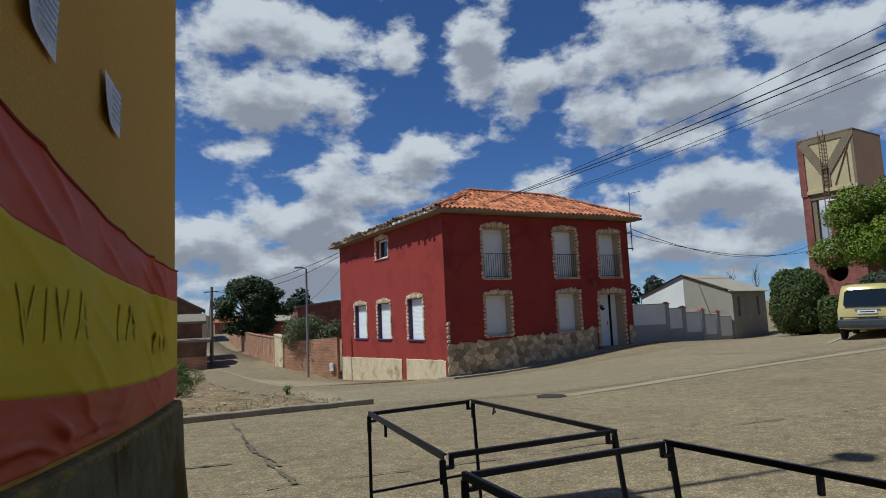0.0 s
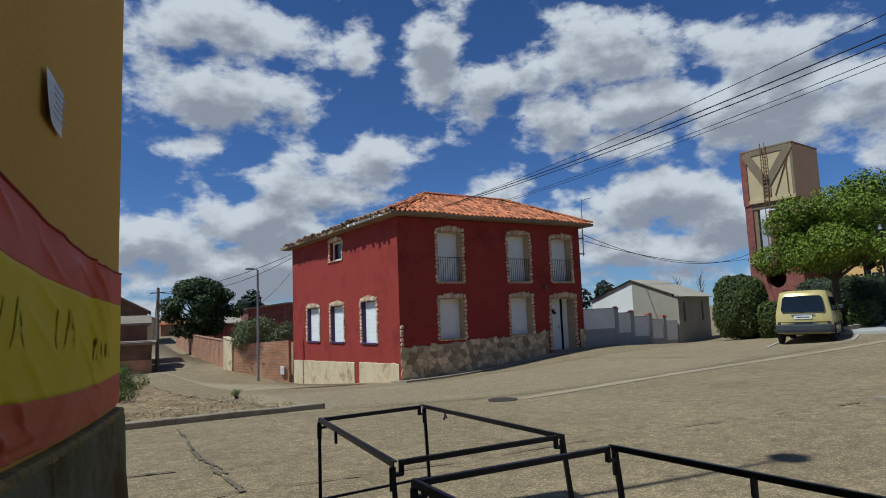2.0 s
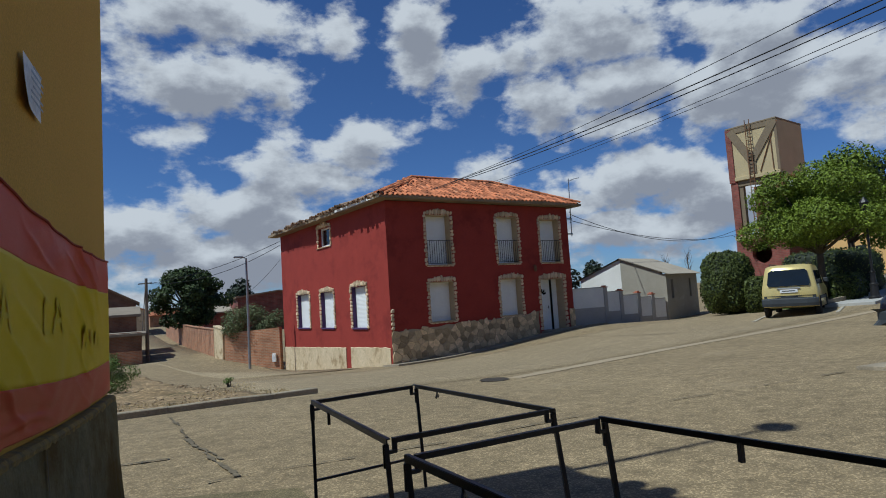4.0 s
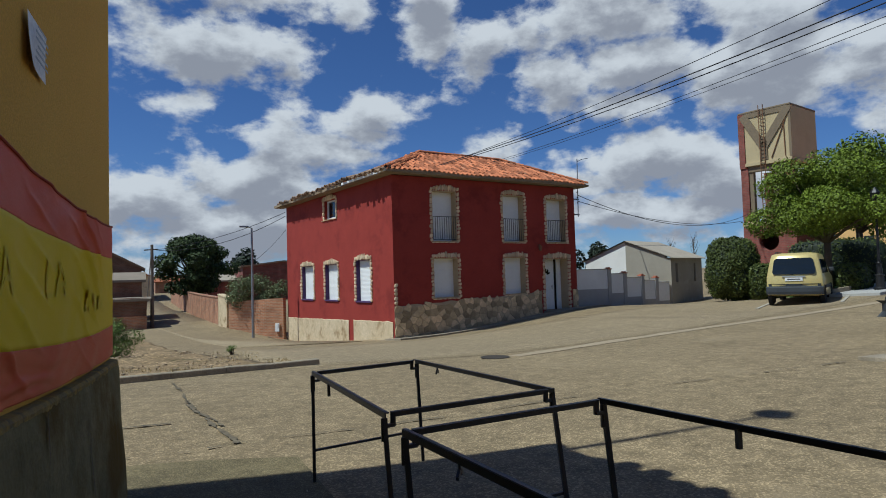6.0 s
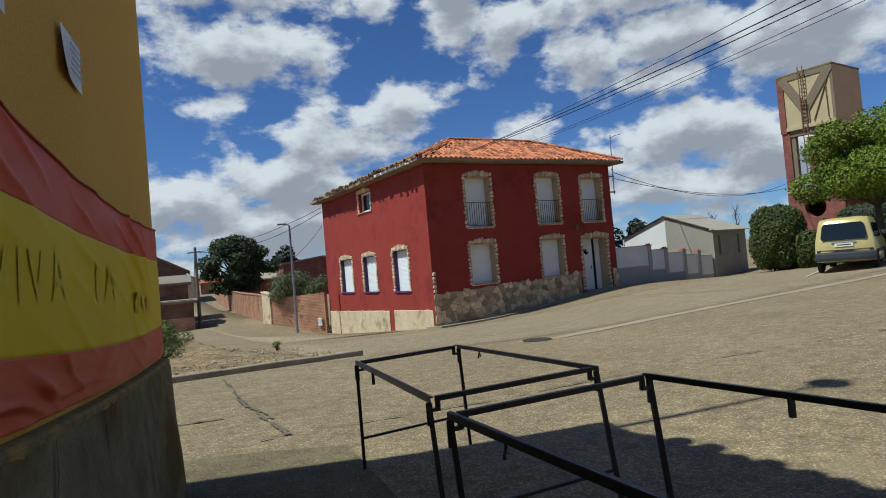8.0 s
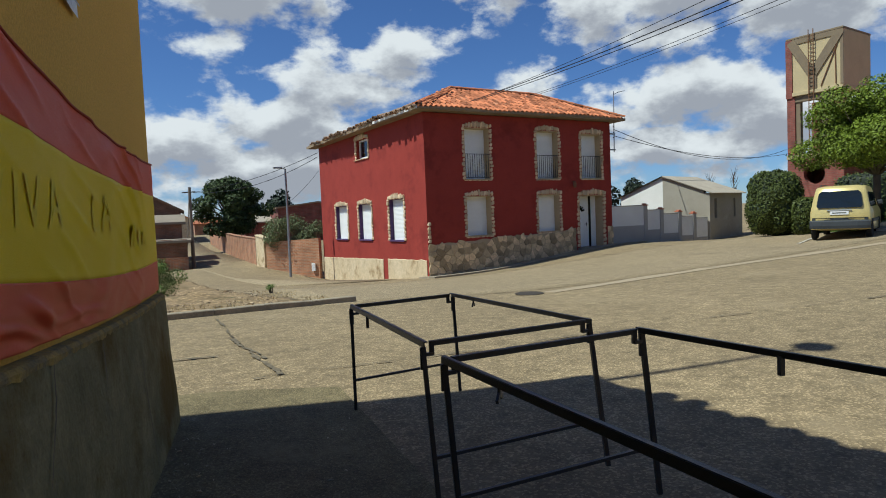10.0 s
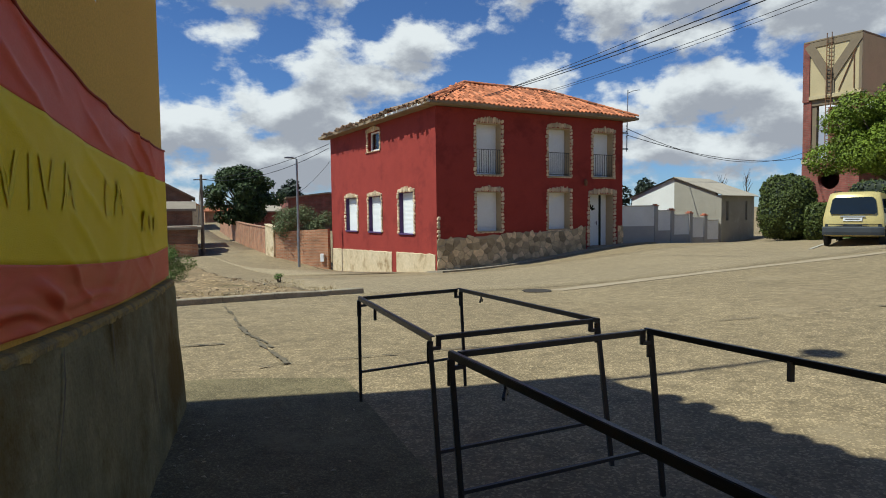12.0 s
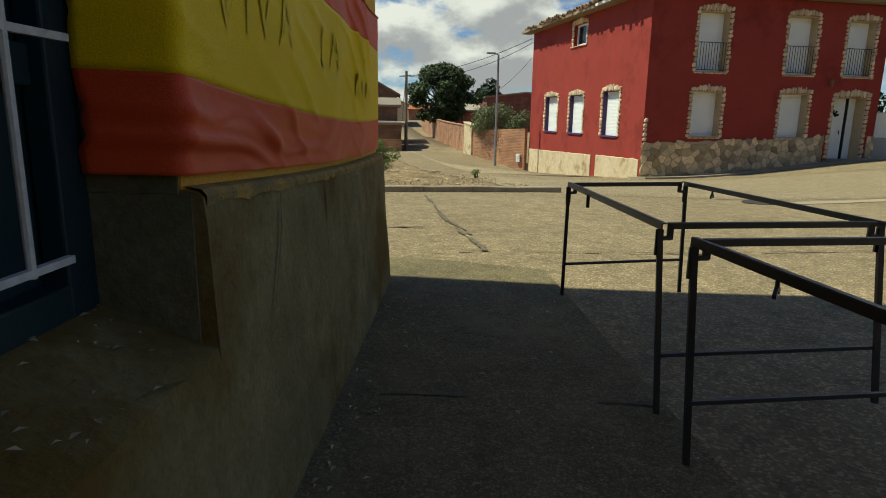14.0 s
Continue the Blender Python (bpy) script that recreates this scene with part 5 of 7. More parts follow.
def tile_at(x, y, dx, dy, data, spread=3.0):
    """A tile laid on the roof, pointing up the slope along dx, dy."""
    e = 0.2
    slope = math.atan2(roof_z(x + dx * e, y + dy * e) - roof_z(x, y), e)
    turn = math.degrees(math.atan2(-dx, dy))
    ob = new("roof_tile", data)
    ob.parent = roof
    ob.matrix_basis = Matrix.Translation((x, y, roof_z(x, y) + sag(x, y) - 0.035)) @ pose(0, 0, 0, 0, 0, turn + random.uniform(-spread, spread)) @ pose(0, 0, 0, math.degrees(slope) + random.uniform(-1.5, 2.5), random.uniform(-4, 4), 0)
    return ob


rows = 8
count = 0
joined = bmesh.new()


def tile_into(bm, m):
    base = [[(0.09 * s * math.cos(math.pi * k / 5), y, 0.09 * s * math.sin(math.pi * k / 5)) for k in range(6)] for y, s in ((0, 1.0), (0.44, 0.82))]
    a, b = [[bm.verts.new(m @ Vector(p)) for p in r] for r in base]
    for k in range(5):
        bm.faces.new((a[k], a[k + 1], b[k + 1], b[k]))


for j in range(rows):
    y = -OV - 0.04 + j * 0.36
    x = -OV + 0.1
    while x < HW + OV - 0.05:
        z = roof_z(x, y)
        if abs(z - (5.66 + (y + OV) * 0.50)) < 0.12:
            if count < 285:
                tile_at(x, y, 0, 1, TILE_FRONT)
                count += 1
            else:
                tile_into(joined, Matrix.Translation((x, y, z + sag(x, y) - 0.035)) @ pose(0, 0, 0, 26.5 + random.uniform(-1, 3), random.uniform(-4, 4), random.uniform(-3, 3)))
        x += 0.232
    # left hip, seen from below at a flat angle
    x = -OV - 0.04 + j * 0.36
    y = -OV + 0.2
    while y < 6.5:
        if abs(roof_z(x, y) - (5.66 + (x + OV) * 0.44)) < 0.1 and j > 0:
            tile_into(joined, Matrix.Translation((x, y, roof_z(x, y) + sag(x, y) - 0.035)) @ pose(0, 0, 0, 0, 0, -90) @ pose(0, 0, 0, 23.7, 0, random.uniform(-3, 3)))
        y += 0.232
part("roof_tiles", joined, TILE, roof)["kind"] = "stuff"
for k in range(62):
    y = -OV + 0.15 + k * 0.202
    ob = tile_at(-OV - 0.08 + random.uniform(-0.16, 0.06), y + random.uniform(-0.05, 0.05), 1, 0, TILE_OLD, 12.0)
    ob.location.z += 0.03 + random.uniform(-0.03, 0.06)
for a, b in (((-OV, -OV), (2.7, 2.25)), ((2.7, 2.25), (7.35, 2.25)), ((HW + OV, -OV), (7.35, 2.25))):
    a, b = Vector(a), Vector(b)
    n = int((b - a).length / 0.36)
    for k in range(n):
        p = a.lerp(b, k / n)
        q = a.lerp(b, (k + 1) / n)
        z0, z1 = roof_z(*p) + 0.03, roof_z(*q) + 0.03
        ob = new("ridge_tile", TILE_FRONT)
        ob.parent = roof
        d = (q - p).normalized()
        ob.matrix_basis = Matrix.Translation((p.x, p.y, z0)) @ pose(0, 0, 0, 0, 0, math.degrees(math.atan2(-d.x, d.y))) @ pose(0, 0, 0, math.degrees(math.atan2(z1 - z0, (q - p).length)), 0, 0)
# wall lantern beside the door and antenna on the far corner
lantern = thing("wall_lantern", "small rusty wall lantern on the red front wall", "lantern", at=HM @ Matrix.Translation((7.62, -0.002, 2.6)))
part("bracket", bar(bmesh.new(), (0, 0, 0.12), (0, -0.16, 0.16), 0.02), RUST, lantern)
bm = bmesh.new()
lathe(bm, [(0.03, -0.15), (0.07, -0.12), (0.08, 0.06), (0.03, 0.14)], 8, (0, -0.16, 0))
part("lamp", bm, RUST, lantern)
mast = thing("antenna_mast", "thin grey antenna mast with cable arm on the house corner", "antenna", at=HM @ Matrix.Translation((HW + 0.22, -0.1, 4.5)))
part("mast", tube(bmesh.new(), [(0, 0.06, -0.4), (0, 0, 2.45)], 0.022, 8), GREY_STEEL, mast)
part("arm", tube(bmesh.new(), [(-0.02, 0, 2.3), (0.25, -0.05, 2.42), (0.62, -0.12, 2.5)], 0.016, 6), GREY_STEEL, mast)
part("bracket", boxes((-0.3, 0.0, -0.03, 0.03, 0.42, 0.48), (-0.3, 0.0, -0.03, 0.03, -0.32, -0.26)), GREY_STEEL, mast)
bm = bmesh.new()
for z in (0.25, 0.5, 0.75):
    lathe(bm, [(0.02, 0), (0.045, 0.02), (0.02, 0.05)], 8, (-0.12, -0.05, z))
part("insulators", bm, BLACK_IRON, mast)
wall_out = Vector((-0.655, -0.755, 0))
meter = thing("meter_box", "small white meter box on the brick wall", "meter box", at=frame_at(Vector((6.84, 35.66, -1.35)), -wall_out, Vector((0.755, -0.655, 0))))
part("box", boxes((-0.08, 0, -0.13, 0.10, 0, 0.45), bevel=0.01), WHITE, meter)
part("door", boxes((-0.092, -0.08, -0.10, 0.07, 0.22, 0.40), bevel=0.004), PLATE, meter)
whole("pavement", draped(lambda u, v: tuple((HM @ Vector((-0.3 + 11.6 * u, -0.95 + 1.25 * v, 0))).xy), 3, 24, 0.07, 0.12), KERB, "narrow concrete footway along the front of the red house", "footway", kind="structure")

# ---- behind: shed, fence, tower, lane walls ----
SH = Vector((24.9, 24.57, 0))
gable_dir = Vector((23.14 - 24.9, 29.32 - 24.57, 0)).normalized()
side_dir = Vector((gable_dir.y, -gable_dir.x, 0))
SM = frame_at(SH, side_dir, gable_dir)
shed = thing("shed", "low whitewashed and grey rendered shed with a fibre cement roof", "shed", at=SM)
GL, SLN, SZ0, SE, SA = 5.05, 4.1, -1.0, 2.05, 3.02
bm = bmesh.new()
wall_with_holes(bm, SLN, SZ0, SE, 0.3, [(0.55, 0.85, 0.75, 1.75), (2.95, 3.2, 0.75, 1.75)])
part("wall", bm, SHEDGREY, shed, "grey cement rendered side wall")
for x in (0.55, 2.95):
    part("window", boxes((x, x + 0.3 if x < 1 else x + 0.25, 0.16, 0.2, 0.75, 1.75)), GLASS, shed, "narrow dark window slit")
mid = GL * 0.50
for y0, y1, mat, lab in ((0.302, mid, SHEDGREY, "grey rendered half of the gable"), (mid, GL, WHITEWASH, "whitewashed half of the gable")):
    bm = bmesh.new()
    za, zb = (SE + (SA - SE) * (1 - abs(y - mid) / mid) for y in (y0, y1))
    vs = [bm.verts.new((x, y, z)) for x in (0.0, 0.3) for y, z in ((y0, SZ0), (y1, SZ0), (y1, zb), (y0, za))]
    for f in ((3, 2, 1, 0), (4, 5, 6, 7), (0, 1, 5, 4), (1, 2, 6, 5), (2, 3, 7, 6), (3, 0, 4, 7)):
        bm.faces.new([vs[i] for i in f])
    part("gable", bm, mat, shed, lab)
part("wall", boxes((0.302, SLN, GL - 0.3, GL, SZ0, SE)), WHITEWASH, shed)
part("wall", boxes((SLN - 0.3, SLN, 0.302, GL - 0.302, SZ0, SE)), SHEDGREY, shed)
bm = bmesh.new()
for sgn in (0, 1):
    n = 44
    prev = None
    for i in range(n + 1):
        x = -0.12 + (SLN + 0.24) * i / n
        r = 0.025 * (i % 2)
        y0, y1 = (-0.22, mid) if sgn == 0 else (GL + 0.22, mid)
        cur = [bm.verts.new(p) for p in ((x, y0, SE - 0.03 + r), (x, y1, SA + 0.05 + r), (x, y1, SA + 0.02 + r), (x, y0, SE - 0.06 + r))]
        if prev:
            for k in range(4):
                bm.faces.new((prev[k], cur[k], cur[(k + 1) % 4], prev[(k + 1) % 4]))
        prev = cur
bmesh.ops.recalc_face_normals(bm, faces=bm.faces)
part("roof", bm, FIBRE, shed, "brown-grey corrugated fibre cement roof")

fence = thing("garden_wall", "low grey stepped garden wall with clay capped pillars", "garden wall")
fa = (HM @ Vector((HW + 0.05, 0.15, 0))).xy
fb = Vector((24.75, 24.6))
fd = (fb - fa).normalized()
fl = (fb - fa).length
FM = frame_at(Vector((fa.x, fa.y, 0)), Vector((fd.x, fd.y, 0)), Vector((-fd.y, fd.x, 0)))
steps = [(0.0, 2.0, 1.52), (2.0, 2.95, 1.28), (2.95, 4.05, 1.06), (4.05, 4.95, 0.90), (4.95, fl, 0.78)]
for a, b, z in steps:
    mid_z = z - 0.95
    pan = part("panel", boxes((a, b - 0.003, 0, 0.16, mid_z, z)), FENCE_TOP, fence)
    pan.matrix_basis = FM
    lowp = part("base_panel", boxes((a, b - 0.003, -0.02, 0.18, -1.0, mid_z)), FENCE_LOW, fence)
    lowp.matrix_basis = FM
    capm = part("coping", boxes((a, b - 0.004, -0.03, 0.19, z, z + 0.04), bevel=0.008), FENCE_LOW, fence)
    capm.matrix_basis = FM
    if a > 1:
        pil = part("pillar", boxes((a - 0.1, a + 0.1, -0.05, 0.21, -1.0, z + 0.24), bevel=0.008), FENCE_LOW, fence)
        pil.matrix_basis = FM
        cap = part("cap", boxes((a - 0.13, a + 0.13, -0.08, 0.24, z + 0.24, z + 0.29), (a - 0.07, a + 0.07, -0.02, 0.18, z + 0.29, z + 0.35), bevel=0.01), CLAY, pil, "clay pillar cap")

# ---- trees and bushes ----


def leaf_cloud(rng, lumps, count, size, flat=0.6):
    """Many small folded leaves spread through the shells of a few lumps: rows of centre and three radii."""
    bm = bmesh.new()
    weights = [a[3] * a[4] + a[4] * a[5] for a in lumps]
    for _ in range(count):
        cx, cy, cz, rx, ry, rz = rng.choices(lumps, weights)[0]
        d = Vector((rng.gauss(0, 1), rng.gauss(0, 1), rng.gauss(0, 1))).normalized()
        k = rng.uniform(0.62, 1.04) * (1 + 0.22 * noise.noise(d * 2.3 + Vector((cx, cy, cz))))
        p = Vector((cx + d.x * rx * k, cy + d.y * ry * k, cz + d.z * rz * k))
        s = size * rng.uniform(0.6, 1.35)
        n = (d + Vector((rng.gauss(0, 0.6), rng.gauss(0, 0.6), rng.gauss(0, 0.6) + 0.35))).normalized()
        a = n.cross(Vector((rng.gauss(0, 1), rng.gauss(0, 1), rng.gauss(0, 1)))).normalized()
        b = n.cross(a)
        v = [bm.verts.new(p + q) for q in (a * s, b * s * flat + n * s * 0.12, -a * s, -b * s * flat + n * s * 0.12)]
        bm.faces.new(v)
    return bm


def make_tree(name, label, x, y, trunk_h, trunk_r, lumps, count, size, mat, seed, lean=(0, 0), z=None):
    rng = random.Random(seed)
    t = thing(name, label, "tree", at=Matrix.Translation((x, y, gz(x, y) if z is None else z)))
    bm = bmesh.new()
    top = Vector((lean[0], lean[1], trunk_h))
    tube(bm, [(0, 0, -0.2), (lean[0] * 0.3, lean[1] * 0.3, trunk_h * 0.5), top], trunk_r, 9, trunk_r * 0.7)
    trunk = part("trunk", bm, BARK, t, smooth=True)
    for l in lumps:
        c = Vector(l[:3])
        bm = bmesh.new()
        m = top.lerp(c, 0.5) + Vector((rng.uniform(-0.2, 0.2), rng.uniform(-0.2, 0.2), 0.15))
        tube(bm, [top - Vector((0, 0, 0.15)), m, c], trunk_r * 0.45, 6, trunk_r * 0.12)
        part("limb", bm, BARK, trunk, smooth=True)
    part("crown", leaf_cloud(rng, lumps, count, size), mat, t)
    return t


def lumps_for(seed, n, rx, ry, z0, z1, r0, r1, squash=0.8):
    rng = random.Random(seed)
    out = []
    for _ in range(n):
        a, k = rng.uniform(0, math.tau), math.sqrt(rng.random())
        f = rng.random()
        w = math.sin(math.pi * (0.18 + 0.7 * f))
        r = rng.uniform(r0, r1)
        out.append((rx * k * w * math.cos(a), ry * k * w * math.sin(a), z0 + (z1 - z0) * f, r, r, r * squash))
    return out


make_tree("tree", "broad dark green tree over the lane wall", 4.35, 60.4, 2.4, 0.25, lumps_for(21, 38, 3.5, 2.8, 1.9, 5.9, 0.65, 1.15), 19000, 0.13, LEAF_DARK, 2, z=-0.8)
make_tree("tree", "broad bright green pruned shade tree beside the car park", 25.5, 16.7, 2.2, 0.17,
          lumps_for(9, 26, 2.5, 3.2, 2.9, 4.1, 0.7, 1.0, 0.75) + lumps_for(19, 9, 2.0, 2.0, 4.2, 5.2, 0.7, 1.0, 0.8), 80000, 0.052, LEAF_BRIGHT, 4)
make_tree("tree", "tall green tree behind the pruned shade tree", 31.0, 18.6, 2.6, 0.2, lumps_for(31, 15, 2.4, 2.4, 2.8, 6.2, 0.9, 1.3), 16000, 0.085, LEAF_BRIGHT, 5)
make_tree("tree", "bright green street tree near the lamp post", 31.5, 13.2, 2.2, 0.16, lumps_for(37, 12, 2.2, 2.2, 2.8, 4.8, 0.8, 1.2), 14000, 0.075, LEAF_BRIGHT, 6)
for x, y, h, w, seed in ((41, 21.0, 8.6, 3.6, 41), (46, 16, 9.6, 4.2, 42)):
    make_tree("tree", "tall dark pine behind the square", x, y, 3.0, 0.25, lumps_for(seed, 14, w, w, 3.5, h, 1.2, 1.9), 7000, 0.2, LEAF_FAR, seed)
for x, y, seed in ((50, 66, 51), (53.5, 65, 52), (57, 63.5, 53), (47, 69, 54)):
    make_tree("tree", "distant dark conifer behind the houses", x, y, 1.5, 0.2, lumps_for(seed, 9, 1.5, 1.5, 1.5, 4.2, 0.9, 1.4, 1.0), 2200, 0.22, LEAF_FAR, seed, z=0.2)
for x, y, seed in ((13.5, 92, 55), (9, 95, 56)):
    make_tree("tree", "distant dark green tree past the lane", x, y, 2.0, 0.2, lumps_for(seed, 9, 1.6, 1.6, 2.0, 6.0, 1.0, 1.5, 1.0), 2200, 0.25, LEAF_FAR, seed, z=-0.5)


def bare_tree(x, y, h, seed):
    rng = random.Random(seed)
    t = thing("tree", "distant leafless tree behind the shed", "tree", at=Matrix.Translation((x, y, gz(x, y))))
    bm = bmesh.new()
    tube(bm, [(0, 0, -0.2), (0.1, 0, h * 0.5), (0, 0.1, h)], 0.12, 6, 0.03)
    trunk = part("trunk", bm, BARK, t)
    for _ in range(26):
        f = rng.uniform(0.35, 0.95)
        a = rng.uniform(0, math.tau)
        l = h * rng.uniform(0.15, 0.4)
        p = Vector((0, 0, h * f))
        q = p + Vector((math.cos(a) * l * 0.5, math.sin(a) * l * 0.5, l))
        part("limb", tube(bmesh.new(), [p, p.lerp(q, 0.5) + Vector((rng.uniform(-0.1, 0.1), rng.uniform(-0.1, 0.1), -0.05)), q], 0.035, 4, 0.008), BARK, trunk)


for x, y, h, seed in ((64, 62, 3.9, 1), (67, 61, 4.4, 2), (70, 59, 3.5, 3)):
    bare_tree(x, y, h, seed)


def make_hedge(label, x, y, w, d, h, turn, seed, count, mat=None, size=0.05, boxy=4.6):
    rng = random.Random(seed)
    t = thing("hedge", label, "hedge", at=Matrix.Translation((x, y, gz(x, y))) @ pose(0, 0, 0, 0, 0, turn))
    bm = bmesh.new()
    bmesh.ops.create_icosphere(bm, subdivisions=4, radius=1)
    for v in bm.verts:
        p = boxy
        r = (abs(v.co.x) ** p + abs(v.co.y) ** p + abs(v.co.z) ** p) ** (-1 / p)
        q = v.co * r
        q *= 0.92 + (0.09 if boxy > 4 else 0.17) * noise.noise(q * 2.2 + Vector((seed, 0, 0))) + 0.05 * noise.noise(q * 6 + Vector((seed, 3, 0)))
        v.co = Vector((q.x * w / 2, q.y * d / 2, (q.z + 1) * h / 2))
    shell = [(f.calc_center_median(), f.normal.copy(), f.calc_area()) for f in bm.faces]
    # solid near-black body painted as the shaded depth behind the leaves
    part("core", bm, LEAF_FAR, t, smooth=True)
    bm = bmesh.new()
    for _ in range(count):
        c, n, _a = shell[rng.randrange(len(shell))]
        p = c + Vector((rng.uniform(-1, 1), rng.uniform(-1, 1), rng.uniform(-1, 1))) * 0.09 + n * rng.uniform(0, 0.07)
        s = size * rng.uniform(0.6, 1.4)
        m = (n + Vector((rng.gauss(0, 0.5), rng.gauss(0, 0.5), rng.gauss(0, 0.5)))).normalized()
        a = m.cross(Vector((rng.gauss(0, 1), rng.gauss(0, 1), rng.gauss(0, 1)))).normalized()
        b = m.cross(a)
        bm.faces.new([bm.verts.new(p + q) for q in (a * s, b * s * 0.6, -a * s, -b * s * 0.6)])
    part("leaves", bm, mat or LEAF_HEDGE, t)
    return t


make_hedge("tall loose dark green hedge beside the shed", 23.55, 19.75, 2.0, 2.2, 2.75, -50, 61, 18000, boxy=3.4)
make_hedge("lower square clipped hedge beside the tall hedge", 23.5, 18.25, 0.85, 0.9, 1.42, -50, 62, 5000)
make_hedge("dark green hedge under the shade tree", 29.2, 18.6, 4.2, 1.6, 2.3, -55, 63, 5000)
make_hedge("low clipped hedge along the garden kerb", 25.9, 15.9, 2.4, 1.0, 1.05, 25, 64, 3500)


def make_shrub(name, label, x, y, lumps, count, size, mat, seed, z=None, flat=0.5):
    t = thing(name, label, "shrub", at=Matrix.Translation((x, y, gz(x, y) if z is None else z)))
    rng = random.Random(seed)
    part("leaves", leaf_cloud(rng, lumps, count, size, flat), mat, t)
    bm = bmesh.new()
    for l in lumps:
        tube(bm, [(l[0] * 0.2, l[1] * 0.2, -0.1), (l[0] * 0.7, l[1] * 0.7, l[2] * 0.5), l[:3]], 0.025, 5, 0.006)
    part("stems", bm, BARK, t)["kind"] = "stuff"
    return t


make_shrub("bush", "grey-green bush leaning over the brick garden wall", 6.0, 37.6, lumps_for(71, 20, 1.8, 0.7, 1.6, 3.1, 0.5, 0.8), 12000, 0.06, LEAF_GREY, 71, z=-1.5, flat=0.35)
make_shrub("weed_clump", "tall grey-green weeds on the dirt patch", -0.85, 20.3, lumps_for(72, 16, 0.85, 0.7, 0.15, 0.95, 0.18, 0.34), 6500, 0.035, WEED, 72, flat=0.3)
make_shrub("weed_clump", "small green weed at the edge of the dirt", 2.35, 19.2, lumps_for(73, 4, 0.15, 0.12, 0.08, 0.25, 0.08, 0.14), 260, 0.03, WEED, 73, flat=0.3)


def dry_tufts():
    rng = random.Random(12)
    bm = bmesh.new()
    for _ in range(3600):
        x = rng.uniform(-2.5, 3.0)
        y = 11.9 + (x + 4.2) * 0.33 + rng.random() ** 1.6 * 6
        if noise.noise(Vector((x * 0.8, y * 0.8, 2))) < 0.0:
            continue
        h = rng.uniform(0.015, 0.05) * (2.2 if rng.random() < 0.1 else 1)
        a = rng.uniform(0, math.tau)
        w = rng.uniform(0.004, 0.012)
        z = gz(x, y) + 0.03
        bm.faces.new([bm.verts.new(p) for p in ((x - w * math.cos(a), y - w * math.sin(a), z), (x + w * math.cos(a), y + w * math.sin(a), z), (x + h * 0.5 * math.sin(a), y + h * 0.5 * math.cos(a), z + h))])
    whole("dry_grass", bm, material("dry_straw", (0.40, 0.31, 0.16), (0.3, 0.22, 0.1), 4, 0.9, per_piece=0.4), "dry straw-coloured grass tufts on bare earth", "grass", kind="stuff")


dry_tufts()

# ---- lane: walls, houses, poles ----


def wall_run(name, label, pts, tops, thick, mat, coping=None, base=0.6):
    """A free-standing wall along points in plan with its own top heights."""
    t = thing(name, label, "wall")
    for (a, b), (h0, h1) in zip(zip(pts, pts[1:]), zip(tops, tops[1:])):
        a, b = Vector(a), Vector(b)
        d = (b - a).normalized()
        s = Vector((-d.y, d.x)) * thick
        bm = bmesh.new()
        z0, z1 = min(gz(*a), h0) - base, min(gz(*b), h1) - base
        vs = [bm.verts.new((p.x, p.y, z)) for p, z in ((a, z0), (b, z1), (b, h1), (a, h0), (a + s, z0), (b + s, z1), (b + s, h1), (a + s, h0))]
        for f in ((0, 1, 2, 3), (7, 6, 5, 4), (3, 2, 6, 7), (0, 3, 7, 4), (1, 5, 6, 2)):
            bm.faces.new([vs[i] for i in f])
        bmesh.ops.recalc_face_normals(bm, faces=bm.faces)
        part("panel", bm, mat, t)
        if coping:
            bm = bmesh.new()
            n = Vector((-d.y, d.x)) * (thick / 2)
            bar(bm, (a.x + n.x, a.y + n.y, h0 + 0.03), (b.x + n.x, b.y + n.y, h1 + 0.03), thick + 0.08, 0.06)
            part("coping", bm, coping, t)
    return t


wall_run("garden_wall", "weathered orange brick garden wall with missing bricks", [(7.30, 35.7), (6.1, 36.75), (4.72, 38.0)], [0.50, 0.42, 0.32], 0.3, BRICK_GARDEN)
wall_run("gate_pillar", "cream plastered wall end at the lane corner", [(4.72, 38.02), (4.4, 39.3), (4.55, 40.4)], [0.55, 0.72, 0.72], 0.3, STUCCO, coping=STUCCO)
wall_run("lane_wall", "long pale orange brick wall along the lane", [(4.6, 40.5), (4.2, 50), (3.75, 62), (3.3, 76)], [0.50, 0.58, 0.80, 1.12], 0.25, BRICK_ALLEY, coping=BRICK_ALLEY)
for k in range(9):
    f = k / 8
    x, y = 4.6 - 1.35 * f, 41 + 34 * f
    part("pier", boxes((x - 0.09, x - 0.01, y - 0.14, y + 0.14, -2.2, 0.50 + 0.65 * f)), BRICK_ALLEY, bpy.data.objects["lane_wall"])


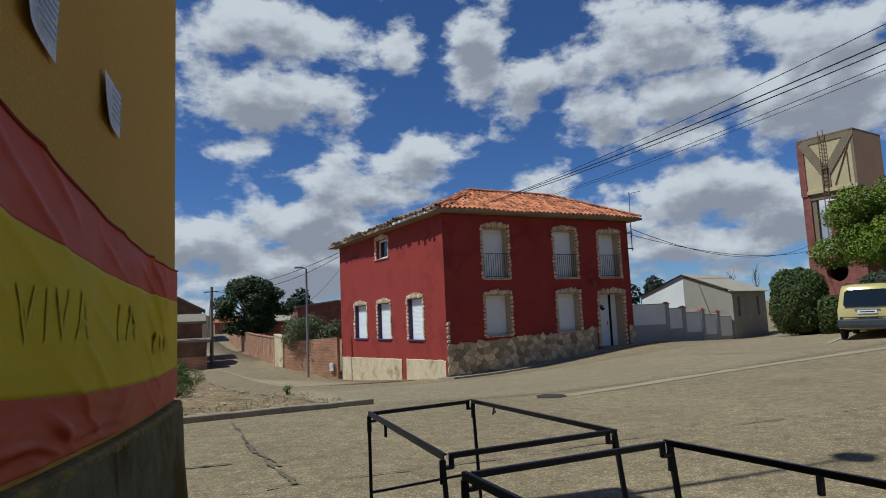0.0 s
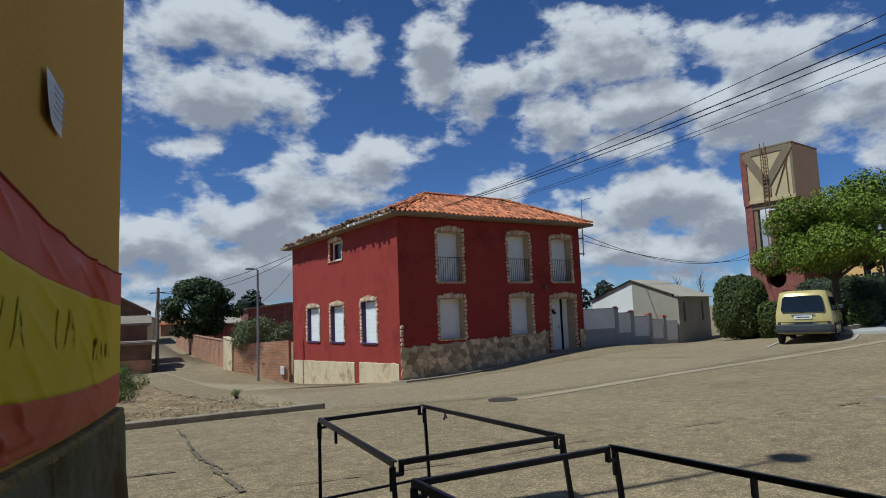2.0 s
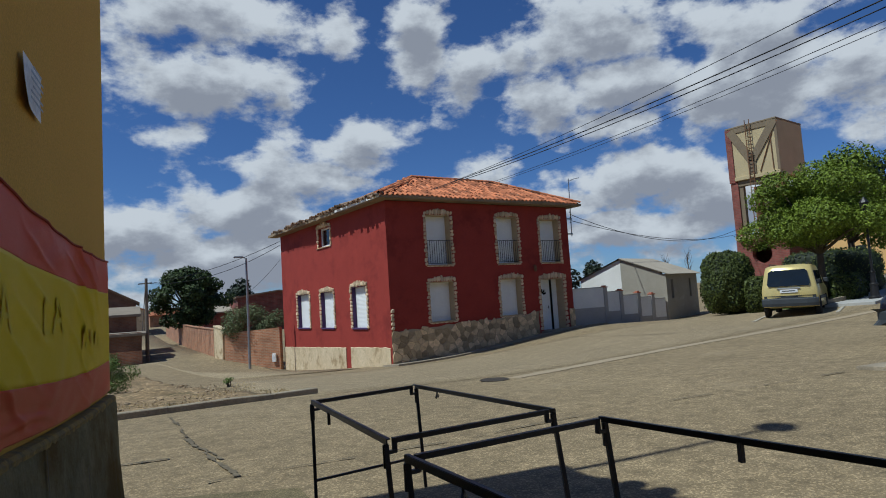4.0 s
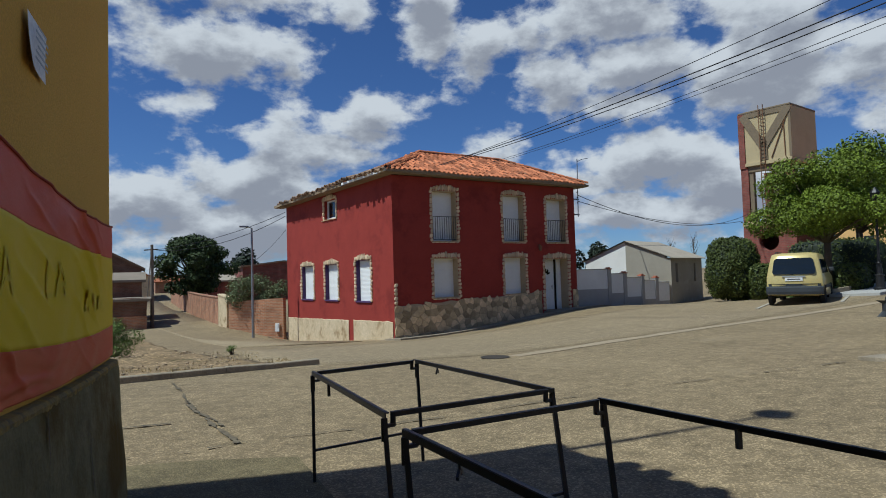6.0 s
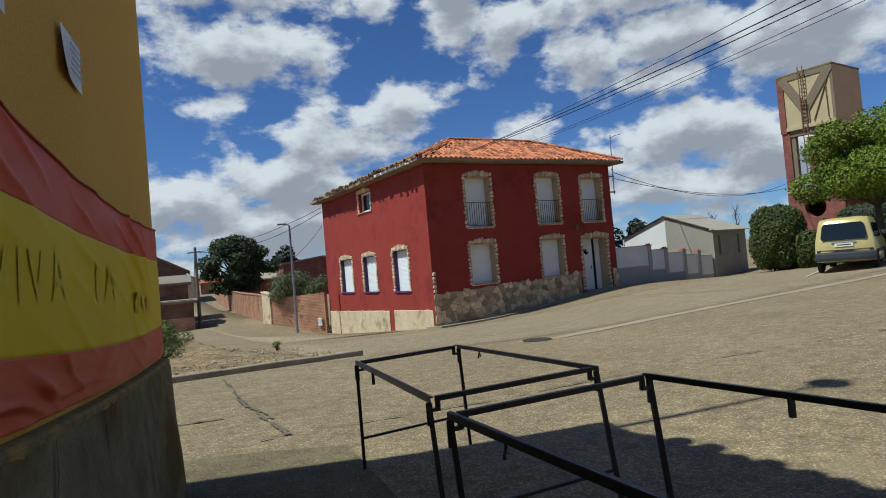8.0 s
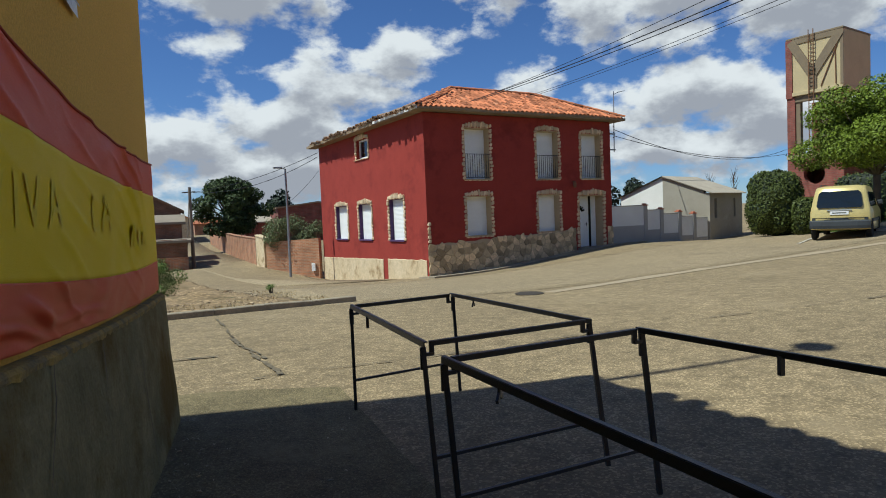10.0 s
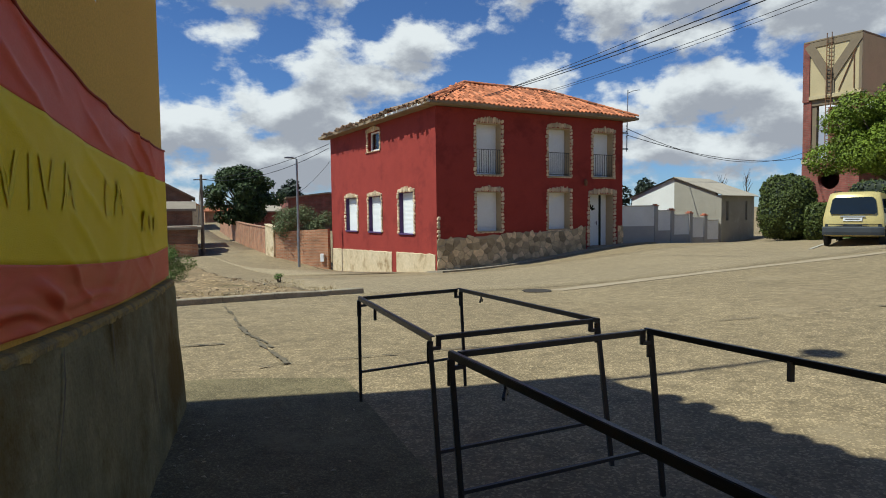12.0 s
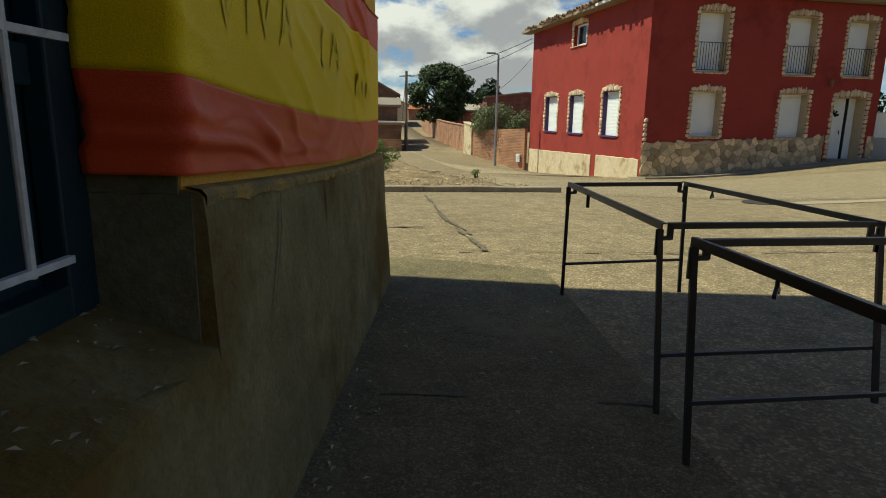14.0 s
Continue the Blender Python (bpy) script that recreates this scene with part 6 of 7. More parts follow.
def house_block(name, label, x0, x1, y0, y1, z0, eave, ridge, wall_mat, roof_mat, axis="x", windows=()):
    """A plain far house with a pitched roof."""
    h = thing(name, label, "house")
    part("wall", boxes((x0, x1, y0, y1, z0, eave)), wall_mat, h)
    bm = bmesh.new()
    o = 0.25
    if axis == "x":
        m = (y0 + y1) / 2
        prof = [(y0 - o, eave - 0.05), (m, ridge), (y1 + o, eave - 0.05), (y1 + o, eave - 0.2), (m, ridge - 0.15), (y0 - o, eave - 0.2)]
        a = [bm.verts.new((x0 - o, y, z)) for y, z in prof]
        b = [bm.verts.new((x1 + o, y, z)) for y, z in prof]
    else:
        m = (x0 + x1) / 2
        prof = [(x0 - o, eave - 0.05), (m, ridge), (x1 + o, eave - 0.05), (x1 + o, eave - 0.2), (m, ridge - 0.15), (x0 - o, eave - 0.2)]
        a = [bm.verts.new((x, y0 - o, z)) for x, z in prof]
        b = [bm.verts.new((x, y1 + o, z)) for x, z in prof]
    bm.faces.new(a)
    bm.faces.new(b[::-1])
    for i in range(6):
        bm.faces.new((a[(i + 1) % 6], a[i], b[i], b[(i + 1) % 6]))
    bmesh.ops.recalc_face_normals(bm, faces=bm.faces)
    part("roof", bm, roof_mat, h)
    bm = bmesh.new()
    if axis == "x":
        for x in (x0 + 0.002, x1 - 0.102):
            v = [bm.verts.new((xx, y, z)) for xx in (x, x + 0.1) for y, z in ((y0, eave), (y1, eave), (m, ridge - 0.15))]
            bm.faces.new(v[:3]); bm.faces.new(v[3:][::-1])
            part("gable", bm, wall_mat, h)
            bm = bmesh.new()
    else:
        for y in (y0 + 0.002, y1 - 0.102):
            v = [bm.verts.new((x, yy, z)) for yy in (y, y + 0.1) for x, z in ((x0, eave), (x1, eave), (m, ridge - 0.15))]
            bm.faces.new(v[:3]); bm.faces.new(v[3:][::-1])
            part("gable", bm, wall_mat, h)
            bm = bmesh.new()
    bm.free()
    for wx0, wx1, wy0, wy1, wz0, wz1 in windows:
        w = part("window", boxes((wx0, wx1, wy0, wy1, wz0, wz1)), GLASS, h)
    return h


# barn group at the left of the lane, stepped roofs one before the other
low_barn = house_block("barn", "low adobe and brick lean-to barn at the lane", -7.0, 0.35, 43.0, 45.4, -2.2, 0.66, 0.70, BRICK_BARN, BARNROOF)
part("wall", boxes((-7.0, 0.37, 42.96, 42.998, -2.2, -0.45)), BRICK_GARDEN, low_barn, "orange brick lower wall")
house_block("barn", "brown brick barn with a grey sheet roof", -8.0, 0.1, 46.0, 51, -2.2, 1.85, 2.35, BRICK_BARN, BARNROOF)
house_block("barn", "tall old tiled barn at the lane", -8.5, 0.1, 52, 58, -2.2, 2.75, 5.2, BRICK_BARN, OLD_TILE, axis="y")
house_block("house", "far plastered house at the end of the lane", -1.6, 1.4, 80, 92, -1, 2.4, 3.1, STUCCO, TILE, axis="y")
house_block("house", "far orange brick house across the lane end", 1.9, 6.5, 98, 108, -1, 2.0, 2.8, BRICK_ALLEY, TILE, axis="x")
house_block("house", "far dark brick house behind the garden wall", 9.6, 18, 68, 76, -2, 3.2, 3.7, BRICK_TOWER, OLD_TILE, axis="y")
house_block("house", "low far brick house beyond the shade tree", 6.6, 9.5, 72, 78, -2, 1.8, 2.6, BRICK_TOWER, FIBRE, axis="x")

pole = thing("utility_pole", "weathered wooden utility pole beside the barn", "utility pole", at=Matrix.Translation((0.68, 44.6, gz(0.68, 44.6))))
part("post", tube(bmesh.new(), [(0, 0, -0.3), (0.02, 0, 5.35)], 0.13, 10, 0.09), WOODPOLE, pole)
part("crossarm", bar(bmesh.new(), (-0.45, 0, 5.0), (0.35, 0, 5.05), 0.07), WOODPOLE, pole)
part("strut", tube(bmesh.new(), [(-0.05, -0.05, 4.6), (-0.45, -0.5, 0.0)], 0.03, 6), WOODPOLE, pole)
lampost = thing("street_lamp", "slim grey steel street lamp beside the brick wall", "street lamp", at=Matrix.Translation((5.28, 34.2, gz(5.28, 34.2) - 0.02)))
part("pole", tube(bmesh.new(), [(0, 0, -0.1), (0, 0, 5.75)], 0.075, 10, 0.05), GREY_STEEL, lampost)
part("arm", tube(bmesh.new(), [(0, 0, 5.7), (-0.05, 0, 5.76), (-0.2, 0.02, 5.8)], 0.03, 8), GREY_STEEL, lampost)
part("lamp_head", boxes((-0.62, -0.16, -0.09, 0.11, 5.77, 5.85), bevel=0.02), GREY_STEEL, lampost)

# ---- water tower ----
TL, TM = Vector((44.87, 35.76, 0.22)), Vector((45.69, 31.74, 0.22))
fdir = (TM - TL).normalized()
bdir = Vector((-fdir.y, fdir.x, 0))
TW, TD = (TM - TL).length, 4.6
tower = thing("water_tower", "tall water tower, cream concrete tank on red brick piers", "water tower", at=frame_at(TL, fdir, bdir))
tank = part("tank", boxes((0, TW, 0, TD, 9.75, 13.85), bevel=0.03), TANK, tower, "cream concrete tank with brown ribs")
part("rim", boxes((-0.02, TW + 0.02, -0.07, TD + 0.02, 13.85, 14.0), bevel=0.03), TANKDARK, tank)
part("ledge", boxes((0.46, TW + 0.02, -0.16, TD + 0.02, 9.45, 9.75), bevel=0.03), TANK, tank)
for a, b, w in (((0.35, -0.05, 13.7), (TW / 2 - 0.1, -0.05, 10.9), 0.62), ((TW - 0.2, -0.05, 13.7), (TW / 2 - 0.1, -0.05, 10.9), 0.62), ((TW / 2 - 0.1, -0.05, 11.3), (TW / 2 - 0.1, -0.05, 9.8), 0.6)):
    part("rib", bar(bmesh.new(), a, b, w, 0.1, up=(0, -1, 0)), TANKDARK, tank)
part("rib", boxes((TW - 0.2, TW + 0.01, -0.04, -0.002, 9.8, 13.84)), TANKDARK, tank)
part("rib", boxes((0.46, TW - 0.2, -0.06, -0.002, 13.45, 13.84)), TANKDARK, tank)
part("pilaster", boxes((-0.03, 0.45, -0.09, 0.5, 9.352, 13.84)), BRICK_TOWER, tower, "brown brick pilaster up the tank's edge")
for (a, b) in (((TW - 0.4, -0.06, 12.8), (TW * 0.62, -0.06, 9.9)), ((TW - 0.55, -0.06, 13.3), (TW - 0.5, -0.06, 9.9))):
    part("pipe", tube(bmesh.new(), [a, b], 0.035, 6), RUST, tank)
ladder = part("ladder", bar(bar(bmesh.new(), (1.75, -0.22, 5.0), (1.75, -0.22, 14.3), 0.05), (2.1, -0.22, 5.0), (2.1, -0.22, 14.3), 0.05), RUST, tower, "rusty iron ladder")
for k in range(30):
    part("rung", bar(bmesh.new(), (1.75, -0.22, 5.1 + k * 0.3), (2.1, -0.22, 5.1 + k * 0.3), 0.035), RUST, ladder)
for x, y in ((0.0, 0.0), (TW - 0.6, 0.0), (0.0, TD - 0.6), (TW - 0.6, TD - 0.6)):
    part("pier", boxes((x, x + 0.6, y, y + 0.6, -0.5, 9.35)), BRICK_TOWER, tower)
for x0, x1 in ((0.62, 0.95), (TW * 0.62, TW * 0.82)):
    part("column", boxes((x0, x1, 0.12, 0.5, 4.9, 9.0)), TANKDARK, tower)
part("lintel", boxes((0.61, TW - 0.61, 0.04, 0.5, 9.0, 9.44)), TANKDARK, tower)
part("column", boxes((TW * 0.52, TW * 0.62, 1.6, 2.2, 4.6, 9.34)), TANKDARK, tower)
bm = bmesh.new()
n = 24
cx, cz, r = 2.0, 3.3, 0.78
outer = [(-0.0, -0.5), (TW, -0.5), (TW, 4.55), (0.0, 4.55)]
ring = [(cx + r * math.cos(math.tau * k / n), cz + r * math.sin(math.tau * k / n)) for k in range(n)]
for y0, y1 in ((0.61, 0.9),):
    for k in range(n):
        a, b = ring[k], ring[(k + 1) % n]

        def edge(p):
            d = Vector((p[0] - cx, p[1] - cz))
            t = min((TW - cx) / d.x if d.x > 1e-6 else 9e9, -cx / d.x if d.x < -1e-6 else 9e9, (4.55 - cz) / d.y if d.y > 1e-6 else 9e9, (-0.5 - cz) / d.y if d.y < -1e-6 else 9e9)
            return (cx + d.x * t, cz + d.y * t)
        ea, eb = edge(a), edge(b)
        va = [bm.verts.new((p[0], y, p[1])) for y in (-0.05, 0.5) for p in (a, b, eb, ea)]
        bm.faces.new(va[:4])
        bm.faces.new(va[4:][::-1])
        bm.faces.new((va[1], va[0], va[4], va[5]))
part("arch_wall", bm, BRICK_TOWER, tower, "red brick base wall with a round opening")
part("base_wall", boxes((-0.0, TW, 3.6, 4.0, -0.5, 4.54)), BRICK_TOWER, tower)
for x in (0.02, TW - 0.32):
    part("base_wall", boxes((x, x + 0.3, 0.62, 3.59, -0.5, 4.54)), BRICK_TOWER, tower)
part("floor_beam", boxes((-0.04, TW + 0.04, -0.1, TD, 4.56, 4.9), bevel=0.03), TANK, tower)

# ---- ochre house across the square, garden kerb, lamp post ----
far_house = house_block("house", "far ochre rendered house beyond the square", 46, 58, 20, 29.0, -0.5, 6.2, 7.8, material("apricot_render", (0.66, 0.42, 0.17), (0.6, 0.36, 0.14), 0.6, 0.9, bump=0.3), TILE, axis="y", windows=((45.95, 45.99, 22.5, 23.4, 1.8, 3.4), (45.95, 45.99, 26.3, 27.0, 1.4, 3.4)))
part("plinth_course", boxes((45.9, 45.99, 20, 29, -0.5, 1.25)), SHEDGREY, far_house)
part("awning", boxes((45.0, 45.9, 21.5, 24.2, 3.7, 3.85), bevel=0.02), WHITE, far_house, "pale awning")
whole("pavement", draped(lambda u, v: (23.2 + 26 * u, 13.5 + 3.2 * u + (2.2 + 3.5 * u) * v - 0.4 * v * (1 - u)), 6, 30, 0.10, 0.2), PAVE, "pale concrete pavement of the square", "pavement", kind="structure")
gk = thing("kerb", "curved concrete kerb round the planted garden", "kerb", kind="structure")
kp = [(23.6, 15.6), (24.6, 15.5), (25.8, 15.75), (27.4, 16.4), (29.4, 17.3), (33, 18.6), (38, 20)]
for a, b in zip(kp, kp[1:]):
    za, zb = gz(*a) + 0.16, gz(*b) + 0.16
    part("kerb_stone", bar(bmesh.new(), (*a, za - 0.05), (*b, zb - 0.05), 0.16, 0.3), KERB, gk)
whole("lawn", draped(lambda u, v: (23.9 + 13 * u, 15.75 + 4.6 * u + (2.5 + 2.0 * u) * v), 10, 24, 0.12, 0.2), GRASSMAT, "green lawn inside the garden kerb", "lawn", kind="structure")


def ornate_lamp(x, y):
    t = thing("street_lamp", "dark iron ornamental street lamp on a fluted base", "street lamp", at=Matrix.Translation((x, y, gz(x, y) + 0.08)), group="ornamental lamps")
    bm = bmesh.new()
    lathe(bm, [(0.20, 0), (0.20, 0.08), (0.15, 0.12), (0.13, 0.5), (0.16, 0.55), (0.10, 0.6), (0.085, 0.95), (0.11, 1.0), (0.06, 1.05)], 12)
    part("base", bm, BLACK_IRON, t, smooth=False)
    part("pole", tube(bmesh.new(), [(0, 0, 1.0), (0, 0, 3.2)], 0.05, 10, 0.035), BLACK_IRON, t)
    bm = bmesh.new()
    lathe(bm, [(0.05, 3.15), (0.12, 3.25), (0.16, 3.55), (0.18, 3.6), (0.10, 3.72), (0.02, 3.82)], 8)
    part("lantern", bm, BLACK_IRON, t)


ornate_lamp(24.6, 14.25)
ornate_lamp(36.5, 19.2)
bench = thing("bench", "dark metal table by the far house wall", "bench", at=Matrix.Translation((39, 19.6, gz(39, 19.6) + 0.1)))
part("seat", boxes((-0.9, 0.9, -0.35, 0.35, 0.68, 0.74), bevel=0.01), RUST, bench)
for x in (-0.75, 0.75):
    part("leg", boxes((x - 0.04, x + 0.04, -0.3, 0.3, 0, 0.68)), RUST, bench)
block = thing("stone_block", "squat pale stone planter block on the pavement", "planter", at=Matrix.Translation((26.2, 13.9, gz(26.2, 13.9) + 0.09)))
part("body", boxes((-0.35, 0.35, -0.3, 0.3, 0, 0.42), bevel=0.05), KERB, block)
# parking stripes
for a, b in (((19.2, 15.3), (21.3, 16.3)), ((21.2, 13.6), (24.2, 15.1))):
    whole("trim", ribbon([a, b], 0.11, 0.03, step=0.3), STRIPE, "worn white parking stripe", "road marking", kind="structure")
patch = whole("pavement", draped(lambda u, v: (8.9 + 2.8 * u, 4.6 + 1.3 * v - 0.5 * u), 3, 6, 0.05, 0.1), KERB, "raised broken concrete patch at the street side", "concrete patch", kind="structure")

# ---- cables ----


def cable(label, a, b, drop, radius=0.012, n=24):
    a, b = Vector(a), Vector(b)
    bm = bmesh.new()
    tube(bm, [a.lerp(b, k / n) - Vector((0, 0, drop * 4 * (k / n) * (1 - k / n))) for k in range(n + 1)], radius, 5)
    return whole("cable", bm, CABLE, label, "cable", group="overhead cables")


for a, b, drop, r in (((12.95, 25.6, 6.70), (13.2, 7.7, 7.65), 0.28, 0.010), ((11.33, 24.08, 6.09), (13.45, 7.25, 7.42), 0.30, 0.016), ((11.5, 24.03, 6.10), (13.5, 7.2, 7.32), 0.32, 0.014),
                      ((14.64, 25.55, 6.61), (13.5, 7.2, 6.9), 0.25, 0.009), ((14.7, 25.5, 6.56), (13.6, 7.1, 6.8), 0.25, 0.008)):
    d = Vector(b) - Vector(a)
    cable("black overhead cable from the house eave to the street", a, Vector(b) + d * 0.9, drop * 2.2, r)
mast_at = mast.matrix_world.translation
for z, end, drop in ((0.66, (45.1, 35.2, 5.9), 1.25), (0.36, (45.1, 35.0, 5.4), 0.75)):
    cable("black overhead cable between the house and the water tower", mast_at + Vector((-0.1, -0.05, z)), end, drop, 0.016)
eave_left = HM @ Vector((-0.1, HD - 0.1, 5.25))
for k, drop in ((0.0, 0.35), (0.22, 0.6)):
    cable("black overhead cable between the house and the wooden pole", eave_left - Vector((0, 0, k)), (0.7 + k, 44.6, gz(0.68, 44.6) + 5.0), drop, 0.016)
cable("thin cable between the house and the street lamp", eave_left - Vector((0, 0, 1.0)), (5.28, 34.2, gz(5.28, 34.2) + 3.9), 0.12, 0.01)

# ---- vehicles ----


def car_wheel(parent, x, y, r, w, outward):
    """A wheel whose axle runs along x."""
    bm = bmesh.new()
    lathe(bm, [(r * 0.62, -w / 2), (r * 0.93, -w / 2), (r, -w * 0.3), (r, w * 0.3), (r * 0.93, w / 2), (r * 0.62, w / 2)], 24)
    bmesh.ops.transform(bm, matrix=Matrix.Translation((x, y, r)) @ pose(0, 0, 0, 0, 90, 0), verts=bm.verts)
    wheel = part("wheel", bm, RUBBER, parent, smooth=False)
    bm = bmesh.new()
    lathe(bm, [(r * 0.60, -w * 0.42), (r * 0.60, w * 0.34), (r * 0.5, w * 0.40), (r * 0.3, w * 0.30), (r * 0.12, w * 0.42)], 20)
    bmesh.ops.transform(bm, matrix=Matrix.Translation((x, y, r)) @ pose(0, 0, 0, 0, 90 * outward, 0), verts=bm.verts)
    part("rim", bm, RIM, wheel)


def car_shell(outline, width, tuck, belt, bulge=0.03):
    """Side outline of y and z, given width; above the belt the sides lean in by tuck, and the corners round off in plan."""
    bm = bmesh.new()
    ymin, ymax = min(p[0] for p in outline), max(p[0] for p in outline)
    top = max(p[1] for p in outline)
    cols = []
    lanes = (-1.0, -0.97, -0.88, -0.6, 0.0, 0.6, 0.88, 0.97, 1.0)
    for k in lanes:
        row = []
        for y, z in outline:
            lean = tuck * max(0, (z - belt) / (top - belt)) ** 1.1
            x = k * (width / 2 - lean)
            yy = y
            edge = max(0, abs(k) - 0.55) / 0.45
            pull = 0.10 * edge ** 2.2
            yy += pull if y < ymin + 0.35 else (-pull if y > ymax - 0.35 else 0)
            zz = z - (0.05 * edge ** 3 if z > belt + 0.02 else 0)
            row.append(bm.verts.new((x, yy, zz)))
        cols.append(row)
    for a, b in zip(cols, cols[1:]):
        for i in range(len(a)):
            j = (i + 1) % len(a)
            bm.faces.new((a[i], a[j], b[j], b[i]))
    for c in (cols[0], cols[-1]):
        bm.faces.new(c)
    bmesh.ops.recalc_face_normals(bm, faces=bm.faces)
    return bm


def make_van(origin, heading):
    h = Vector((math.cos(radians(heading)), math.sin(radians(heading)), 0))
    right = Vector((h.y, -h.x, 0))
    c = Vector(origin) + right * 0.86
    v = thing("van", "pale yellow compact van parked at the kerb", "van", at=frame_at(Vector((c.x, c.y, gz(c.x, c.y) + 0.02)), right, h))
    body = [(0.02, 0.36), (0.0, 0.62), (0.0, 0.98), (0.03, 1.06), (0.10, 1.45), (0.19, 1.70), (0.30, 1.79), (0.8, 1.815), (1.9, 1.80), (2.35, 1.74), (2.75, 1.45), (3.05, 1.14), (3.6, 1.02), (3.95, 0.90), (4.08, 0.66), (4.08, 0.34), (3.7, 0.28), (0.5, 0.28)]
    part("body", car_shell(body, 1.72, 0.16, 0.95), VANYELLOW, v, smooth=True)
    # rear window, recessed look with a rounded outline
    def slab(name, pts, y_fn, thick, mat, parent, label=""):
        bm = bmesh.new()
        fine = []
        for (xa, za), (xb, zb) in zip(pts, pts[1:] + pts[:1]):
            fine += [(xa + (xb - xa) * k / 6, za + (zb - za) * k / 6) for k in range(6)]

        def y_at(x, z):
            lean = 0.16 * max(0, (z - 0.95) / 0.865) ** 1.1
            edge = max(0, abs(x / (0.86 - lean)) - 0.55) / 0.45
            return y_fn(z) + 0.10 * min(edge, 1) ** 2.2

        a = [bm.verts.new((x, y_at(x, z), z)) for x, z in fine]
        b = [bm.verts.new((x, y_at(x, z) + thick, z)) for x, z in fine]
        for vs in (a, b):
            c = bm.verts.new((0, y_at(0, sum(p[1] for p in pts) / len(pts)) + (thick if vs is b else 0), sum(p[1] for p in pts) / len(pts)))
            if abs(sum(p[0] for p in pts)) > 0.1:
                c.co = sum((v.co for v in vs), Vector()) / len(vs)
            for i in range(len(vs)):
                bm.faces.new((vs[i], vs[(i + 1) % len(vs)], c))
        for i in range(len(a)):
            j = (i + 1) % len(a)
            bm.faces.new((a[j], a[i], b[i], b[j]))
        bmesh.ops.recalc_face_normals(bm, faces=bm.faces)
        return part(name, bm, mat, parent, label)
    rear = lambda z: -0.052 + (0.0 if z < 0.98 else 0.03 * min(1, (z - 0.98) / 0.08) + 0.07 * max(0, (z - 1.06) / 0.39) + max(0, z - 1.45) * 0.30)
    slab("rear_window", [(-0.62, 1.06), (-0.66, 1.14), (-0.60, 1.55), (-0.52, 1.62), (0.52, 1.62), (0.60, 1.55), (0.66, 1.14), (0.62, 1.06)], rear, 0.03, GLASS, v, "dark rear window")
    part("bumper", car_shell([(-0.09, 0.36), (-0.11, 0.46), (-0.10, 0.60), (-0.05, 0.64), (0.25, 0.62), (0.25, 0.36)], 1.74, 0.0, 5.0), PLASTIC, v, "dark grey plastic rear bumper")
    slab("bumper_trim", [(-0.80, 0.645), (-0.80, 0.73), (0.80, 0.73), (0.80, 0.645)], lambda z: -0.022, 0.03, PLASTIC, v)
    slab("plate_trim", [(-0.36, 0.965), (-0.34, 1.0), (0.34, 1.0), (0.36, 0.965)], lambda z: -0.035, 0.04, CLEARLAMP, v)
    slab("number_plate", [(-0.27, 0.83), (-0.27, 0.945), (0.27, 0.945), (0.27, 0.83)], lambda z: -0.025, 0.02, PLATE, v)
    slab("plate_bar", [(-0.2, 0.87), (-0.2, 0.905), (0.2, 0.905), (0.2, 0.87)], lambda z: -0.0265, 0.003, INK, v)
    for s in (-1, 1):
        slab("tail_lamp", [(s * 0.66, 0.70), (s * 0.81, 0.70), (s * 0.80, 0.98), (s * 0.69, 0.98)], lambda z: 0.015, 0.08, REDLAMP, v)
        bm = bmesh.new()
        for y0, y1, yt0, yt1 in ((0.42, 1.35, 0.50, 1.35), (1.47, 2.55, 1.47, 2.28)):
            a = [bm.verts.new(p) for p in ((s * 0.846, y0, 1.08), (s * 0.846, y1, 1.08), (s * 0.775, yt1, 1.56), (s * 0.775, yt0, 1.56))]
            b = [bm.verts.new((p.co.x - s * 0.03, p.co.y, p.co.z)) for p in a]
            bm.faces.new(a); bm.faces.new(b[::-1])
            for i in range(4):
                bm.faces.new((a[i], b[i], b[(i + 1) % 4], a[(i + 1) % 4]))
        bmesh.ops.recalc_face_normals(bm, faces=bm.faces)
        part("side_window", bm, GLASS, v)
        part("side_trim", boxes((min(s * 0.845, s * 0.875), max(s * 0.845, s * 0.875), 0.9, 3.0, 0.55, 0.66), bevel=0.008), PLASTIC, v)
        part("mirror", boxes((min(s * 0.86, s * 1.02), max(s * 0.86, s * 1.02), 2.5, 2.6, 1.12, 1.28), bevel=0.03), PLASTIC, v)
        part("roof_bar", tube(bmesh.new(), [(s * 0.58, 0.4, 1.79), (s * 0.58, 0.5, 1.85), (s * 0.58, 2.0, 1.85), (s * 0.58, 2.1, 1.80)], 0.015, 6), PLASTIC, v)
        for y in (0.62, 3.3):
            car_wheel(v, s * 0.79, y, 0.30, 0.18, s)
            bm = bmesh.new()
            lathe(bm, [(0.36, -0.06), (0.36, 0.06), (0.30, 0.062)], 20)
            bmesh.ops.transform(bm, matrix=Matrix.Translation((s * 0.808, y, 0.32)) @ pose(0, 0, 0, 0, 90 * s, 0), verts=bm.verts)
            part("wheel_arch", bm, RUBBER, v)
    part("wiper", bar(bmesh.new(), (0.0, -0.005, 1.04), (-0.38, 0.02, 1.13), 0.018), BLACK_IRON, v)
    part("windscreen", bar(bmesh.new(), (0, 3.02, 1.17), (0, 2.42, 1.72), 1.28, 0.03, up=(0, 0.5, 1)), GLASS, v)
    return v


make_van((19.95, 15.45, 0), 28)


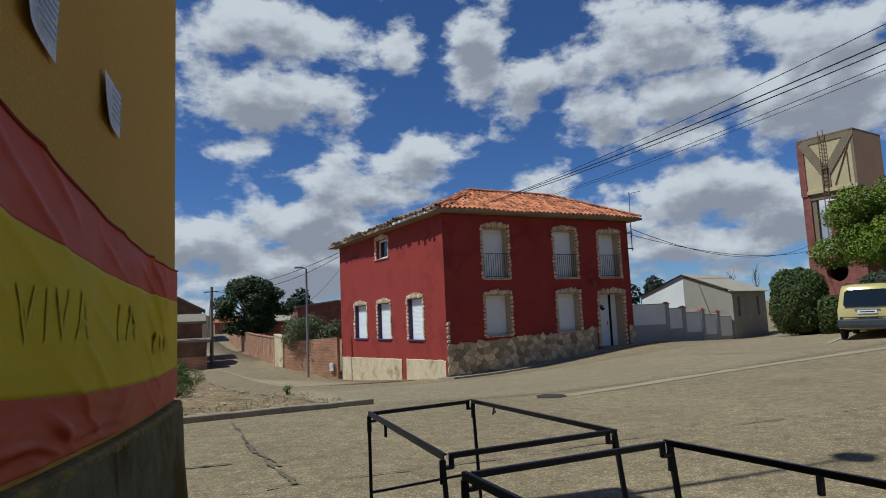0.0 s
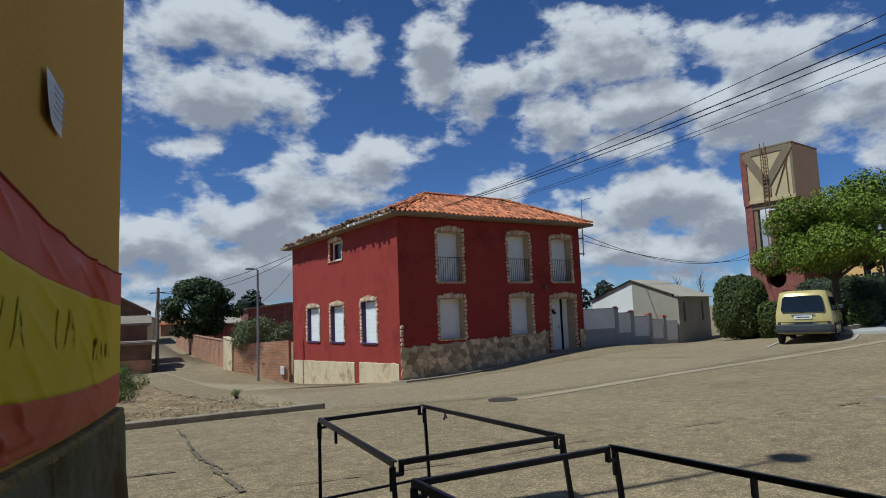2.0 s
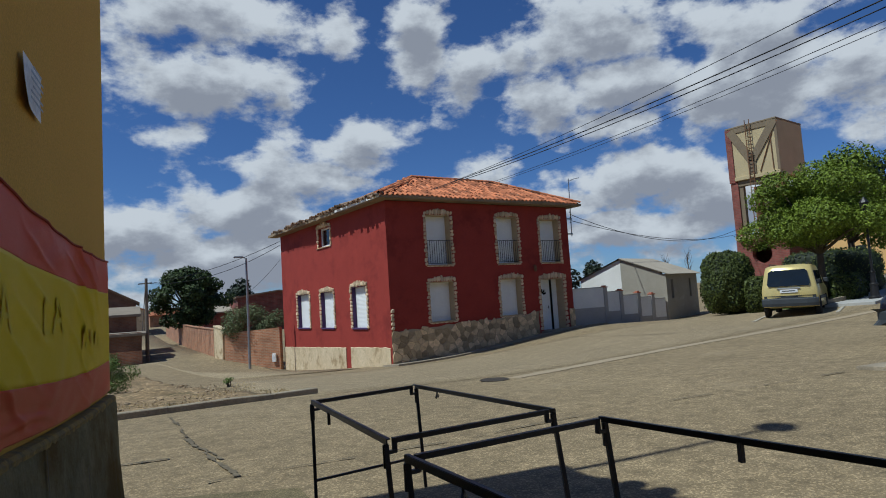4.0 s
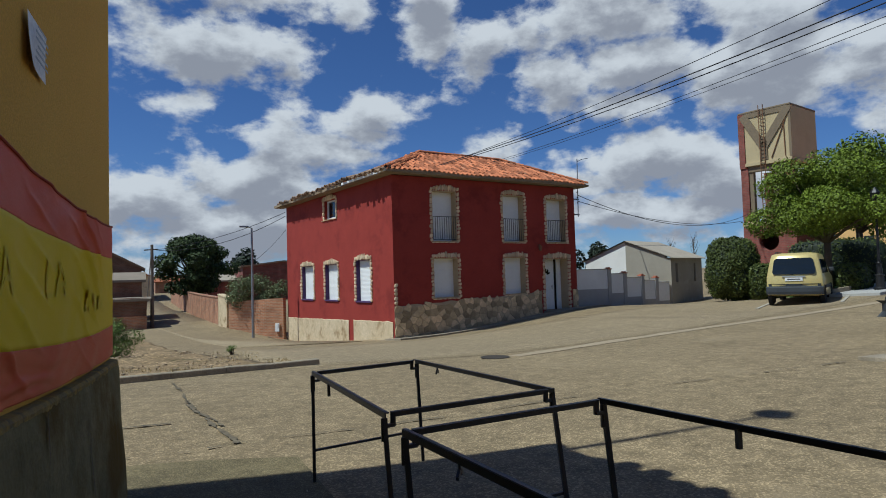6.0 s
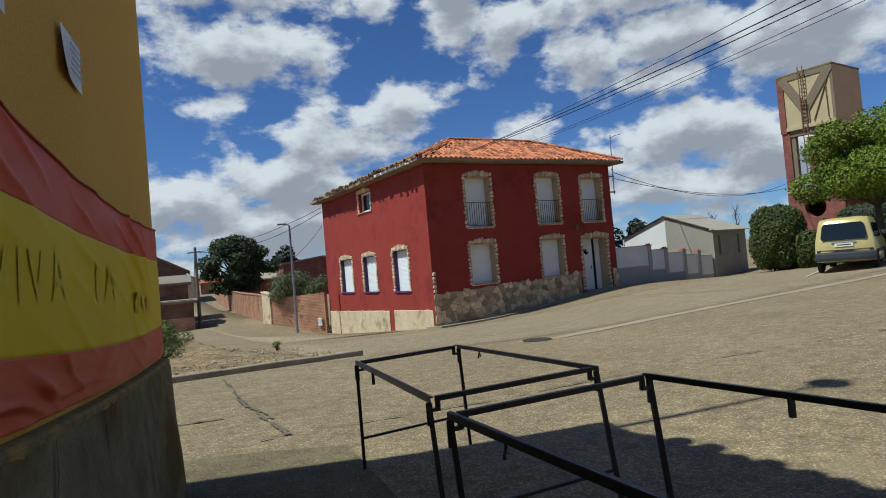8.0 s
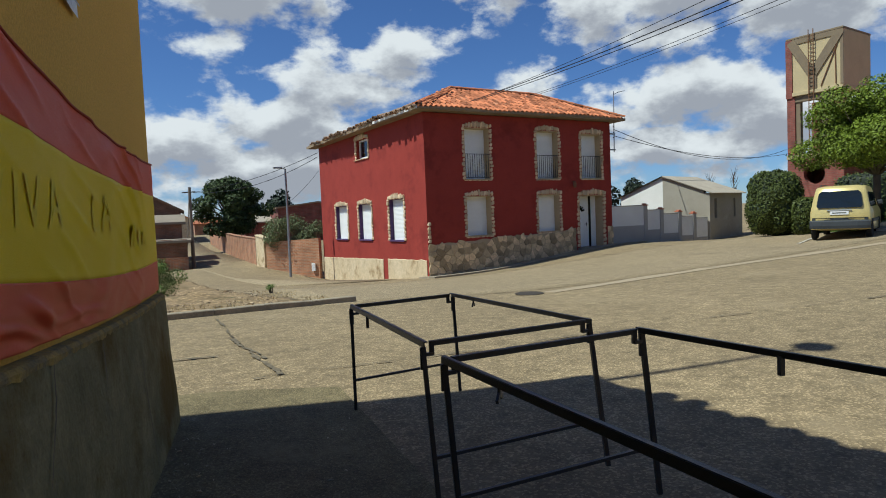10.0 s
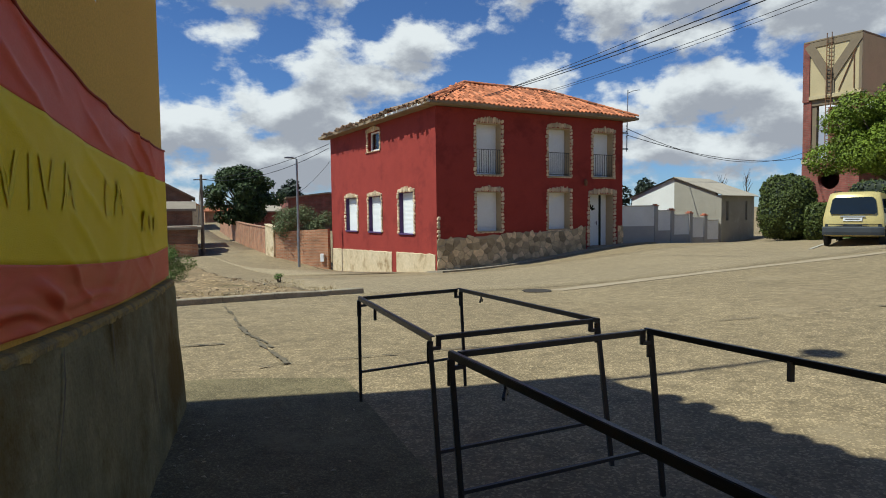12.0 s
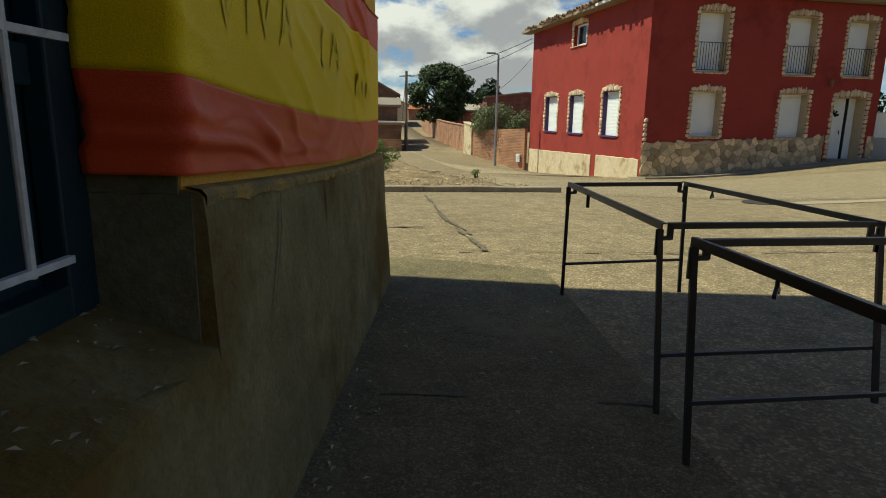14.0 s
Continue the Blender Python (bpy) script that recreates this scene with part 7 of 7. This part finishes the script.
def make_car(front_right, heading):
    """A saloon; x to its right, y forward, the nose at y = 4.3."""
    h = Vector((math.cos(radians(heading)), math.sin(radians(heading)), 0))
    right = Vector((h.y, -h.x, 0))
    c = Vector(front_right) - right * 0.85 - h * 4.3
    g0, g1 = gz(*c.xy), gz(*(c + h * 4.3).xy)
    v = thing("car", "dark blue saloon car parked at the street side", "car", at=frame_at(Vector((c.x, c.y, (g0 + g1) / 2 + 0.03)), right, h))
    body = [(0.0, 0.45), (0.02, 0.75), (0.10, 0.98), (0.8, 1.03), (1.25, 1.36), (1.6, 1.42), (2.3, 1.40), (2.6, 1.30), (3.15, 0.98), (3.7, 0.90), (4.1, 0.80), (4.25, 0.68), (4.30, 0.52), (4.29, 0.30), (4.0, 0.22), (0.4, 0.24)]
    part("body", car_shell(body, 1.70, 0.22, 0.9), CARBLUE, v, smooth=True)
    part("bumper", car_shell([(4.0, 0.24), (4.0, 0.50), (4.30, 0.52), (4.36, 0.46), (4.36, 0.32), (4.28, 0.22)], 1.72, 0.0, 5.0), PLASTIC, v, "dark front bumper")
    part("grille", boxes((-0.33, 0.33, 4.255, 4.30, 0.57, 0.66), bevel=0.01), PLASTIC, v)
    part("badge", lathe(bmesh.new(), [(0.045, 0), (0.045, 0.015), (0.01, 0.02)], 8), CLEARLAMP, v).matrix_basis = Matrix.Translation((0, 4.28, 0.70)) @ pose(0, 0, 0, -70, 0, 0)
    plate = part("number_plate", boxes((-0.26, 0.26, 4.362, 4.372, 0.34, 0.45), bevel=0.003), PLATE, v)
    part("plate_bar", boxes((-0.19, 0.19, 4.3725, 4.375, 0.375, 0.415)), INK, plate)
    for s in (-1, 1):
        bm = bmesh.new()
        pts = [(0.42, 0.585), (0.80, 0.60), (0.80, 0.69), (0.72, 0.745), (0.44, 0.685)]
        a = [bm.verts.new((s * x, 4.285 - 0.12 * ((x - 0.4) / 0.4) ** 2 - (z - 0.58) * 0.45, z)) for x, z in pts]
        b = [bm.verts.new((p.co.x, p.co.y - 0.1, p.co.z)) for p in a]
        bm.faces.new(a); bm.faces.new(b[::-1])
        for i in range(5):
            bm.faces.new((a[i], b[i], b[(i + 1) % 5], a[(i + 1) % 5]))
        bmesh.ops.recalc_face_normals(bm, faces=bm.faces)
        part("headlight", bm, CLEARLAMP, v, "clear front lamp")
        for y in (0.75, 3.4):
            car_wheel(v, s * 0.76, y, 0.29, 0.18, s)
            bm = bmesh.new()
            lathe(bm, [(0.35, -0.06), (0.35, 0.06), (0.29, 0.062)], 20)
            bmesh.ops.transform(bm, matrix=Matrix.Translation((s * 0.80, y, 0.31)) @ pose(0, 0, 0, 0, 90 * s, 0), verts=bm.verts)
            part("wheel_arch", bm, RUBBER, v)
        bm = bmesh.new()
        for (y0, y1, t0, t1) in ((0.95, 1.75, 1.32, 1.75), (1.82, 3.0, 1.82, 2.45)):
            a = [bm.verts.new(p) for p in ((s * 0.842, y0, 0.98), (s * 0.842, y1, 0.98), (s * 0.70, t1, 1.30), (s * 0.70, t0, 1.30))]
            b = [bm.verts.new((p.co.x - s * 0.03, p.co.y, p.co.z)) for p in a]
            bm.faces.new(a); bm.faces.new(b[::-1])
            for i in range(4):
                bm.faces.new((a[i], b[i], b[(i + 1) % 4], a[(i + 1) % 4]))
        bmesh.ops.recalc_face_normals(bm, faces=bm.faces)
        part("side_window", bm, GLASS, v)
        part("mirror", boxes((min(s * 0.84, s * 1.0), max(s * 0.84, s * 1.0), 2.75, 2.87, 0.98, 1.10), bevel=0.03), CARBLUE, v)
    part("windscreen", bar(bmesh.new(), (0, 3.1, 1.03), (0, 2.58, 1.325), 1.22, 0.02, up=(0, 0.5, 1)), GLASS, v)
    return v


make_car((12.2, 7.4, 0), 165)

# litter and dry leaves on the shaded apron
rng = random.Random(77)
bm = bmesh.new()
for _ in range(140):
    s, o = rng.uniform(0.3, 4.6), abs(rng.gauss(0, 0.12)) + 0.03
    if rng.random() < 0.35:
        o = rng.uniform(0.1, 1.4)
    p = CORNER + ALONG * s + OUT * o
    a, r = rng.uniform(0, math.tau), rng.uniform(0.005, 0.018)
    z = gz(p.x, p.y) + 0.026
    bm.faces.new([bm.verts.new((p.x + r * k * math.cos(a + q), p.y + r * k * math.sin(a + q), z + 0.006 * (i % 2))) for i, (q, k) in enumerate(((0, 1.3), (1.6, 0.6), (3.1, 1.2), (4.7, 0.5)))])
whole("leaf_litter", bm, LITTER, "dry leaf litter and specks along the wall foot", "litter", kind="stuff")
bm = bmesh.new()
for _ in range(90):
    s, y = rng.uniform(NICHE0 + 0.02, NICHE1), rng.uniform(0.06, 0.29)
    a, r = rng.uniform(0, math.tau), rng.uniform(0.004, 0.012)
    p = YM @ Vector((s, y, SILL + 0.012 + RISE * (y - 0.075) / 0.225))
    bm.faces.new([bm.verts.new((p.x + r * k * math.cos(a + q), p.y + r * k * math.sin(a + q), p.z + 0.004 * (i % 2))) for i, (q, k) in enumerate(((0, 1.3), (1.6, 0.6), (3.1, 1.2), (4.7, 0.5)))])
whole("leaf_litter", bm, LITTER, "dry leaf litter on the window sill", "litter", kind="stuff")

# unseen house added behind the camera to cut the sky fill in the shadows
house_block("house", "unseen ochre house added to block sky light", -4.5, 16, -20, -12.0, -0.5, 6.4, 8.0, OCHRE, OLD_TILE)
